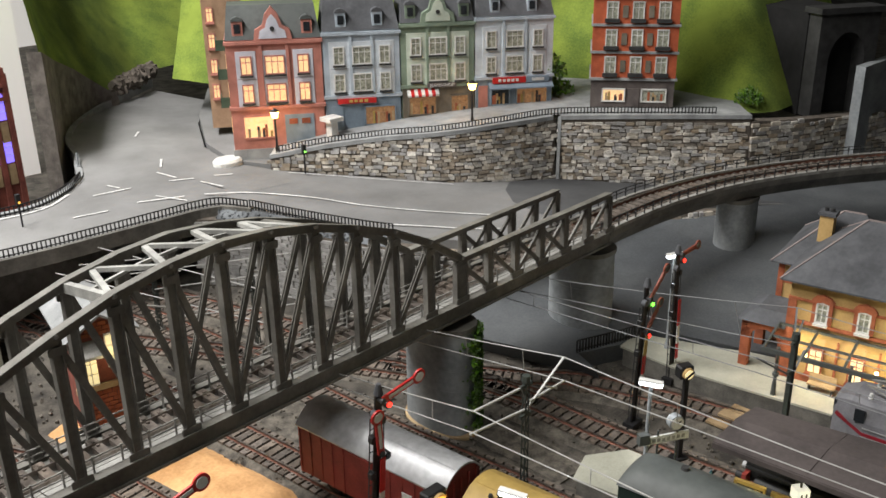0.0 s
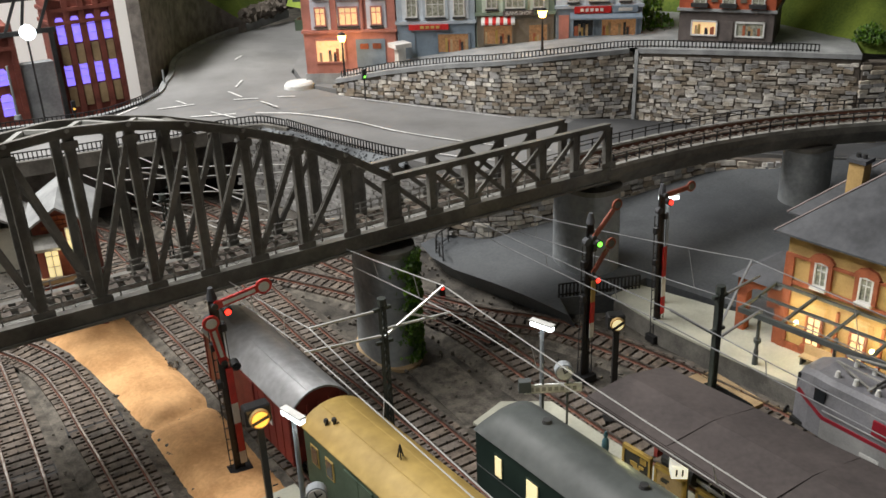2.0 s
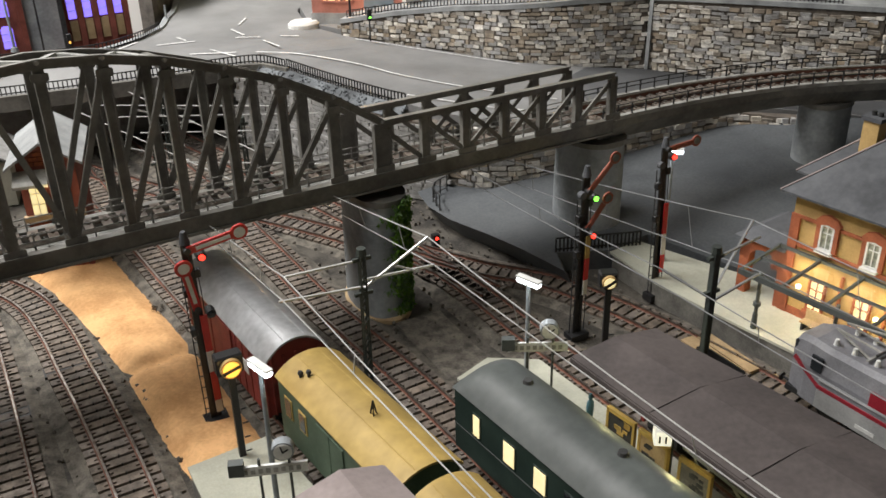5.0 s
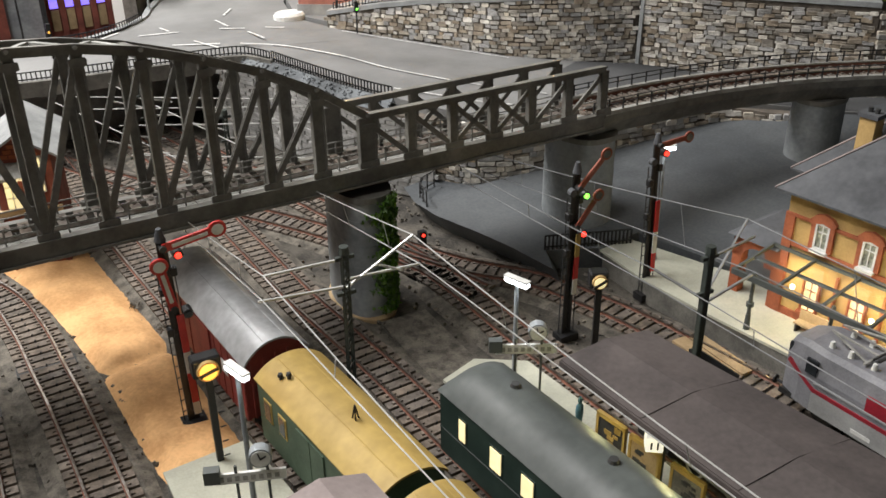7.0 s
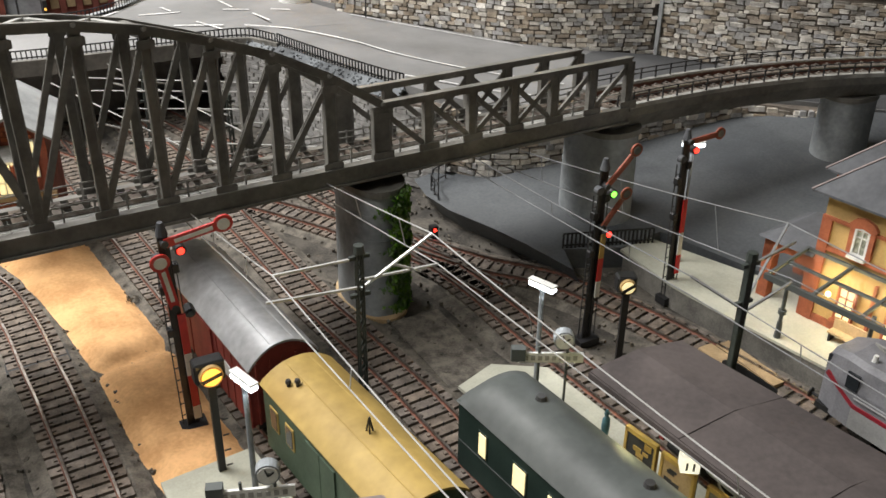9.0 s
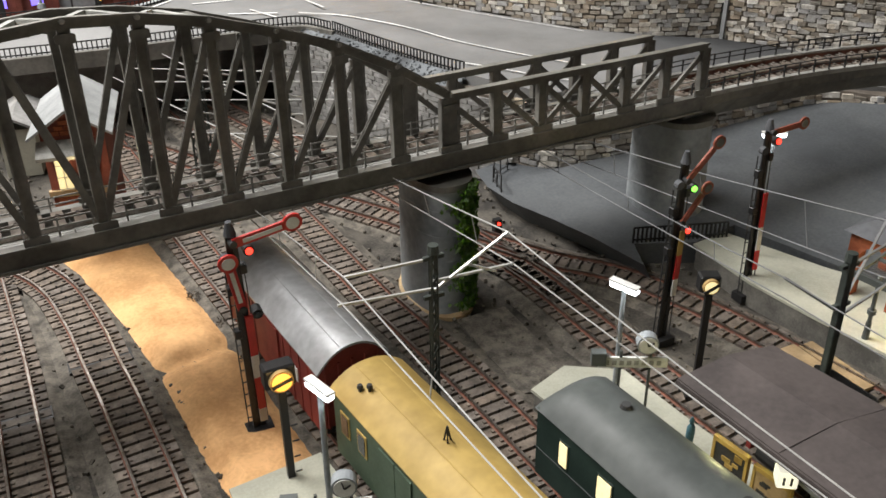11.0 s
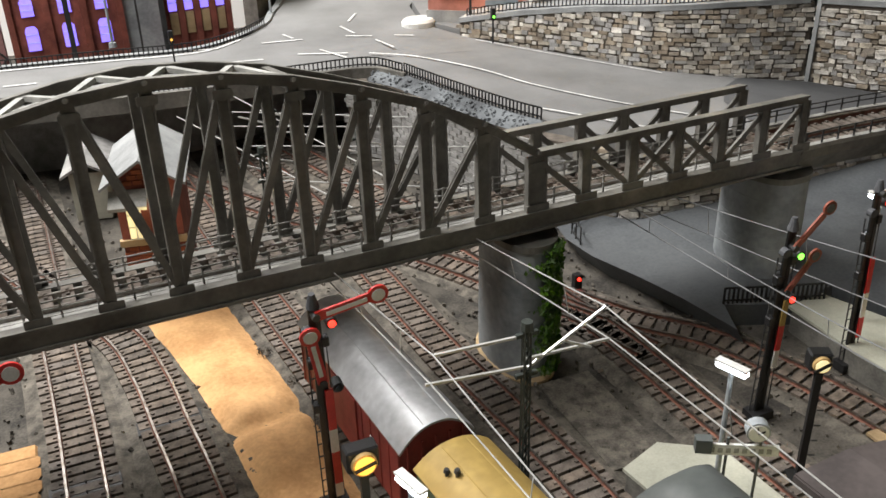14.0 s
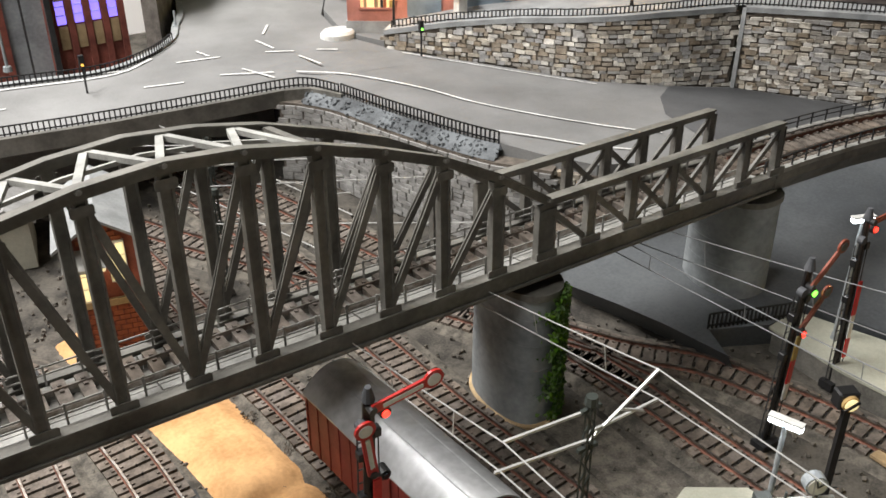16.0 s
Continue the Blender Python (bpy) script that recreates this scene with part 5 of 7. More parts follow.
# kiosk column
th = thing("kiosk", "small white kiosk on the pavement", "kiosk", Matrix.Translation((0.6956, 0.777, 0.085)) @ Matrix.Scale(1.06, 4))
bm = bmesh.new()
bm_box(bm, -0.004, 0.004, -0.004, 0.004, 0, 0.020)
part("body", bm, M["white"], th)
bm = bmesh.new()
bm_box(bm, -0.0085, 0.0085, -0.008, 0.008, 0.020, 0.024)
part("canopy", bm, M["white"], th, "flat white canopy")
# traffic lights
for x, y, z, mm in ((0.648, 0.764, 0.064, "lit_green"), (0.385, 0.813, 0.066, "lit_yellow")):
    th = thing("traffic_light", "small dark traffic light post at the road edge", "traffic light", Matrix.Translation((x, y, z)), group="traffic lights")
    bm = bmesh.new()
    bm_cyl(bm, (0, 0, -0.001), (0, 0, 0.020), 0.0008, n=8)
    part("post", bm, M["iron"], th)
    bm = bmesh.new()
    bm_box(bm, -0.0018, 0.0018, -0.0016, 0.0016, 0.019, 0.029)
    part("head", bm, M["black"], th)
    bm = bmesh.new()
    bm_cyl(bm, (0, -0.0014, 0.022), (0, -0.0022, 0.022), 0.0011, n=8)
    part("lens", bm, M[mm], th, "small lit lens")
# pale traffic island
bm = bmesh.new()
bm_loft(bm, [[(0.612 + 0.016 * f * math.cos(t), 0.848 + 0.013 * f * math.sin(t), z) for t in (2 * math.pi * i / 20 for i in range(20))] for f, z in ((1.0, 0.063), (1.0, 0.068), (0.85, 0.0705))])
one("traffic_island", bm, M["white"], "pale plaster traffic island at the street corner", "traffic island", "structure")



# ---- platforms ----
def slab(name, poly, z, label, cat="platform"):
    th = thing(name, label, cat)
    bm = bmesh.new()
    vs = [bm.verts.new((x, y, z)) for x, y in poly]
    f = bm.faces.new(vs)
    g = bmesh.ops.extrude_face_region(bm, geom=[f])
    for v in g["geom"]:
        if isinstance(v, bmesh.types.BMVert):
            v.co.z = z - 0.0016
    part("top", bm, M["plat"], th, "pale cream platform top")
    bm = bmesh.new()
    c = Vector((sum(p[0] for p in poly) / len(poly), sum(p[1] for p in poly) / len(poly)))
    pts = [c + (Vector(p) - c) * 0.985 for p in poly]
    bm_loft(bm, [[(p.x, p.y, zz) for p in pts] for zz in (-0.007, z - 0.0016)])
    part("edge_wall", bm, M["plat_edge"], th, "grey platform edge wall")
    return th


slab("platform", [(0.4875, 0.305), (0.511, 0.3135), (0.5345, 0.298), (0.538, 0.26), (0.543, 0.22), (0.550, 0.05), (0.555, -0.1), (0.527, -0.1), (0.513, 0.05), (0.503, 0.2), (0.4945, 0.26)], 0.0085, "pale cream middle platform beside the green coach")
slab("platform", [(0.3455, 0.3045), (0.386, 0.3085), (0.3935, 0.25), (0.403, 0.15), (0.408, 0.05), (0.41, -0.1), (0.35, -0.1), (0.347, 0.2)], 0.0085, "pale cream end of the goods platform beside the wagons")
slab("platform", [(0.643, 0.379), (0.669, 0.382), (0.690, 0.325), (0.716, 0.27), (0.76, 0.20), (0.80, 0.0), (0.70, 0.0), (0.672, 0.10), (0.663, 0.19), (0.655, 0.24), (0.647, 0.29), (0.642, 0.33)], 0.0095, "wide pale cream station platform lit by warm lamps")
# board crossing over the station track
th = thing("board_crossing", "worn tan wooden boards across the station track", "board crossing")
for k, (x0, x1, y0, y1) in enumerate(((0.6235, 0.6325, 0.245, 0.286), (0.634, 0.643, 0.243, 0.284), (0.611, 0.6185, 0.250, 0.288))):
    bm = bmesh.new()
    bm_box(bm, x0, x1, y0, y1, -0.0028, -0.0006 - 0.0003 * k)
    part("board", bm, M["wood"], th)
th = thing("cable_trough", "row of pale stone slabs beside the station track", "cable trough")
for k in range(9):
    y = 0.243 - 0.0115 * k
    bm = bmesh.new()
    bm_box(bm, -0.0055, 0.0055, -0.0045, 0.0045, -0.004, -0.0008)
    o = part("slab", bm, M["plat"], th, bevel=0.0004)
    o.matrix_local = Matrix.Translation((0.6155 + 0.0017 * k, y, 0)) @ Matrix.Rotation(random.uniform(-0.1, 0.1), 4, "Z")


def platform_roof(x0, x1, xn0, xn1, y0, y1, zr, ze, material, label, seams):
    th = thing("platform_roof", label, "platform roof")
    bm = bmesh.new()
    mid0, mid1 = (x0 + x1) / 2, (xn0 + xn1) / 2
    bm_loft(bm, [[(x0, y0, ze), (mid0, y0, zr), (x1, y0, ze), (x1, y0, ze - 0.0022), (mid0, y0, zr - 0.0026), (x0, y0, ze - 0.0022)],
                 [(xn0, y1, ze), (mid1, y1, zr), (xn1, y1, ze), (xn1, y1, ze - 0.0022), (mid1, y1, zr - 0.0026), (xn0, y1, ze - 0.0022)]])
    part("roof_panel", bm, material, th)
    for k in range(1, seams):
        f = k / seams
        y = y0 + (y1 - y0) * f
        a, b, c = x0 + (xn0 - x0) * f, mid0 + (mid1 - mid0) * f, x1 + (xn1 - x1) * f
        bm = bmesh.new()
        bm_bar(bm, (a, y, ze + 0.0001), (b, y, zr + 0.0001), 0.0008, 0.0003)
        bm_bar(bm, (b, y, zr + 0.0001), (c, y, ze + 0.0001), 0.0008, 0.0003)
        part("seam", bm, material, th)
        bm = bmesh.new()
        bm_cyl(bm, (b, y + 0.012, -0.002), (b, y + 0.012, zr - 0.002), 0.0014, n=8)
        part("post", bm, M["green_iron"], th)
        bm = bmesh.new()
        bm_bar(bm, (a + 0.003, y + 0.012, ze - 0.003), (c - 0.003, y + 0.012, ze - 0.003), 0.0016, 0.0016)
        part("cross_beam", bm, M["brickred"], th)
    for xa, xb in ((x0, xn0), (x1, xn1)):
        bm = bmesh.new()
        bm_bar(bm, (xa, y0, ze - 0.002), (xb, y1, ze - 0.002), 0.0014, 0.003)
        part("eaves_beam", bm, material, th)
    return th


platform_roof(0.5030, 0.5500, 0.524, 0.5990, 0.228, -0.06, 0.0645, 0.0615, M["roof_mauve"], "dark mauve felt roof over the middle platform", 6)
platform_roof(0.366, 0.4005, 0.381, 0.432, 0.2035, -0.08, 0.0665, 0.0615, M["roof_pink"], "pale mauve felt roof over the goods platform", 5)

# poster boards and clock box under the middle roof
for k, (x, y, mm) in enumerate(((0.5215, 0.213, "iron"), (0.5235, 0.193, "lit_cream"), (0.5265, 0.170, "plat_edge"))):
    th = thing("poster_board", "cream framed poster board on the middle platform", "poster board", Matrix.Translation((x, y, 0.0085)) @ Matrix.Rotation(radians(-82), 4, "Z"), group="poster boards")
    bm = bmesh.new()
    for a in ((-0.0085, -0.0073, 0, 0.024), (0.0073, 0.0085, 0, 0.024), (-0.0085, 0.0085, 0.0225, 0.0245), (-0.0085, 0.0085, 0.002, 0.0035)):
        bm_box(bm, a[0], a[1], -0.001, 0.001, a[2], a[3])
    part("frame", bm, M["cream"], th)
    bm = bmesh.new()
    bm_box(bm, -0.0073, 0.0073, -0.0005, 0.0005, 0.0035, 0.0225)
    pn = part("poster", bm, M["wood"] if mm == "lit_cream" else M[mm], th)
    random.seed(k)
    for j in range(9):
        bm = bmesh.new()
        a, b = random.uniform(-0.006, 0.003), random.uniform(0.005, 0.019)
        bm_box(bm, a, a + random.uniform(0.002, 0.004), -0.0008, -0.0004, b, b + random.uniform(0.001, 0.003))
        part("print_bar", bm, M["iron"] if mm != "iron" else M["cream"], pn)
th = thing("clock_box", "white cube clock glowing under the platform roof", "clock", Matrix.Translation((0.521, 0.186, 0.0405)) @ Matrix.Rotation(radians(-35), 4, "Z"))
bm = bmesh.new()
bm_box(bm, -0.0036, 0.0036, -0.0036, 0.0036, -0.0036, 0.0036)
part("case", bm, mat("opal_glass", (0.85, 0.85, 0.8), None, 0.4, emit=(1.0, 0.97, 0.85), power=0.7), th, bevel=0.0004)
for sx in (-0.0014, 0.0012):
    bm = bmesh.new()
    bm_box(bm, sx - 0.0004, sx + 0.0004, -0.0040, -0.0036, -0.0017, 0.0017)
    part("hand_bar", bm, M["black"], th)
bm = bmesh.new()
bm_cyl(bm, (0, 0, 0.0036), (0, 0, 0.022), 0.0007, n=6)
part("rod", bm, M["iron"], th)
for x, y in ((0.518, 0.205), (0.521, 0.165), (0.525, 0.10)):
    point_lamp("platform_light", (x - 0.006, y, 0.050), 0.013, (1.0, 0.9, 0.42), 0.0015)
bm = bmesh.new()
bm_loft(bm, [[(r * math.cos(t), r * 0.8 * math.sin(t), z) for t in (math.pi * i / 5 for i in range(10))] for z, r in ((0.0, 0.0014), (0.007, 0.0015), (0.0125, 0.0020), (0.0165, 0.0018), (0.018, 0.0008), (0.0195, 0.0013), (0.0215, 0.0005))])
o = one("figurine", bm, M["blue"], "tiny blue painted figurine standing on the platform", "figurine", smooth=True)
o.location = (0.5215, 0.236, 0.0085)
for x, y in ((0.515, 0.272), (0.5155, 0.232)):
    bm = bmesh.new()
    bm_box(bm, x - 0.003, x + 0.003, y - 0.002, y + 0.002, 0.0085, 0.0125)
    one("crate", bm, M["wood"], "small brown wooden crate on the platform", "crate", bevel=0.0003)


# ---- rolling stock ----
def along(pts, y):
    line = smooth_line([(*p, 0) for p in pts], 0.002)
    i = min(range(len(line)), key=lambda k: abs(line[k].y - y))
    d = headings(line)[i]
    return Matrix.Translation(line[i]) @ Matrix.Rotation(math.atan2(d.y, d.x) + math.pi / 2, 4, "Z")


def wheelset(th, ys, r=0.0055, rim=None):
    for y in ys:
        for s in (-1, 1):
            bm = bmesh.new()
            bm_cyl(bm, (s * 0.0072, y, r), (s * 0.0092, y, r), r, n=20)
            w = part("wheel", bm, M["black"], th)
            if rim:
                bm = bmesh.new()
                bm_loft(bm, [[(s * xx, y + rr * math.cos(t), r + rr * math.sin(t)) for t in (2 * math.pi * i / 24 for i in range(24))] for xx, rr in ((0.0092, r), (0.0097, r), (0.0097, r * 0.82), (0.0092, r * 0.82))], caps=False)
                part("tyre", bm, rim, w, "white wheel rim")
        bm = bmesh.new()
        bm_cyl(bm, (-0.0075, y, r), (0.0075, y, r), 0.001, n=8)
        part("axle", bm, M["black"], th)


def arc_roof(th, w, L, ze, rise, material, over=0.0012, label="", seams=0):
    bm = bmesh.new()
    n = 14
    ring = []
    for i in range(n + 1):
        t = -1 + 2 * i / n
        ring.append((t * (w / 2 + over), ze + rise * (1 - abs(t) ** 2.2)))
    ring += [(x * 0.985, z - 0.0011) for x, z in ring[::-1]]
    bm_loft(bm, [[(x, y, z) for x, z in ring] for y in (-L / 2 - 0.0015, L / 2 + 0.0015)])
    rf = part("roof", bm, material, th, label, smooth=True)
    for t in ((-0.33, 0.36) if seams else ()):
        bm = bmesh.new()
        z = ze + rise * (1 - abs(t) ** 2.2)
        bm_bar(bm, (t * w / 2, -L / 2, z), (t * w / 2, L / 2, z), 0.0006, 0.0004)
        part("roof_rib", bm, material, rf)
    return rf


def chassis(th, w, L):
    bm = bmesh.new()
    bm_box(bm, -w / 2 + 0.002, w / 2 - 0.002, -L / 2, L / 2, 0.0095, 0.0125)
    part("underframe", bm, M["black"], th)
    for y in (-L / 2, L / 2):
        for s in (-1, 1):
            bm = bmesh.new()
            e = 0.0055 if y > 0 else -0.0055
            bm_cyl(bm, (s * 0.010, y, 0.0115), (s * 0.010, y + e, 0.0115), 0.0008, n=8)
            bm_cyl(bm, (s * 0.010, y + e, 0.0115), (s * 0.010, y + e * 1.1, 0.0115), 0.0024, n=12)
            part("buffer", bm, M["black"], th)


def end_wall(th, w, y, ze, rise, material, thick=0.001):
    bm = bmesh.new()
    ring = [(-w / 2, 0.0125), (w / 2, 0.0125)] + [((1 - 2 * i / 12) * w / 2, ze + rise * 0.97 * (1 - abs(1 - 2 * i / 12) ** 2.2)) for i in range(13)]
    bm_loft(bm, [[(x, yy, z) for x, z in ring] for yy in (y, y + thick)])
    return part("end_wall", bm, material, th)


# red covered goods wagon
L, W = 0.108, 0.0315
th = thing("goods_wagon", "oxide red covered goods wagon with a silver barrel roof", "goods wagon", along(T3, 0.372))
chassis(th, W, L)
wheelset(th, (-0.034, 0.034))
for s in (-1, 1):
    bm = bmesh.new()
    bm_box(bm, s * W / 2 - 0.0006, s * W / 2 + 0.0006, -L / 2, L / 2, 0.0115, 0.043)
    sd = part("side_wall", bm, M["red_wagon"], th)
    for k in range(13):
        bm = bmesh.new()
        y = -L / 2 + 0.001 + (L - 0.002) * k / 12
        bm_box(bm, s * (W / 2 + 0.0004) - 0.0006, s * (W / 2 + 0.0004) + 0.0006, y - 0.0006, y + 0.0006, 0.0115, 0.0425)
        part("side_rib", bm, M["red_wagon"], sd)
    bm = bmesh.new()
    bm_box(bm, s * (W / 2 + 0.0010) - 0.0005, s * (W / 2 + 0.0010) + 0.0005, -0.013, 0.013, 0.013, 0.0415)
    part("sliding_door", bm, M["red_wagon"], sd)
    bm = bmesh.new()
    bm_box(bm, s * (W / 2 + 0.0012) - 0.0002, s * (W / 2 + 0.0012) + 0.0002, -0.034, -0.027, 0.026, 0.033)
    part("marking_bar", bm, M["white"], sd)
for y in (-L / 2, L / 2 - 0.001):
    ew = end_wall(th, W, y, 0.043, 0.0095, M["red_wagon"])
    for k in range(5):
        bm = bmesh.new()
        x = -W / 2 + W * (k + 0.5) / 5
        yy = y - 0.0006 if y < 0 else y + 0.0012
        bm_box(bm, x - 0.0005, x + 0.0005, yy - 0.0005, yy + 0.0005, 0.0125, 0.045)
        part("end_rib", bm, M["red_wagon"], ew)
arc_roof(th, W, L, 0.043, 0.0100, M["silver"], label="worn silver barrel roof", seams=1)


def luggage_van(at, L, label):
    W = 0.0315
    th = thing("luggage_van", label, "luggage van", at, group="ochre roofed vans")
    chassis(th, W, L)
    wheelset(th, (-L * 0.3, L * 0.3))
    for s in (-1, 1):
        bm = bmesh.new()
        bm_box(bm, s * W / 2 - 0.0006, s * W / 2 + 0.0006, -L / 2, L / 2, 0.0115, 0.0435)
        sd = part("side_wall", bm, M["green_wagon"], th)
        for f in (-0.42, -0.28, 0.26, 0.40):
            bm = bmesh.new()
            bm_box(bm, s * (W / 2 + 0.0005) - 0.0006, s * (W / 2 + 0.0005) + 0.0006, L * f - 0.0035, L * f + 0.0035, 0.026, 0.037)
            fr = part("window_frame", bm, M["cream"], sd)
            bm = bmesh.new()
            bm_box(bm, s * (W / 2 + 0.0009) - 0.0005, s * (W / 2 + 0.0009) + 0.0005, L * f - 0.0026, L * f + 0.0026, 0.027, 0.036)
            part("pane", bm, M["glass"], fr)
        for f in (-0.06, 0.06):
            bm = bmesh.new()
            bm_box(bm, s * (W / 2 + 0.0008) - 0.0005, s * (W / 2 + 0.0008) + 0.0005, L * f - 0.0056, L * f + 0.0056, 0.014, 0.040)
            part("door", bm, M["green_wagon"], sd)
        bm = bmesh.new()
        for z in (0.0205, 0.0235, 0.0265):
            bm_box(bm, s * (W / 2 + 0.0014) - 0.0002, s * (W / 2 + 0.0014) + 0.0002, -L * 0.17 - 0.004, -L * 0.17 + 0.004, z, z + 0.0009)
        part("lettering", bm, M["white"], sd)
    for y in (-L / 2, L / 2 - 0.001):
        end_wall(th, W, y, 0.0435, 0.0068, M["green_wagon"])
    arc_roof(th, W, L, 0.0435, 0.0072, M["cream"], label="ochre arched roof", over=0.0015, seams=1)
    for x, y in ((-0.0105, L * 0.37), (-0.0080, L * 0.335)):
        bm = bmesh.new()
        z = 0.0435 + 0.0072 * (1 - abs(x / 0.0157) ** 2.2)
        bm_cyl(bm, (x, y, z - 0.001), (x, y, z + 0.0025), 0.0008, n=8)
        bm_cyl(bm, (x, y, z + 0.0020), (x, y, z + 0.0034), 0.0014, 0.001, n=8)
        part("roof_vent", bm, M["iron"], th)
    bm = bmesh.new()
    for t in range(3):
        a = 2.1 * t
        bm_bar(bm, (0.0016 * math.cos(a), -0.010 + 0.0016 * math.sin(a), 0.0498), (0, -0.010, 0.0575), 0.0006, 0.0006)
    part("roof_vent", bm, M["iron"], th)
    return th


luggage_van(along(T3, 0.2560), 0.098, "dark green luggage van with an ochre roof")
luggage_van(along(T3, 0.145), 0.103, "ochre roofed van coupled behind the luggage van")

# green passenger coach
L, W = 0.262, 0.0335
th = thing("passenger_coach", "dark green passenger coach with a grey roof and lit windows", "passenger coach", along(T4, 0.128))
chassis(th, W, L)
wheelset(th, (-0.115, -0.088, 0.088, 0.115))
for s in (-1, 1):
    bm = bmesh.new()
    bm_box(bm, s * W / 2 - 0.0006, s * W / 2 + 0.0006, -L / 2, L / 2, 0.0105, 0.0435)
    sd = part("side_wall", bm, M["coach"], th)
    for k in range(12):
        y = L / 2 - 0.020 - 0.0205 * k + (0.003 if k % 3 == 0 else 0)
        w = 0.0022 if k % 3 == 0 else 0.0036
        bm = bmesh.new()
        bm_box(bm, s * (W / 2 + 0.0004) - 0.0005, s * (W / 2 + 0.0004) + 0.0005, y - w - 0.0008, y + w + 0.0008, 0.0255, 0.0378)
        fr = part("window_frame", bm, M["coach"], sd)
        bm = bmesh.new()
        bm_box(bm, s * (W / 2 + 0.0008) - 0.0004, s * (W / 2 + 0.0008) + 0.0004, y - w, y + w, 0.0263, 0.0370)
        part("pane", bm, M["lit_cream"] if k % 4 != 3 else M["glass"], fr)
    bm = bmesh.new()
    bm_box(bm, s * (W / 2 + 0.0004) - 0.0004, s * (W / 2 + 0.0004) + 0.0004, -L / 2, L / 2, 0.0235, 0.0241)
    part("waist_rail", bm, M["coach_roof"], sd)
for y in (-L / 2, L / 2 - 0.001):
    end_wall(th, W, y, 0.0430, 0.0025, M["coach"])
bm = bmesh.new()
rings = []
for f, q in ((0.0, 0.35), (0.012, 0.75), (0.035, 0.95), (0.07, 1.0), (0.93, 1.0), (0.965, 0.95), (0.988, 0.75), (1.0, 0.35)):
    y = -L / 2 - 0.001 + (L + 0.002) * f
    ring = []
    for i in range(17):
        t = -1 + 2 * i / 16
        ring.append((t * (W / 2 + 0.0014), y, 0.0430 + 0.0098 * q * (1 - abs(t) ** 2.5)))
    ring += [(W / 2, y, 0.0424), (-W / 2, y, 0.0424)]
    rings.append(ring)
bm_loft(bm, rings)
rf = part("roof", bm, M["coach_roof"], th, "smooth grey roof rounded at the ends", smooth=True)
for y in (0.104, 0.045, -0.015, -0.075):
    bm = bmesh.new()
    bm_cyl(bm, (0.003, y, 0.0525), (0.003, y, 0.0543), 0.0026, 0.0019, n=10)
    part("roof_vent", bm, M["iron"], rf)

# electric locomotive at the station
th = thing("electric_locomotive", "grey electric locomotive with wine red stripes and pantographs", "locomotive", along(T6, 0.124))
L, W = 0.184, 0.034
chassis(th, W, L)
wheelset(th, (-0.07, -0.05, -0.03, 0.03, 0.05, 0.07), 0.0068)
bm = bmesh.new()
rings = []
for y, ins, top in ((-L / 2, 0.0045, 0.040), (-L / 2 + 0.010, 0.0012, 0.043), (-L / 2 + 0.02, 0, 0.043), (L / 2 - 0.02, 0, 0.043), (L / 2 - 0.010, 0.0012, 0.043), (L / 2, 0.0045, 0.040)):
    a = W / 2 - ins
    rings.append([(-a, y, 0.0105), (a, y, 0.0105), (a, y, 0.030), (a - 0.002, y, top - 0.002), (a - 0.005, y, top), (-a + 0.005, y, top), (-a + 0.002, y, top - 0.002), (-a, y, 0.030)])
bm_loft(bm, rings)
part("body", bm, M["grey_loco"], th)
for s in (-1, 1):
    for z0, z1, mm in ((0.0110, 0.0215, "loco_pale"), (0.0215, 0.0235, "wine"), (0.0262, 0.0268, "loco_pale")):
        bm = bmesh.new()
        bm_box(bm, s * (W / 2 + 0.0002) - 0.0004, s * (W / 2 + 0.0002) + 0.0004, -L / 2 + 0.019, L / 2 - 0.019, z0, z1)
        part("side_stripe", bm, M[mm], th)
    bm = bmesh.new()
    bm_box(bm, s * (W / 2 + 0.0002) - 0.0005, s * (W / 2 + 0.0002) + 0.0005, -0.060, 0.046, 0.0275, 0.0355)
    part("side_panel", bm, M["wine"], th, "wine red louvre panel")
    bm = bmesh.new()
    bm_bar(bm, (s * (W / 2 - 0.0002), L / 2 - 0.019, 0.0225), (s * (W / 2 - 0.003), L / 2 - 0.002, 0.030), 0.0010, 0.0022)
    part("nose_stripe", bm, M["wine"], th)
    bm = bmesh.new()
    bm_box(bm, s * (W / 2 - 0.0002) - 0.0006, s * (W / 2 - 0.0002) + 0.0006, L / 2 - 0.0195, L / 2 - 0.0135, 0.030, 0.038)
    part("cab_window", bm, M["glass"], th)
    bm = bmesh.new()
    bm_box(bm, s * 0.007 - 0.0048, s * 0.007 + 0.0048, L / 2 - 0.0012, L / 2 + 0.0004, 0.0305, 0.0375)
    part("windscreen", bm, M["glass"], th)
    bm = bmesh.new()
    bm_box(bm, s * (W / 2 + 0.0004) - 0.0004, s * (W / 2 + 0.0004) + 0.0004, 0.040, 0.050, 0.013, 0.0150)
    part("white_bar", bm, M["white"], th)
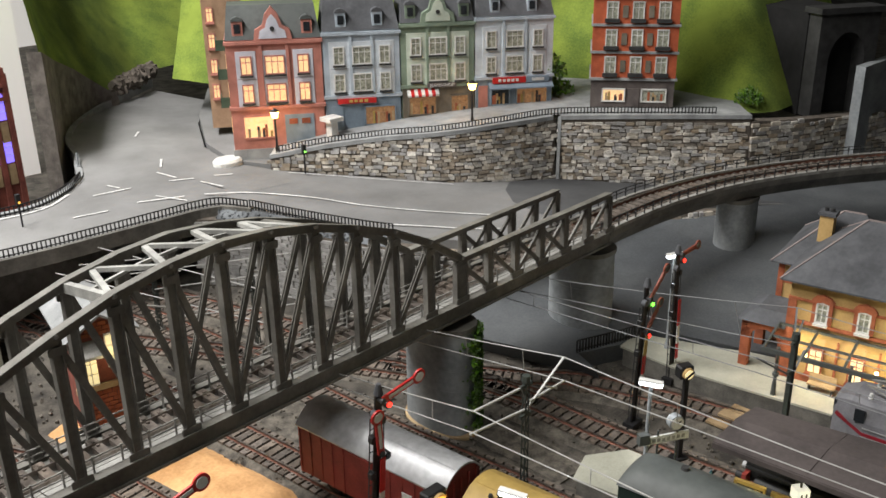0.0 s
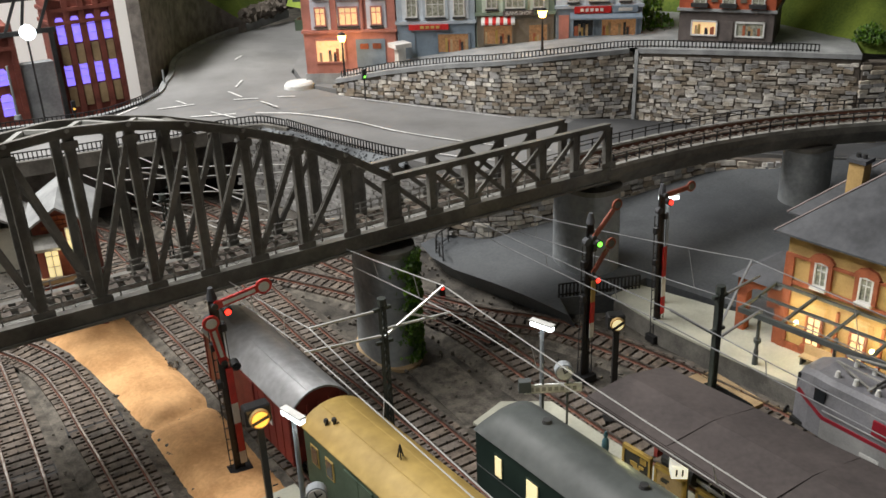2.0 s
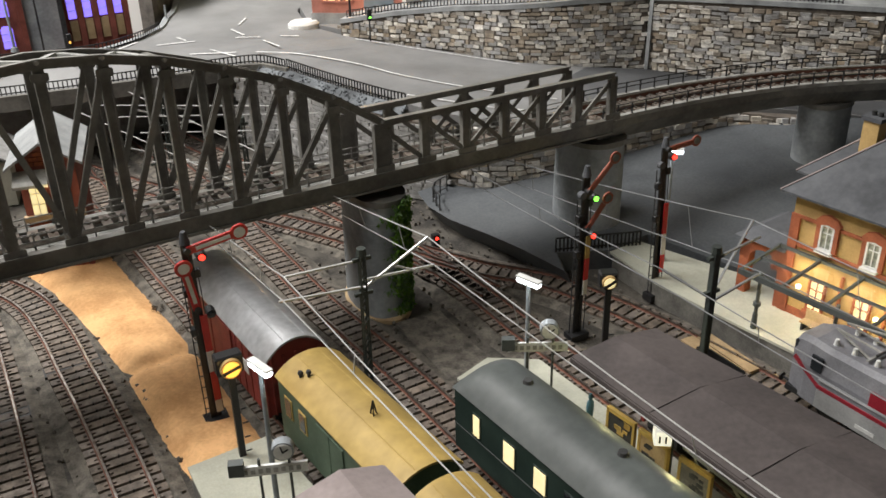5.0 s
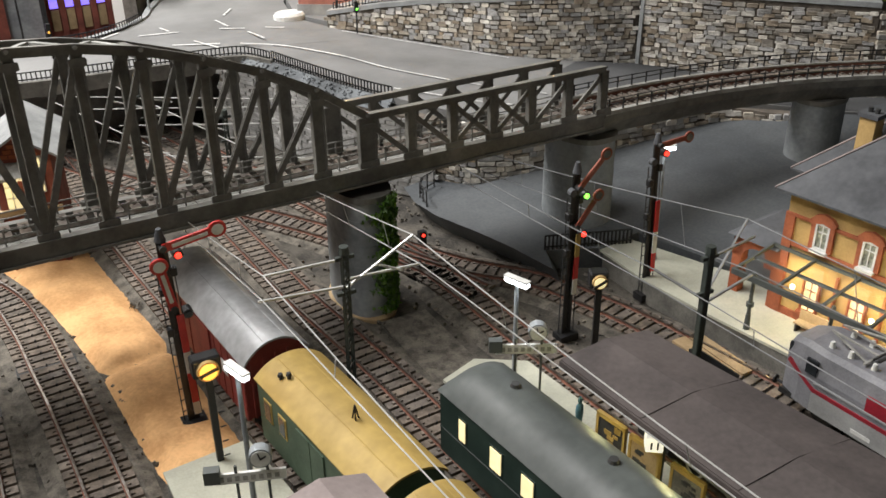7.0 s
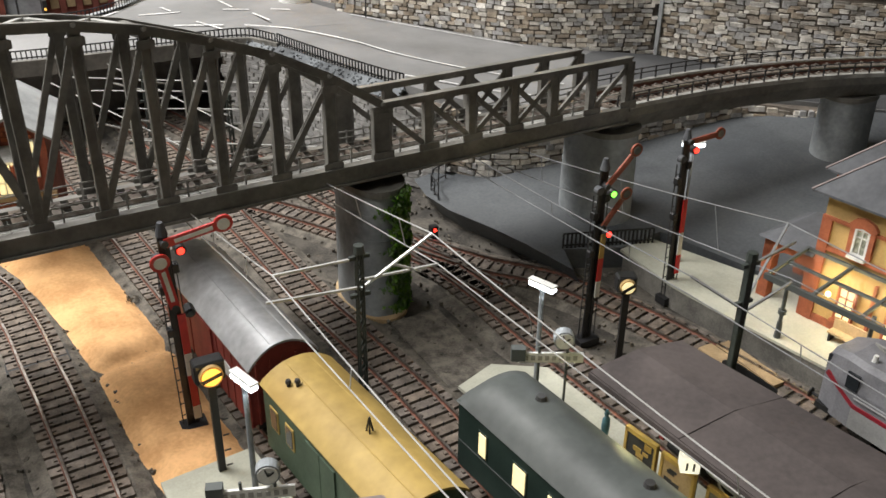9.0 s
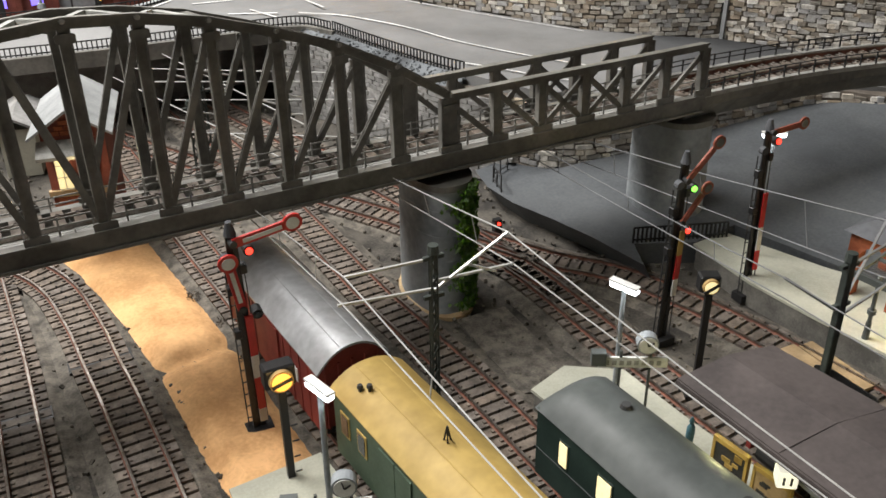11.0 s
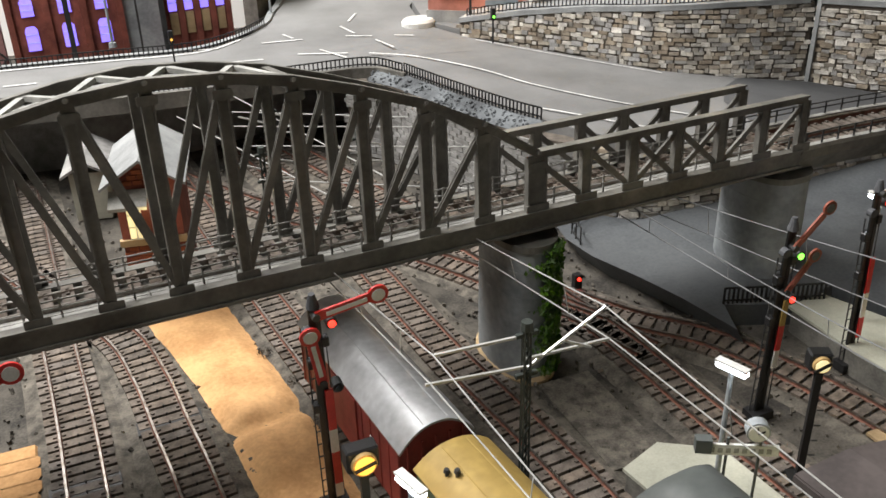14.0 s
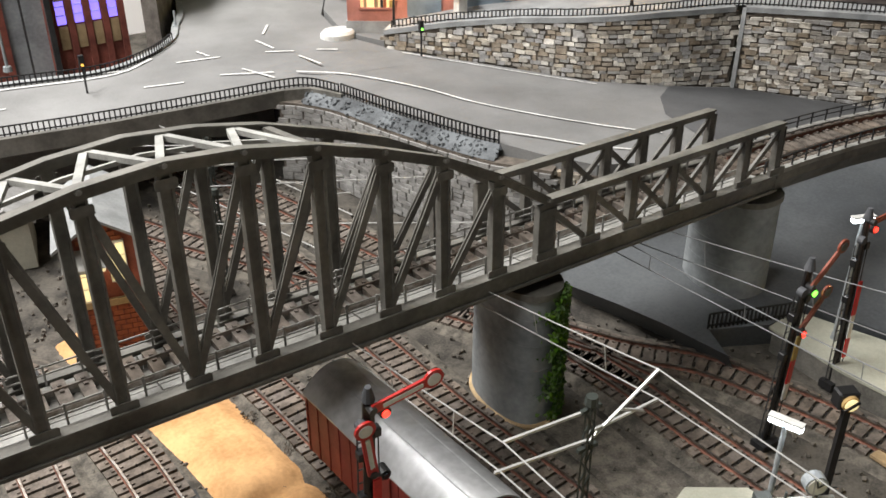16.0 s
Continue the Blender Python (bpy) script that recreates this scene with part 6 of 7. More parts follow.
for y, fold in ((0.055, 1), (-0.055, -1)):
    bm = bmesh.new()
    bm_bar(bm, (-0.010, y, 0.0445), (0.010, y, 0.0445), 0.0012, 0.0010)
    pg = part("pantograph", bm, M["plank"], th, "folded grey pantograph")
    for s in (-1, 1):
        bm = bmesh.new()
        bm_bar(bm, (s * 0.008, y, 0.0445), (s * 0.004, y + fold * 0.022, 0.049), 0.0008, 0.0008)
        part("lower_arm", bm, M["plank"], pg)
        bm = bmesh.new()
        bm_bar(bm, (s * 0.004, y + fold * 0.022, 0.049), (s * 0.009, y - fold * 0.006, 0.0515), 0.0008, 0.0008)
        part("upper_arm", bm, M["plank"], pg)
    for yy in (-0.006, -0.0085):
        bm = bmesh.new()
        bm_bar(bm, (-0.014, y + fold * yy, 0.052), (0.014, y + fold * yy, 0.052), 0.0008, 0.0010)
        part("contact_strip", bm, M["iron"], pg)
    for dx in (-0.008, 0.008):
        for dy in (-0.004, 0.008, 0.018):
            bm = bmesh.new()
            bm_cyl(bm, (dx, y + dy, 0.043), (dx, y + dy, 0.0462), 0.0015, 0.0010, n=8)
            part("insulator", bm, M["white"], th)
for k in range(7):
    bm = bmesh.new()
    y = -0.028 + 0.009 * k
    bm_loft(bm, [[(x, y + dy, z) for x, z in ((-0.007, 0.043), (0.007, 0.043), (0.006, 0.0468), (-0.006, 0.0468))] for dy in (-0.002, 0.002)])
    part("resistor", bm, M["iron"], th)
bm = bmesh.new()
bm_box(bm, -0.011, 0.011, -0.04, 0.04, 0.0428, 0.0440)
part("roof_deck", bm, M["loco_pale"], th)

# steam locomotive standing under the middle roof
th = thing("steam_locomotive", "black steam locomotive with smoke deflectors and white wheel rims", "locomotive", along(T5, 0.138))
bm = bmesh.new()
bm_cyl(bm, (0, -0.045, 0.030), (0, 0.085, 0.030), 0.0115, n=24)
bm_cyl(bm, (0, 0.085, 0.030), (0, 0.088, 0.030), 0.0098, 0.006, n=24)
part("boiler", bm, M["black"], th, smooth=True)
for y, r, z in ((0.072, 0.0036, 0.048), (0.035, 0.0045, 0.045), (0.0, 0.0045, 0.045)):
    bm = bmesh.new()
    bm_cyl(bm, (0, y, 0.038), (0, y, z), r, r * 0.9, n=16)
    part("chimney" if y > 0.07 else "dome", bm, M["black"], th, smooth=True)
for y in (-0.03, 0.018, 0.052):
    bm = bmesh.new()
    bm_cyl(bm, (0, y, 0.030), (0, y + 0.001, 0.030), 0.0119, n=24)
    part("boiler_band", bm, M["iron"], th)
for s in (-1, 1):
    bm = bmesh.new()
    bm_loft(bm, [[(s * x, y, z) for y, z in ((0.062, 0.024), (0.092, 0.024), (0.092, 0.041), (0.087, 0.044), (0.062, 0.044))] for x in (0.0148, 0.0156)])
    part("smoke_deflector", bm, M["black"], th, bevel=0.0)
    bm = bmesh.new()
    bm_box(bm, s * 0.015 - 0.0022, s * 0.015 + 0.0022, -0.05, 0.092, 0.0225, 0.0240)
    part("running_board", bm, M["black"], th)
    bm = bmesh.new()
    bm_cyl(bm, (s * 0.0135, 0.066, 0.012), (s * 0.0135, 0.086, 0.012), 0.0052, n=16)
    part("cylinder", bm, M["black"], th)
    bm = bmesh.new()
    bm_bar(bm, (s * 0.0145, 0.066, 0.0105), (s * 0.0145, -0.03, 0.0095), 0.0008, 0.0018)
    part("side_rod", bm, M["silver"], th)
    bm = bmesh.new()
    bm_cyl(bm, (s * 0.010, 0.094, 0.0115), (s * 0.010, 0.0995, 0.0115), 0.0024, n=12)
    part("buffer", bm, M["black"], th)
    bm = bmesh.new()
    bm_cyl(bm, (s * 0.009, 0.0945, 0.019), (s * 0.009, 0.0965, 0.019), 0.002, n=12)
    part("headlamp", bm, M["silver"], th)
bm = bmesh.new()
bm_box(bm, -0.015, 0.015, 0.092, 0.0945, 0.008, 0.016)
part("buffer_beam", bm, M["red_wagon"], th)
bm = bmesh.new()
bm_box(bm, -0.008, 0.008, -0.07, 0.092, 0.009, 0.020)
part("frame", bm, M["black"], th)
wheelset(th, (-0.034, -0.012, 0.010, 0.032), 0.0085, M["white"])
wheelset(th, (0.058, 0.080), 0.0055, M["white"])
bm = bmesh.new()
bm_box(bm, -0.0165, 0.0165, -0.072, -0.046, 0.016, 0.041)
part("cab", bm, M["black"], th)
arc = bmesh.new()
bm_loft(arc, [[(x, y, z) for x, z in [(-0.0178, 0.041), (-0.010, 0.0475), (0, 0.049), (0.010, 0.0475), (0.0178, 0.041)]] for y in (-0.076, -0.044)])
part("cab_roof", arc, M["black"], th)
td = thing("tender", "black coal tender behind the steam locomotive", "tender", along(T5, 0.022))
bm = bmesh.new()
bm_box(bm, -0.0155, 0.0155, -0.036, 0.036, 0.0105, 0.034)
part("tank", bm, M["black"], td, bevel=0.001)
bm = bmesh.new()
random.seed(9)
for k in range(120):
    r = random.uniform(0.001, 0.0022)
    m = Matrix.Translation((random.uniform(-0.012, 0.012), random.uniform(-0.03, 0.033), 0.034 + random.uniform(0, 0.0025))) @ Euler([random.random() * 6 for _ in range(3)]).to_matrix().to_4x4()
    bm_box(bm, -r, r, -r, r, -r * 0.7, r * 0.7, m)
part("coal", bm, M["dark"], td)
wheelset(td, (-0.025, -0.008, 0.009, 0.026))

# ---- station ----
SM = Matrix.Translation((0.684, 0.273, 0.0)) @ Matrix.Rotation(math.atan2(-0.987, 0.16), 4, "Z")
# local x runs along the platform front, y into the house
st = thing("station_building", "ochre station building with red brick trim and slate hipped roofs", "station", SM)


def sbox(name, x0, x1, y0, y1, z0, z1, mm, label="", bevel=0.0):
    bm = bmesh.new()
    bm_box(bm, x0, x1, y0, y1, z0, z1)
    return part(name, bm, M[mm] if isinstance(mm, str) else mm, st, label, bevel=bevel)


def hip(name, x0, x1, y0, y1, z, rise, over, ridge):
    bm = bmesh.new()
    cy = (y0 + y1) / 2
    a = [(x0 - over, y0 - over), (x1 + over, y0 - over), (x1 + over, y1 + over), (x0 - over, y1 + over)]
    lo = [bm.verts.new((x, y, z)) for x, y in a]
    up = [bm.verts.new((x, y, z + 0.0012)) for x, y in a]
    r0, r1 = bm.verts.new((x0 + ridge, cy, z + rise)), bm.verts.new((x1 - ridge, cy, z + rise))
    bm.faces.new(lo[::-1])
    for i in range(4):
        bm.faces.new((lo[i], lo[(i + 1) % 4], up[(i + 1) % 4], up[i]))
    bm.faces.new((up[0], up[1], r1, r0))
    bm.faces.new((up[1], up[2], r1))
    bm.faces.new((up[2], up[3], r0, r1))
    bm.faces.new((up[3], up[0], r0))
    rf = part(name, bm, M["slate"], st)
    for p, q in (((x0 - over, y0 - over, z + 0.001), (x0 + ridge, cy, z + rise)), ((x0 + ridge, cy, z + rise), (x1 - ridge, cy, z + rise)), ((x0 - over, y1 + over, z + 0.001), (x0 + ridge, cy, z + rise))):
        bm = bmesh.new()
        bm_bar(bm, p, q, 0.0012, 0.0010)
        part("ridge_tile", bm, M["roof_pink"], rf)
    return rf


UL = 0.20
sbox("wall", 0, UL, 0, 0.085, 0.009, 0.083, "ochre", "ochre rendered walls")
sbox("plinth", -0.0006, UL, -0.0010, 0.086, 0.007, 0.014, "brickred")
sbox("brick_band", -0.0006, UL, -0.0010, 0.0855, 0.0520, 0.0545, "brickred")
sbox("brick_band", -0.0006, UL, -0.0012, 0.0855, 0.0690, 0.0707, "brickred")
for x in (0.0025,):
    sbox("corner_pier", x - 0.003, x + 0.0025, -0.0014, 0.003, 0.009, 0.0690, "brickred")
for k in range(7):
    x = 0.022 + 0.0265 * k
    for dx in (-0.0053, 0.0053):
        sbox("window_jamb", x + dx - 0.0013, x + dx + 0.0013, -0.0020, 0.001, 0.0555, 0.0715, "brickred")
    bm = bmesh.new()
    prof = [(-0.0075, 0), (-0.005, 0.0030), (0, 0.0045), (0.005, 0.0030), (0.0075, 0), (0.0055, -0.0022), (0, -0.0008), (-0.0055, -0.0022)]
    bm_loft(bm, [[(x + a, y, 0.0720 + b) for a, b in prof] for y in (-0.0022, 0.001)])
    part("window_arch", bm, M["brickred"], st)
    window(st, x, 0.0570, 0.0058, 0.0128, M["curtain"], M["white"], -0.0010, 2, True)
    window(st, x, 0.0185, 0.0078, 0.0170, M["lit_cream"], M["brickred"], -0.0010, 2, True, "ground_window")
    sbox("quoin", x + 0.0125, x + 0.0140, -0.0018, 0.001, 0.014, 0.044, "brickred")
hip("roof", 0, UL, 0, 0.085, 0.083, 0.036, 0.0065, 0.034)
# side wing further back
sbox("wing_wall", -0.020, 0.02, 0.045, 0.12, 0.009, 0.0760, "ochre")
sbox("wing_band", -0.0206, 0.02, 0.0444, 0.12, 0.060, 0.063, "brickred")
sbox("wing_corner", -0.0212, -0.017, 0.0440, 0.049, 0.009, 0.0760, "brickred")
hip("wing_roof", -0.020, 0.055, 0.045, 0.12, 0.0760, 0.033, 0.006, 0.030)
ch = sbox("chimney", -0.001, 0.0085, 0.058, 0.0670, 0.085, 0.1110, "ochre")
for k, mm in ((0, "slate"),):
    bm = bmesh.new()
    bm_box(bm, -0.0022, 0.0097, 0.0568, 0.0682, 0.1110, 0.1135)
    part("chimney_cap", bm, M["slate"], ch)
    for dx in (0.002, 0.006):
        bm = bmesh.new()
        bm_cyl(bm, (dx, 0.0625, 0.1135), (dx, 0.0625, 0.1160), 0.0015, n=8)
        part("chimney_pot", bm, M["iron"], ch)
sbox("roof_hatch", 0.046, 0.053, 0.015, 0.021, 0.0930, 0.0960, "iron")
# brick porch with arches
for x0, x1, y0, y1 in ((-0.030, -0.0235, -0.001, 0.0055), (-0.030, -0.0235, 0.034, 0.040), (-0.004, 0.0, -0.001, 0.005)):
    sbox("porch_pier", x0, x1, y0, y1, 0.008, 0.0400, "brickred", bevel=0.0004)
for y in (-0.001, 0.036):
    bm = bmesh.new()
    prof = [(-0.030, 0.046), (-0.030, 0.033), (-0.0235, 0.033)] + [(-0.0138 - 0.0098 * math.cos(t), 0.033 + 0.008 * math.sin(t)) for t in (math.pi * i / 10 for i in range(1, 10))] + [(-0.004, 0.033), (0, 0.033), (0, 0.046)]
    bm_loft(bm, [[(x, y + d, z) for x, z in prof] for d in (0, 0.004)])
    part("porch_arch", bm, M["brickred"], st)
bm = bmesh.new()
prof = [(-0.001, 0.046), (-0.001, 0.033), (0.0055, 0.033)] + [(0.0198 - 0.0142 * math.cos(t), 0.033 + 0.009 * math.sin(t)) for t in (math.pi * i / 10 for i in range(1, 10))] + [(0.034, 0.033), (0.040, 0.033), (0.040, 0.046)]
bm_loft(bm, [[(-0.030 + d, y, z) for y, z in prof] for d in (0, 0.004)])
part("porch_arch", bm, M["brickred"], st)
bm = bmesh.new()
bm_loft(bm, [[(-0.033, -0.004, 0.046), (0.0, -0.004, 0.046), (0.0, 0.043, 0.046), (-0.033, 0.043, 0.046)], [(-0.022, 0.006, 0.0535), (0.0, 0.006, 0.0535), (0.0, 0.033, 0.0535), (-0.022, 0.033, 0.0535)]])
part("porch_roof", bm, M["slate"], st)
# glass platform canopy
glass = bpy.data.materials.new("canopy_glass")
glass.use_nodes = True
b = glass.node_tree.nodes["Principled BSDF"]
b.inputs["Base Color"].default_value, b.inputs["Roughness"].default_value, b.inputs["Transmission Weight"].default_value = (0.95, 0.94, 0.90, 1), 0.06, 1.0
can = thing("platform_canopy", "glazed station canopy with grey beams and iron posts", "canopy", SM @ Matrix.Translation((0, 0, 0.004)))
for k in range(7):
    x0 = -0.004 + 0.0255 * k
    bm = bmesh.new()
    bm_loft(bm, [[(x0 + 0.0006, -0.036, 0.0405), (x0 + 0.0249, -0.036, 0.0405), (x0 + 0.0249, -0.002, 0.0445), (x0 + 0.0006, -0.002, 0.0445)], [(x0 + 0.0006, -0.036, 0.0411), (x0 + 0.0249, -0.036, 0.0411), (x0 + 0.0249, -0.002, 0.0451), (x0 + 0.0006, -0.002, 0.0451)]])
    o = part("glass_pane", bm, glass, can)
    o.visible_shadow = False
for k in range(8):
    x = -0.004 + 0.0255 * k
    bm = bmesh.new()
    bm_bar(bm, (x, -0.0375, 0.0412), (x, -0.001, 0.0455), 0.0014, 0.0020)
    part("rafter", bm, M["coach_roof"], can)
for y, z, h in ((-0.0372, 0.0408, 0.0032), (-0.019, 0.0430, 0.0016), (-0.0018, 0.0452, 0.002)):
    bm = bmesh.new()
    bm_bar(bm, (-0.005, y, z), (0.1755, y, z), 0.0018, h)
    part("beam", bm, M["coach_roof"], can)
for k in range(4):
    x = 0.0045 + 0.046 * k
    bm = bmesh.new()
    bm_cyl(bm, (x, -0.030, 0.0045), (x, -0.030, 0.0410), 0.0011, n=10)
    bm_cyl(bm, (x, -0.030, 0.0045), (x, -0.030, 0.0150), 0.0019, 0.0014, n=10)
    bm_cyl(bm, (x, -0.030, 0.0200), (x, -0.030, 0.0222), 0.0022, n=10)
    part("post", bm, M["coach_roof"], can)
for k in range(3):
    x = 0.018 + 0.045 * k
    p = SM @ Vector((x, -0.014, 0.036))
    point_lamp("canopy_light", p, 0.017, (1.0, 0.82, 0.36), 0.0013)
for k, x in enumerate((0.03, 0.075)):
    bench = thing("platform_bench", "dark bench under the station canopy", "bench", SM @ Matrix.Translation((x, -0.009, 0.0095)), group="benches")
    bm = bmesh.new()
    bm_box(bm, -0.009, 0.009, -0.003, 0.003, 0.0045, 0.0055)
    part("seat", bm, M["wood"], bench)
    bm = bmesh.new()
    bm_box(bm, -0.009, 0.009, 0.0025, 0.0032, 0.0055, 0.0115)
    part("backrest", bm, M["wood"], bench)
    for sx in (-0.0075, 0.0075):
        bm = bmesh.new()
        bm_box(bm, sx - 0.0005, sx + 0.0005, -0.0028, 0.0028, 0, 0.0045)
        part("leg", bm, M["iron"], bench)



# ---- signals ----
def bar_part(name, th, a, b, w, h, mm, label="", up=(0, 0, 1)):
    bm = bmesh.new()
    bm_bar(bm, a, b, w, h, up)
    return part(name, bm, M[mm] if isinstance(mm, str) else mm, th, label)


def cyl_part(name, th, a, b, r0, r1, mm, n=12, label=""):
    bm = bmesh.new()
    bm_cyl(bm, a, b, r0, r1, n)
    return part(name, bm, M[mm] if isinstance(mm, str) else mm, th, label)


def arm(th, z, ang, length, lamp, mm="red", inner="white"):
    c, s = math.cos(radians(ang)), math.sin(radians(ang))
    y = -0.0030
    tip = (c * length, y, z + s * length)
    a = bar_part("signal_arm", th, (0, y, z), (c * (length - 0.0035), y, z + s * (length - 0.0035)), 0.0010, 0.0042 if inner == "white" else 0.0030, mm, "red and white semaphore arm")
    bar_part("arm_stripe", a, (c * 0.004, y - 0.0007, z + s * 0.004), (c * (length - 0.0045), y - 0.0007, z + s * (length - 0.0045)), 0.0004, 0.0017, inner)
    cyl_part("arm_disc", a, (tip[0], y - 0.0005, tip[2]), (tip[0], y + 0.0005, tip[2]), 0.0041 if inner == "white" else 0.0034, 0.0041 if inner == "white" else 0.0034, mm, 18)
    cyl_part("disc_face", a, (tip[0], y - 0.0009, tip[2]), (tip[0], y - 0.0004, tip[2]), 0.0027 if inner == "white" else 0.0021, 0.0027 if inner == "white" else 0.0021, inner if inner == "white" else "plat_edge", 18)
    cyl_part("pivot", th, (0, y - 0.0012, z), (0, y + 0.003, z), 0.0016, 0.0016, "iron")
    cyl_part("lamp_case", th, (0.0062, -0.0012, z - 0.0065), (0.0062, 0.0035, z - 0.0065), 0.0024, 0.0024, "black")
    cyl_part("lamp", th, (0.0062, -0.0020, z - 0.0065), (0.0062, -0.0012, z - 0.0065), 0.0015, 0.0015, lamp, 12, "small lit signal lamp")


def semaphore(x, y, h, lean, arms, bands, label, mast="black"):
    th = thing("semaphore_signal", label, "semaphore signal", Matrix.Translation((x, y, -0.005)) @ Matrix.Rotation(radians(lean[1]), 4, "X") @ Matrix.Rotation(radians(lean[0]), 4, "Y"), group="semaphore signals")
    h += 0.005
    for s in (-1, 1):
        bar_part("mast_upright", th, (s * 0.0019, 0, 0), (s * 0.0013, 0, h - 0.006), 0.0010, 0.0018, mast)
    bar_part("mast_core", th, (0, 0.0006, 0), (0, 0.0004, h - 0.006), 0.0030, 0.0012, mast, up=(0, 1, 0))
    n = int(h / 0.0062)
    for k in range(n):
        z = k * (h - 0.008) / n
        s = 1 if k % 2 else -1
        bar_part("lattice", th, (s * 0.0016, 0, z), (-s * 0.0016, 0, z + (h - 0.008) / n), 0.0007, 0.0007, mast, up=(0, 1, 0))
    cyl_part("mast_cap", th, (0, 0, h - 0.006), (0, 0, h), 0.0026, 0.0012, "slate", 10)
    cyl_part("mast_lantern", th, (-0.0035, 0, h - 0.016), (-0.0035, -0.003, h - 0.016), 0.0022, 0.0022, "slate", 10)
    bm = bmesh.new()
    bm_box(bm, -0.006, 0.006, -0.004, 0.004, 0.0, 0.0045)
    part("base", bm, M["black"], th)
    for z0, z1, mm in bands:
        bm = bmesh.new()
        wide = 0.0010 if h > 0.115 else 0.0007
        bm_box(bm, 0.0014 - wide, 0.0032 + wide * 0.5, -0.0026, -0.0018, z0 + 0.005, z1 + 0.005)
        part("mast_plate", bm, M[mm], th)
    for z, ang, ln, lamp, mm, inner in arms:
        arm(th, z + 0.005, ang, ln, lamp, mm, inner)
    for zf, sx in ((0.30, 1), (0.52, -1), (0.72, -1), (0.80, 1)):
        bm = bmesh.new()
        bm_box(bm, sx * 0.0030 - 0.0016, sx * 0.0030 + 0.0016, -0.0014, 0.0022, h * zf - 0.0022, h * zf + 0.0022)
        part("motor_box", bm, M["black"], th, bevel=0.0004)
    for k in range(12):
        z = 0.010 + k * (h - 0.03) / 12
        bar_part("ladder_rung", th, (-0.0042, 0.0012, z), (-0.0018, 0.0012, z), 0.0004, 0.0004, "iron")
    bar_part("ladder_rail", th, (-0.0044, 0.0012, 0.004), (-0.0040, 0.0012, h - 0.02), 0.0005, 0.0005, "iron")
    bar_part("signal_wire", th, (0.0042, -0.001, 0.006), (0.0032, -0.001, h - 0.02), 0.0004, 0.0004, "iron")
    return th


RUST = mat("faded_red", (0.34, 0.09, 0.05), (0.24, 0.06, 0.035), 0.6, 80, 0.05)
M["faded"] = RUST
M["ochre_band"] = M["cream"]
semaphore(0.3705, 0.349, 0.1125, (-2.3, 7.2), [(0.104, 7, 0.0245, "lit_red", "red", "white"), (0.071, 97, 0.0245, "glass", "red", "white")], [(0.044, 0.066, "red"), (0.031, 0.044, "white"), (0.012, 0.031, "red"), (0.004, 0.012, "white")], "tall red and white semaphore signal beside the red wagon")
semaphore(0.5765, 0.3225, 0.1060, (-1.4, 2.8), [(0.092, 46, 0.0225, "lit_green", "faded", "faded"), (0.069, 52, 0.0205, "lit_red", "faded", "faded")], [(0.050, 0.064, "ochre_band"), (0.036, 0.050, "red"), (0.026, 0.036, "white")], "dark semaphore signal with two raised arms near the pier")
semaphore(0.6455, 0.3360, 0.1010, (0, -1.5), [(0.0945, 4, 0.0205, "lit_red", "faded", "faded")], [(0.040, 0.060, "red"), (0.026, 0.040, "white"), (0.014, 0.026, "red")], "dark semaphore signal with one level arm on the platform")
semaphore(0.2405, 0.3315, 0.1140, (0, 0), [(0.105, 14, 0.0245, "lit_red", "red", "white"), (0.072, 97, 0.0245, "glass", "red", "white")], [(0.03, 0.06, "red"), (0.01, 0.03, "white")], "red and white semaphore signal beside the outer track")


def disc_signal(x, y, z, label, yaw, f=1.0, slope=1.0, glow="lit_yellow"):
    th = thing("disc_signal", label, "disc signal", Matrix.Translation((x, y, -0.005)), group="disc signals")
    bm = bmesh.new()
    bm_box(bm, -0.0015, 0.0015, -0.0012, 0.0012, 0, z - 0.0)
    part("post", bm, M["black"], th)
    bm = bmesh.new()
    bm_box(bm, -0.005, 0.005, -0.0036, 0.0036, 0, 0.004)
    part("base", bm, M["black"], th)
    for k in range(5):
        bar_part("ladder_rung", th, (0.0018, -0.0012, 0.008 + 0.008 * k), (0.0045, -0.0012, 0.008 + 0.008 * k), 0.0005, 0.0005, "iron")
    zz = z + 0.005
    bm = bmesh.new()
    bm_box(bm, -0.0062 * f, 0.0062 * f, -0.0010, 0.0060, zz - 0.0040, zz + 0.0058 * f)
    part("lamp_box", bm, M["black"], th, bevel=0.0008)
    q = Vector((0, -0.0030, 0))
    cyl_part("disc_rim", th, (0, -0.0010, zz), (0, -0.0026, zz), 0.0050 * f, 0.0048 * f, "ochre", 24, "dull yellow rim")
    d = cyl_part("disc", th, (0, -0.0012, zz), (0, -0.0030, zz), 0.0040 * f, 0.0039 * f, glow, 24, "glowing yellow signal disc")
    bar_part("disc_bar", d, (-0.0041 * f, -0.0033, zz - 0.0014 * slope), (0.0041 * f, -0.0033, zz + 0.0009 * slope), 0.0005, 0.0015, "black")
    th.matrix_world = Matrix.Translation((x, y, -0.005)) @ Matrix.Rotation(radians(yaw), 4, "Z")
    return th


disc_signal(0.562, 0.2785, 0.0585, "black signal post with a glowing yellow disc by the middle platform", -25, 0.76, 1.9, "lit_cream")
disc_signal(0.3705, 0.3005, 0.0580, "black signal post with a glowing yellow disc by the goods platform", 0)
point_lamp("disc_glow", (0.3705, 0.2905, 0.058), 0.004, (1.0, 0.62, 0.2), 0.003)


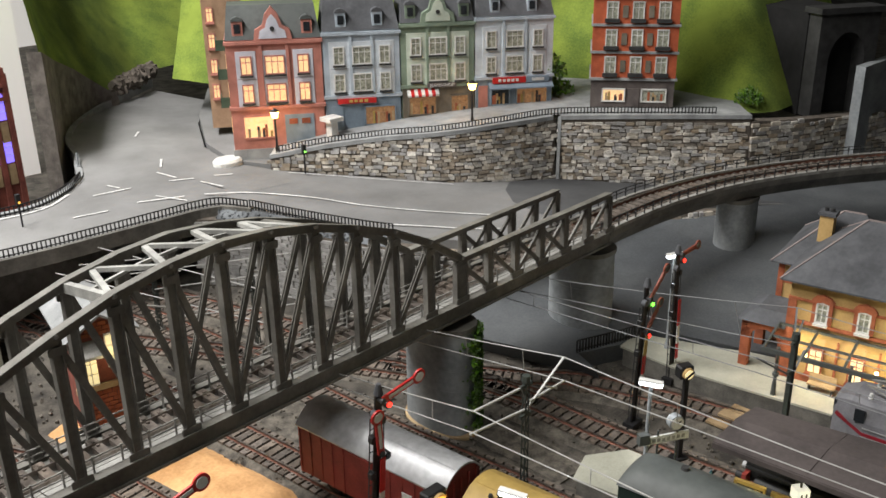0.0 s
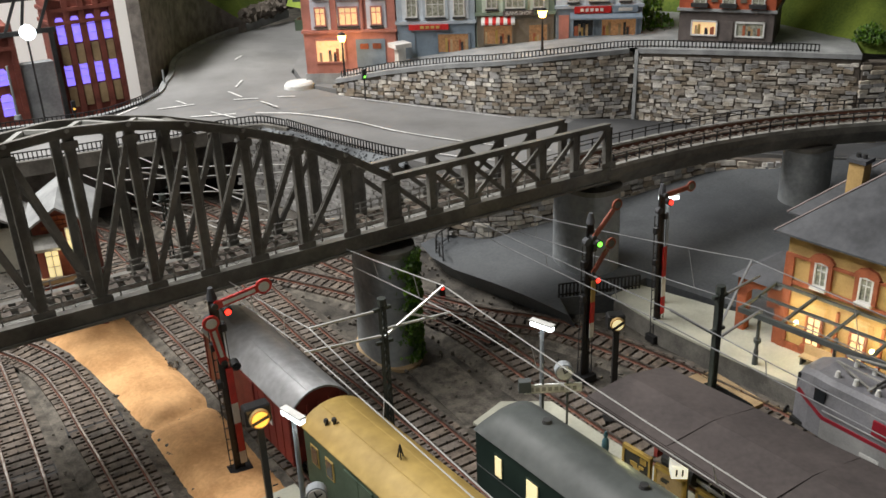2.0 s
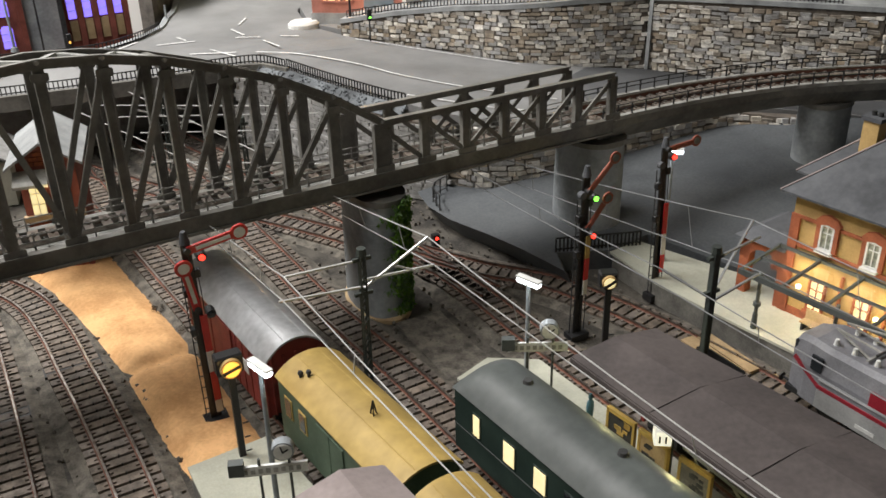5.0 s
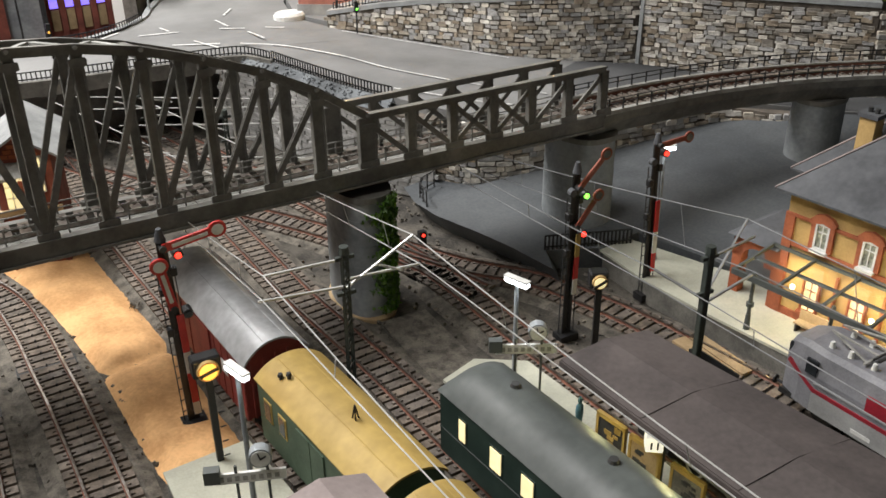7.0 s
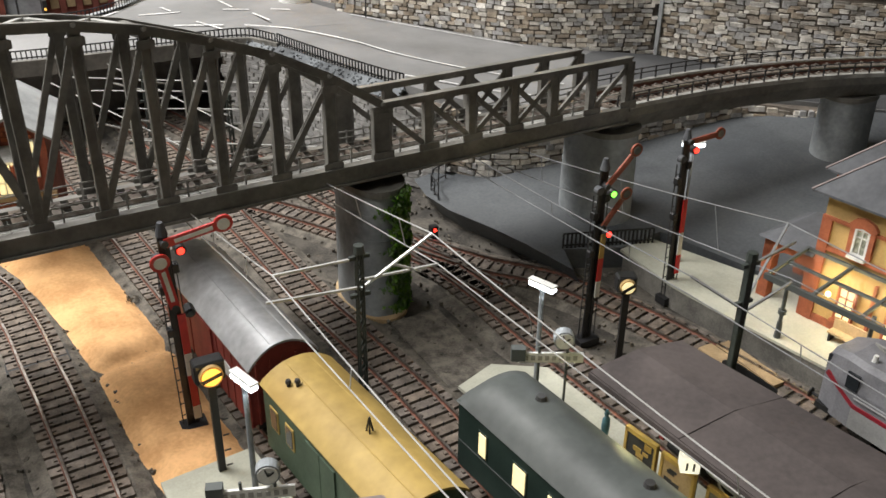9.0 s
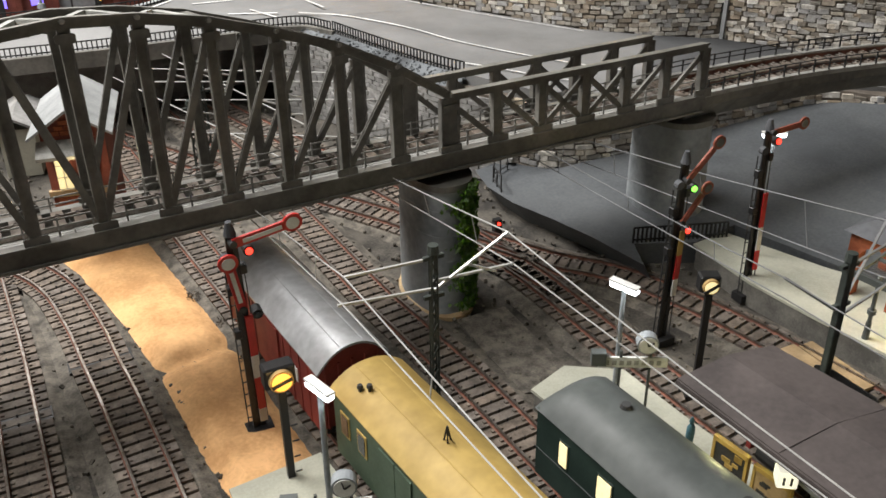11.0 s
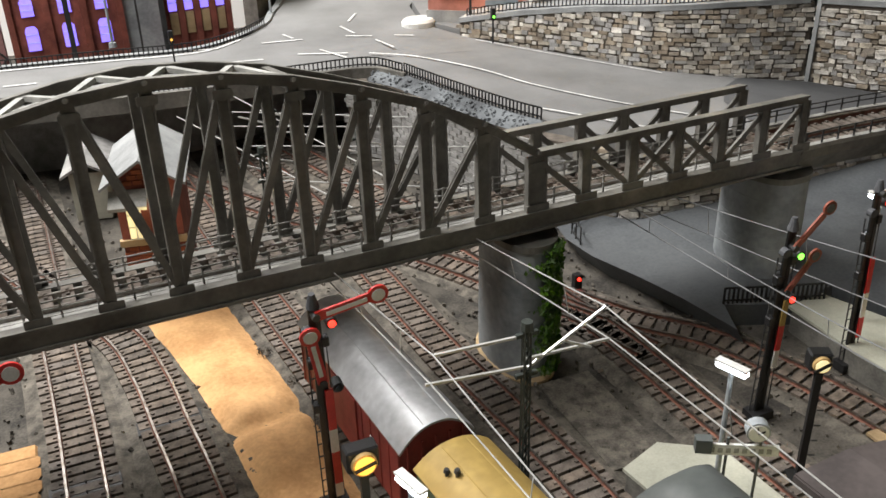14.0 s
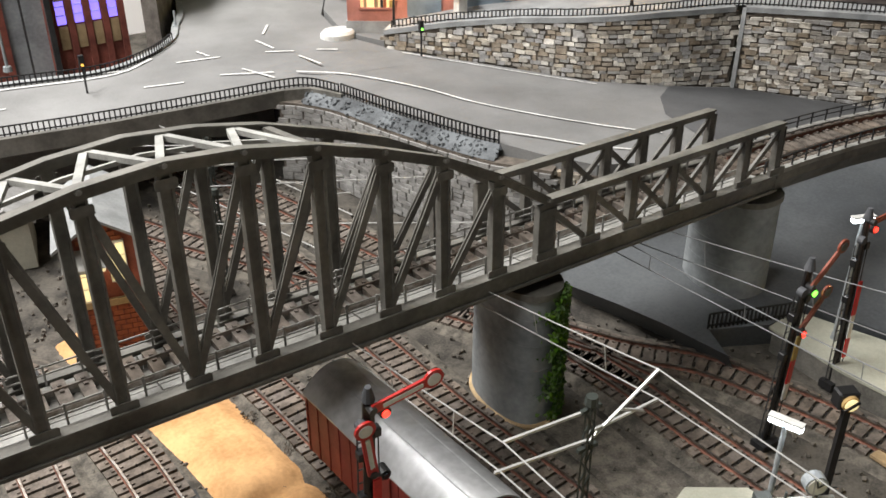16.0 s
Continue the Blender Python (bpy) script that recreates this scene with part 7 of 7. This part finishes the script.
# ---- platform lamps, clocks ----
def platform_lamp(x, y, z0, z, yaw, label):
    th = thing("platform_lamp", label, "platform lamp", Matrix.Translation((x, y, z0)) @ Matrix.Rotation(radians(yaw), 4, "Z"), group="platform lamps")
    h = z - z0
    cyl_part("pole", th, (0, 0, -0.001), (0, 0, h), 0.0013, 0.0010, "pier", 10)
    cyl_part("base", th, (0, 0, -0.001), (0, 0, 0.004), 0.0022, 0.0016, "pier", 10)
    for s in (-1, 1):
        bm = bmesh.new()
        bm_box(bm, s * 0.0033 - 0.0032, s * 0.0033 + 0.0032, -0.0018, 0.0018, h - 0.0006, h + 0.0020)
        bmesh.ops.bevel(bm, geom=bm.edges[:], offset=0.0007, segments=1, affect="EDGES")
        hd = part("lamp_head", bm, M["lit_white"], th, "white glowing tube lamp")
    bm = bmesh.new()
    bm_box(bm, -0.0066, 0.0066, -0.0017, 0.0017, h + 0.0021, h + 0.0029)
    part("lamp_cap", bm, M["white"], th)
    p = th.matrix_world @ Vector((0, 0, h - 0.003))
    point_lamp("tube_light", p, 0.008, (0.86, 0.94, 1.0), 0.004)
    return th


platform_lamp(0.5075, 0.2700, 0.0085, 0.0765, -70, "grey platform lamp with a white T-shaped light")
platform_lamp(0.3720, 0.2540, 0.0085, 0.0835, -74, "grey platform lamp with a glowing white head")
platform_lamp(0.6640, 0.3520, 0.0095, 0.0830, -20, "grey platform lamp behind the signal")


def platform_clock(x, y, z0, zc, yaw, label):
    th = thing("platform_clock", label, "platform clock", Matrix.Translation((x, y, z0)) @ Matrix.Rotation(radians(yaw), 4, "Z"), group="platform clocks")
    z = zc - z0
    for s in (-0.006, 0.006):
        cyl_part("post", th, (s, 0, -0.001), (s, 0, z - 0.004), 0.0006, 0.0006, "coach_roof", 8)
    bm = bmesh.new()
    bm_box(bm, -0.015, 0.013, -0.0006, 0.0006, z - 0.0120, z - 0.0072)
    sg = part("name_board", bm, M["white"], th, "pale name board")
    bm = bmesh.new()
    for k in range(8):
        bm_box(bm, -0.0125 + 0.0030 * k, -0.0107 + 0.0030 * k, -0.0009, -0.0005, z - 0.0107, z - 0.0085)
    part("lettering", bm, M["plank"], sg)
    c = cyl_part("clock_case", th, (0.004, -0.0022, z), (0.004, 0.0022, z), 0.0044, 0.0044, "pier", 20, "round grey clock case")
    cyl_part("clock_face", c, (0.004, -0.0026, z), (0.004, -0.0021, z), 0.0037, 0.0037, "white", 20)
    bar_part("clock_hand", c, (0.004, -0.0029, z), (0.0062, -0.0029, z + 0.0016), 0.0004, 0.0005, "black")
    bar_part("clock_hand", c, (0.004, -0.0029, z), (0.0032, -0.0029, z + 0.0030), 0.0004, 0.0005, "black")
    bm = bmesh.new()
    bm_box(bm, -0.018, -0.012, -0.002, 0.002, z - 0.0105, z - 0.0045)
    part("loudspeaker", bm, M["coach_roof"], th)
    return th


platform_clock(0.5055, 0.2560, 0.0085, 0.0595, -28, "round platform clock above a pale name board")
platform_clock(0.3695, 0.2410, 0.0085, 0.0545, -20, "round platform clock above a name board on the goods platform")


# ---- catenary ----
def mast(x, y, h, label, brackets, solid=False, tube_mat="wire"):
    th = thing("catenary_mast", label, "catenary mast", Matrix.Translation((x, y, -0.005)), group="catenary masts")
    h += 0.005
    for sx in (-1, 1):
        for sy in (-1, 1):
            bar_part("upright", th, (sx * 0.0015, sy * 0.0013, 0), (sx * 0.0012, sy * 0.0010, h), 0.0007, 0.0007, "green_iron")
    if solid:
        bar_part("mast_core", th, (0, 0, 0), (0, 0, h), 0.0034, 0.0028, "green_iron", up=(0, 1, 0))
    n = int(h / 0.0055)
    for k in range(n):
        z = k * h / n
        s = 1 if k % 2 else -1
        bar_part("lattice", th, (-s * 0.0014, -0.0012, z), (s * 0.0014, -0.0012, z + h / n), 0.0006, 0.0006, "green_iron", up=(0, 1, 0))
        bar_part("lattice", th, (-s * 0.0014, 0.0012, z), (s * 0.0014, 0.0012, z + h / n), 0.0006, 0.0006, "green_iron", up=(0, 1, 0))
    cyl_part("mast_head", th, (0, 0, h - 0.002), (0, 0, h + 0.0015), 0.0026, 0.0022, "green_iron", 8)
    bm = bmesh.new()
    bm_box(bm, -0.0035, 0.0035, -0.0035, 0.0035, 0, 0.004)
    part("foot", bm, M["plat_edge"], th)
    for a, b in brackets:
        bar_part("bracket", th, (a[0], a[1], a[2] + 0.005), (b[0], b[1], b[2] + 0.005), 0.0010, 0.0010, tube_mat, "pale bracket tube")
    for dz in (0.0, 0.018):
        bar_part("cross_arm", th, (-0.0045, 0, h - 0.004 - dz), (0.0045, 0, h - 0.004 - dz), 0.0016, 0.0016, "green_iron")
    return th


mast(0.4365, 0.3005, 0.0985, "dark green lattice catenary mast between the tracks", [((0, 0, 0.094), (-0.036, 0.003, 0.0935)), ((0, 0, 0.080), (-0.040, 0.002, 0.0825)), ((0, 0, 0.079), (0.0355, 0.003, 0.0955)), ((0, 0, 0.0835), (0.0395, 0.005, 0.0785)), ((0.016, 0.001, 0.0865), (0.030, 0.003, 0.0785))])
mast(0.5755, 0.2215, 0.0985, "dark green catenary mast beside the station track", [((0, 0, 0.075), (0.040, 0.018, 0.096)), ((0, 0, 0.073), (-0.020, 0.012, 0.088)), ((0, 0, 0.094), (0.042, 0.014, 0.088)), ((0, 0, 0.071), (0.040, 0.010, 0.070))], True, "wire_dim")
mast(0.452, -0.10, 0.0985, "dark green lattice catenary mast", [])


def tube(name, th, pts, r, mm):
    rings = []
    d = (Vector(pts[-1]) - Vector(pts[0])).normalized()
    s = d.cross(Vector((0, 0, 1))).normalized()
    u = s.cross(d)
    for p in pts:
        rings.append([Vector(p) + s * (r * math.cos(t)) + u * (r * math.sin(t)) for t in (2 * math.pi * i / 6 for i in range(6))])
    bm = bmesh.new()
    bm_loft(bm, rings)
    return part(name, bm, M[mm], th)


def wire(name, pts, r, label, droppers=None, mm="wire"):
    th = thing(name, label, "catenary wire")
    tube("wire_run", th, pts, r, mm)
    for a, b in droppers or ():
        bm = bmesh.new()
        bm_cyl(bm, a, b, r * 0.8, r * 0.8, 5)
        part("dropper", bm, M[mm], th)


def catenary(top, low, sag=0.006, r=0.00032, mm="wire"):
    t0, t1, l0, l1 = (Vector(v) for v in (*top, *low))
    n = 12
    tp = [t0.lerp(t1, k / n) - Vector((0, 0, sag * 4 * (k / n) * (1 - k / n))) for k in range(n + 1)]
    lp = [l0.lerp(l1, k / n) for k in range(n + 1)]
    wire("catenary_wire", tp, r, "thin pale messenger wire above the track", [(tp[k], lp[k]) for k in (2, 5, 8, 10)], mm)
    wire("catenary_wire", lp, r, "thin pale contact wire above the track", None, mm)


catenary(((0.4005, 0.3035, 0.0935), (0.428, -0.10, 0.0935)), ((0.3985, 0.3025, 0.0825), (0.430, -0.10, 0.0800)))
catenary(((0.4005, 0.3035, 0.0935), (0.386, 0.465, 0.0745)), ((0.3985, 0.3025, 0.0825), (0.390, 0.465, 0.0640)), 0.001)
catenary(((0.472, 0.3035, 0.0955), (0.505, -0.10, 0.0935)), ((0.476, 0.3055, 0.0785), (0.510, -0.10, 0.0770)))
catenary(((0.472, 0.3035, 0.0955), (0.456, 0.465, 0.0745)), ((0.476, 0.3055, 0.0785), (0.459, 0.465, 0.0640)), 0.001)
catenary(((0.5555, 0.2335, 0.088), (0.553, 0.47, 0.0745)), ((0.5575, 0.2335, 0.078), (0.552, 0.47, 0.0650)), 0.002, 0.00028, "wire_dim")
catenary(((0.6155, 0.2395, 0.096), (0.566, 0.455, 0.0750)), ((0.6150, 0.2315, 0.072), (0.566, 0.455, 0.0640)), 0.002, 0.00028, "wire_dim")
catenary(((0.5555, 0.2335, 0.088), (0.578, -0.10, 0.088)), ((0.5575, 0.2335, 0.078), (0.578, -0.10, 0.078)), 0.003, 0.00028, "wire_dim")
catenary(((0.6155, 0.2395, 0.096), (0.650, -0.10, 0.092)), ((0.6150, 0.2315, 0.072), (0.652, -0.10, 0.070)), 0.003, 0.00028, "wire_dim")
# overhead wires of the yard behind the bridge
for x0, x1, y0, y1, z in ((0.40, 0.54, 0.62, 0.56, 0.062), (0.39, 0.53, 0.66, 0.60, 0.064), (0.385, 0.52, 0.71, 0.64, 0.06), (0.40, 0.56, 0.59, 0.50, 0.05), (0.41, 0.47, 0.76, 0.55, 0.058), (0.37, 0.44, 0.72, 0.52, 0.055)):
    wire("catenary_wire", [Vector((x0, y0, z)), Vector((x1, y1, z - 0.004))], 0.0004, "thin pale overhead wire in the rear yard")
for x, y in ((0.47, 0.60), (0.43, 0.68), (0.405, 0.60)):
    mast(x, y, 0.066, "dark catenary mast in the rear yard", [((0, 0, 0.06), (0.022, 0.004, 0.052)), ((0, 0, 0.052), (-0.022, 0.004, 0.060)), ((0, 0, 0.046), (0.022, -0.004, 0.044))])
for x, y, mm in ((0.5585, 0.464, "lit_red"), (0.283, 0.56, "lit_yellow")):
    th = thing("dwarf_signal", "small dark dwarf signal with a lit lens", "dwarf signal", Matrix.Translation((x, y, -0.005)), group="dwarf signals")
    bm = bmesh.new()
    bm_box(bm, -0.0025, 0.0025, -0.002, 0.002, 0, 0.012)
    part("case", bm, M["black"], th)
    cyl_part("lens", th, (0, -0.002, 0.0095), (0, -0.003, 0.0095), 0.0011, 0.0011, mm)

# ---- signal box in the rear yard ----
BX = Matrix.Translation((0.329, 0.560, -0.005)) @ Matrix.Rotation(radians(-12), 4, "Z")
box = thing("signal_box", "small red brick signal box with a pale roof and lit windows", "signal box", BX)


def bpart(name, x0, x1, y0, y1, z0, z1, mm, parent=None):
    bm = bmesh.new()
    bm_box(bm, x0, x1, y0, y1, z0, z1)
    return part(name, bm, M[mm], parent or box)


HALF, EAVE, APEX = 0.0175, 0.0800, 0.0920
bpart("wall", -HALF, HALF, 0, 0.055, 0, EAVE, "brick2")
bm = bmesh.new()
bm_loft(bm, [[(x, y, z) for x, z in ((-HALF, EAVE), (HALF, EAVE), (0, APEX))] for y in (0, 0.055)])
part("gable", bm, M["brick2"], box)
for k in range(27):
    z0 = 0.0032 * k + 0.001
    half = HALF if z0 + 0.003 < EAVE else HALF * (APEX - z0 - 0.003) / (APEX - EAVE)
    for j in range(7):
        x0 = -0.0175 + 0.0058 * j - (0.0029 if k % 2 else 0)
        x1 = x0 + 0.0050
        if x0 < -half or x1 > half or (0.042 < z0 + 0.0012 < 0.078 and x1 > -0.0130 and x0 < 0.0120):
            continue
        bm = bmesh.new()
        bm_box(bm, x0, x1, -0.0008, 0.001, z0, z0 + 0.0026)
        part("brick", bm, M["brickred"], box)
for s_ in (-1, 1):
    bm = bmesh.new()
    xe = s_ * 0.0235
    ze = 0.0955 - abs(xe) * 0.66
    bm_loft(bm, [[(0.0, y, 0.0938), (0.0, y, 0.0955), (xe, y, ze), (xe, y, ze - 0.0017)] for y in (-0.009, 0.062)])
    part("roof", bm, M["kerb"], box, "pale grey roof slope")
for x, w in ((-0.0085, 0.0040), (0.0070, 0.0046)):
    bm = bmesh.new()
    up = 0.006 if x > 0 else -0.004
    bm_box(bm, x - w, x + w, -0.0016, 0.001, 0.048 + up, 0.072 + up)
    wf = part("window_frame", bm, M["white"], box)
    for dx in (-0.0022, 0.0022):
        for z in (0.0492, 0.0567, 0.0642):
            bm = bmesh.new()
            bm_box(bm, x + dx - 0.0017, x + dx + 0.0017, -0.0020, 0, z + up, z + up + 0.0064)
            part("pane", bm, M["lit_cream"], wf)
bm = bmesh.new()
bm_loft(bm, [[(-0.020, -0.001, z), (0.001, -0.001, z), (0.001, -0.013, z - 0.006), (-0.020, -0.013, z - 0.006)] for z in (0.0735, 0.0755)])
part("porch_roof", bm, M["plank"], box)
bpart("floor_beam", -0.019, 0.019, -0.0022, 0.001, 0.040, 0.044, "wood")
point_lamp("signal_box_light", (0.326, 0.545, 0.060), 0.006, (1.0, 0.8, 0.4), 0.003)
# pale shed roof behind it
sh = thing("goods_shed", "low goods shed with a pale grey roof in the rear yard", "goods shed", Matrix.Translation((0.300, 0.700, -0.005)) @ Matrix.Rotation(radians(-10), 4, "Z"))
bm = bmesh.new()
bm_box(bm, -0.012, 0.012, 0, 0.05, 0, 0.036)
part("wall", bm, M["plat"], sh)
for s in (-1, 1):
    bm = bmesh.new()
    bm_loft(bm, [[(0, y, 0.044), (0, y, 0.046), (s * 0.017, y, 0.036), (s * 0.017, y, 0.034)] for y in (-0.005, 0.055)])
    part("roof", bm, M["block"], sh)

# ---- brick halls beyond the road ----
def brick_hall(x, y, w, d, h, yaw, label, cols, rows_, tower):
    th = thing("brick_hall", label, "factory hall", Matrix.Translation((x, y, -0.006)) @ Matrix.Rotation(radians(yaw), 4, "Z"), group="brick halls")
    bm = bmesh.new()
    bm_box(bm, 0, w, 0, d, 0, h)
    part("wall", bm, M["brick2"], th)
    for k in range(cols + 1):
        bm = bmesh.new()
        xx = w * k / cols
        bm_box(bm, xx - 0.003, xx + 0.003, -0.0025, 0.001, 0, h + 0.002)
        part("pilaster", bm, M["brick2"], th)
    for z in (h - 0.012, h - 0.026):
        bm = bmesh.new()
        bm_box(bm, -0.002, w + 0.002, -0.0030, d + 0.002, z, z + 0.004)
        part("cornice", bm, M["brick2"], th)
    for z0, z1 in rows_:
        for k in range(cols):
            xx = w * (k + 0.5) / cols
            ww = w / cols * (0.5 if tower else 0.34)
            bm = bmesh.new()
            prof = [(-ww / 2, z0), (ww / 2, z0), (ww / 2, z1 - ww * 0.3), (ww * 0.3, z1), (-ww * 0.3, z1), (-ww / 2, z1 - ww * 0.3)]
            bm_loft(bm, [[(xx + a, yy, b) for a, b in prof] for yy in (-0.0012, 0.002)])
            wn = part("window", bm, M["lit_violet"], th, "tall window glowing violet")
            for zz in (0.33, 0.66):
                bm = bmesh.new()
                bm_box(bm, xx - ww / 2, xx + ww / 2, -0.0018, -0.0008, z0 + (z1 - z0) * zz - 0.0004, z0 + (z1 - z0) * zz + 0.0004)
                part("glazing_bar", bm, M["white"], wn)
            if tower:
                bm = bmesh.new()
                bm_box(bm, xx - ww / 2, xx + ww / 2, -0.0016, 0.001, z0 - 0.024, z0 - 0.002)
                part("panel", bm, M["wood"], th)
    return th


hall_a = brick_hall(0.408, 1.035, 0.066, 0.05, 0.158, 6, "red brick tower hall with violet lit windows", 4, ((0.112, 0.140), (0.066, 0.092)), True)
for xx in (0.004, 0.062):
    bm = bmesh.new()
    bm_box(bm, xx - 0.005, xx + 0.005, -0.003, 0.007, 0.158, 0.166)
    part("turret", bm, M["brick2"], hall_a)
bm = bmesh.new()
bm_box(bm, 0.025, 0.041, 0.01, 0.026, 0.158, 0.170)
bm_box(bm, 0.022, 0.044, 0.007, 0.029, 0.170, 0.178)
part("roof_turret", bm, M["plank"], hall_a)
bm = bmesh.new()
bm_cyl(bm, (0.033, 0.018, 0.178), (0.033, 0.018, 0.215), 0.0016, 0.0008, 8)
part("spire", bm, M["plank"], hall_a)
brick_hall(0.262, 1.055, 0.105, 0.06, 0.135, 2, "wide red brick hall with violet lit windows", 3, ((0.072, 0.090), (0.038, 0.062)), False)
gap = thing("concrete_wall", "stained pale concrete wall between the brick halls", "wall")
bm = bmesh.new()
bm_box(bm, 0.366, 0.410, 1.06, 1.075, -0.006, 0.085)
part("wall_face", bm, M["pier"], gap)
tow = thing("steel_truss", "tall dark steel truss beside the brick hall", "steel truss", Matrix.Translation((0.365, 1.03, -0.006)))
for a, b in (((-0.055, 0, 0.13), (0.045, 0, 0.13)), ((-0.055, 0, 0.165), (0.045, 0, 0.165))):
    bar_part("chord", tow, a, b, 0.004, 0.005, "iron")
for k in range(6):
    bar_part("web", tow, (-0.055 + 0.0166 * k, 0, 0.13), (-0.055 + 0.0166 * (k + 1), 0, 0.165) if k % 2 else (-0.055 + 0.0166 * k + 0.0083, 0, 0.165), 0.003, 0.003, "iron", up=(0, 1, 0))
for x in (-0.05, 0.04):
    bar_part("leg", tow, (x, 0, 0), (x, 0, 0.13), 0.005, 0.005, "iron", up=(0, 1, 0))
pink = thing("pink_gasholder", "pink panelled tower with dark steel frame", "tower", Matrix.Translation((0.236, 1.05, -0.006)))
bm = bmesh.new()
bm_box(bm, -0.016, 0.016, 0, 0.03, 0, 0.14)
part("wall", bm, mat("pink_panel", (0.42, 0.22, 0.21), (0.33, 0.17, 0.16), 0.8), pink)
for k in range(4):
    for s in (-1, 1):
        bar_part("frame_bar", pink, (s * 0.016, -0.001, 0.035 * k), (-s * 0.016, -0.001, 0.035 * (k + 1)), 0.0016, 0.0016, "iron", up=(0, 1, 0))
for x, y in ((0.345, 0.902), (0.497, 0.945)):
    th = thing("mast_lamp", "pale grey lamp post at the far kerb", "lamp post", Matrix.Translation((x, y, 0.066)), group="kerb lamp posts")
    cyl_part("post", th, (0, 0, -0.001), (0, 0, 0.050 if x < 0.4 else 0.016), 0.0014, 0.0010, "pier", 10)
    cyl_part("foot", th, (0, 0, -0.001), (0, 0, 0.003), 0.0038, 0.003, "pier", 12)
th = thing("floodlight", "white lit round floodlight in front of the hall", "floodlight", Matrix.Translation((0.378, 1.0, 0.13)))
cyl_part("lens", th, (0, 0, 0), (0.002, -0.006, -0.002), 0.0075, 0.0075, "lit_white", 16)
cyl_part("stem", th, (0, 0.002, -0.14), (0, 0.002, 0.0), 0.001, 0.001, "iron", 8)
# dry bushes along the sand
for x, y, r, sd in ((0.381, 0.405, 0.006, 41), (0.378, 0.445, 0.005, 42), (0.370, 0.478, 0.005, 43)):
    b = bush(x, y, -0.006, r, 260, sd, "small dry dark bush beside the sand")
    b.data.materials[0] = M["ballast"]
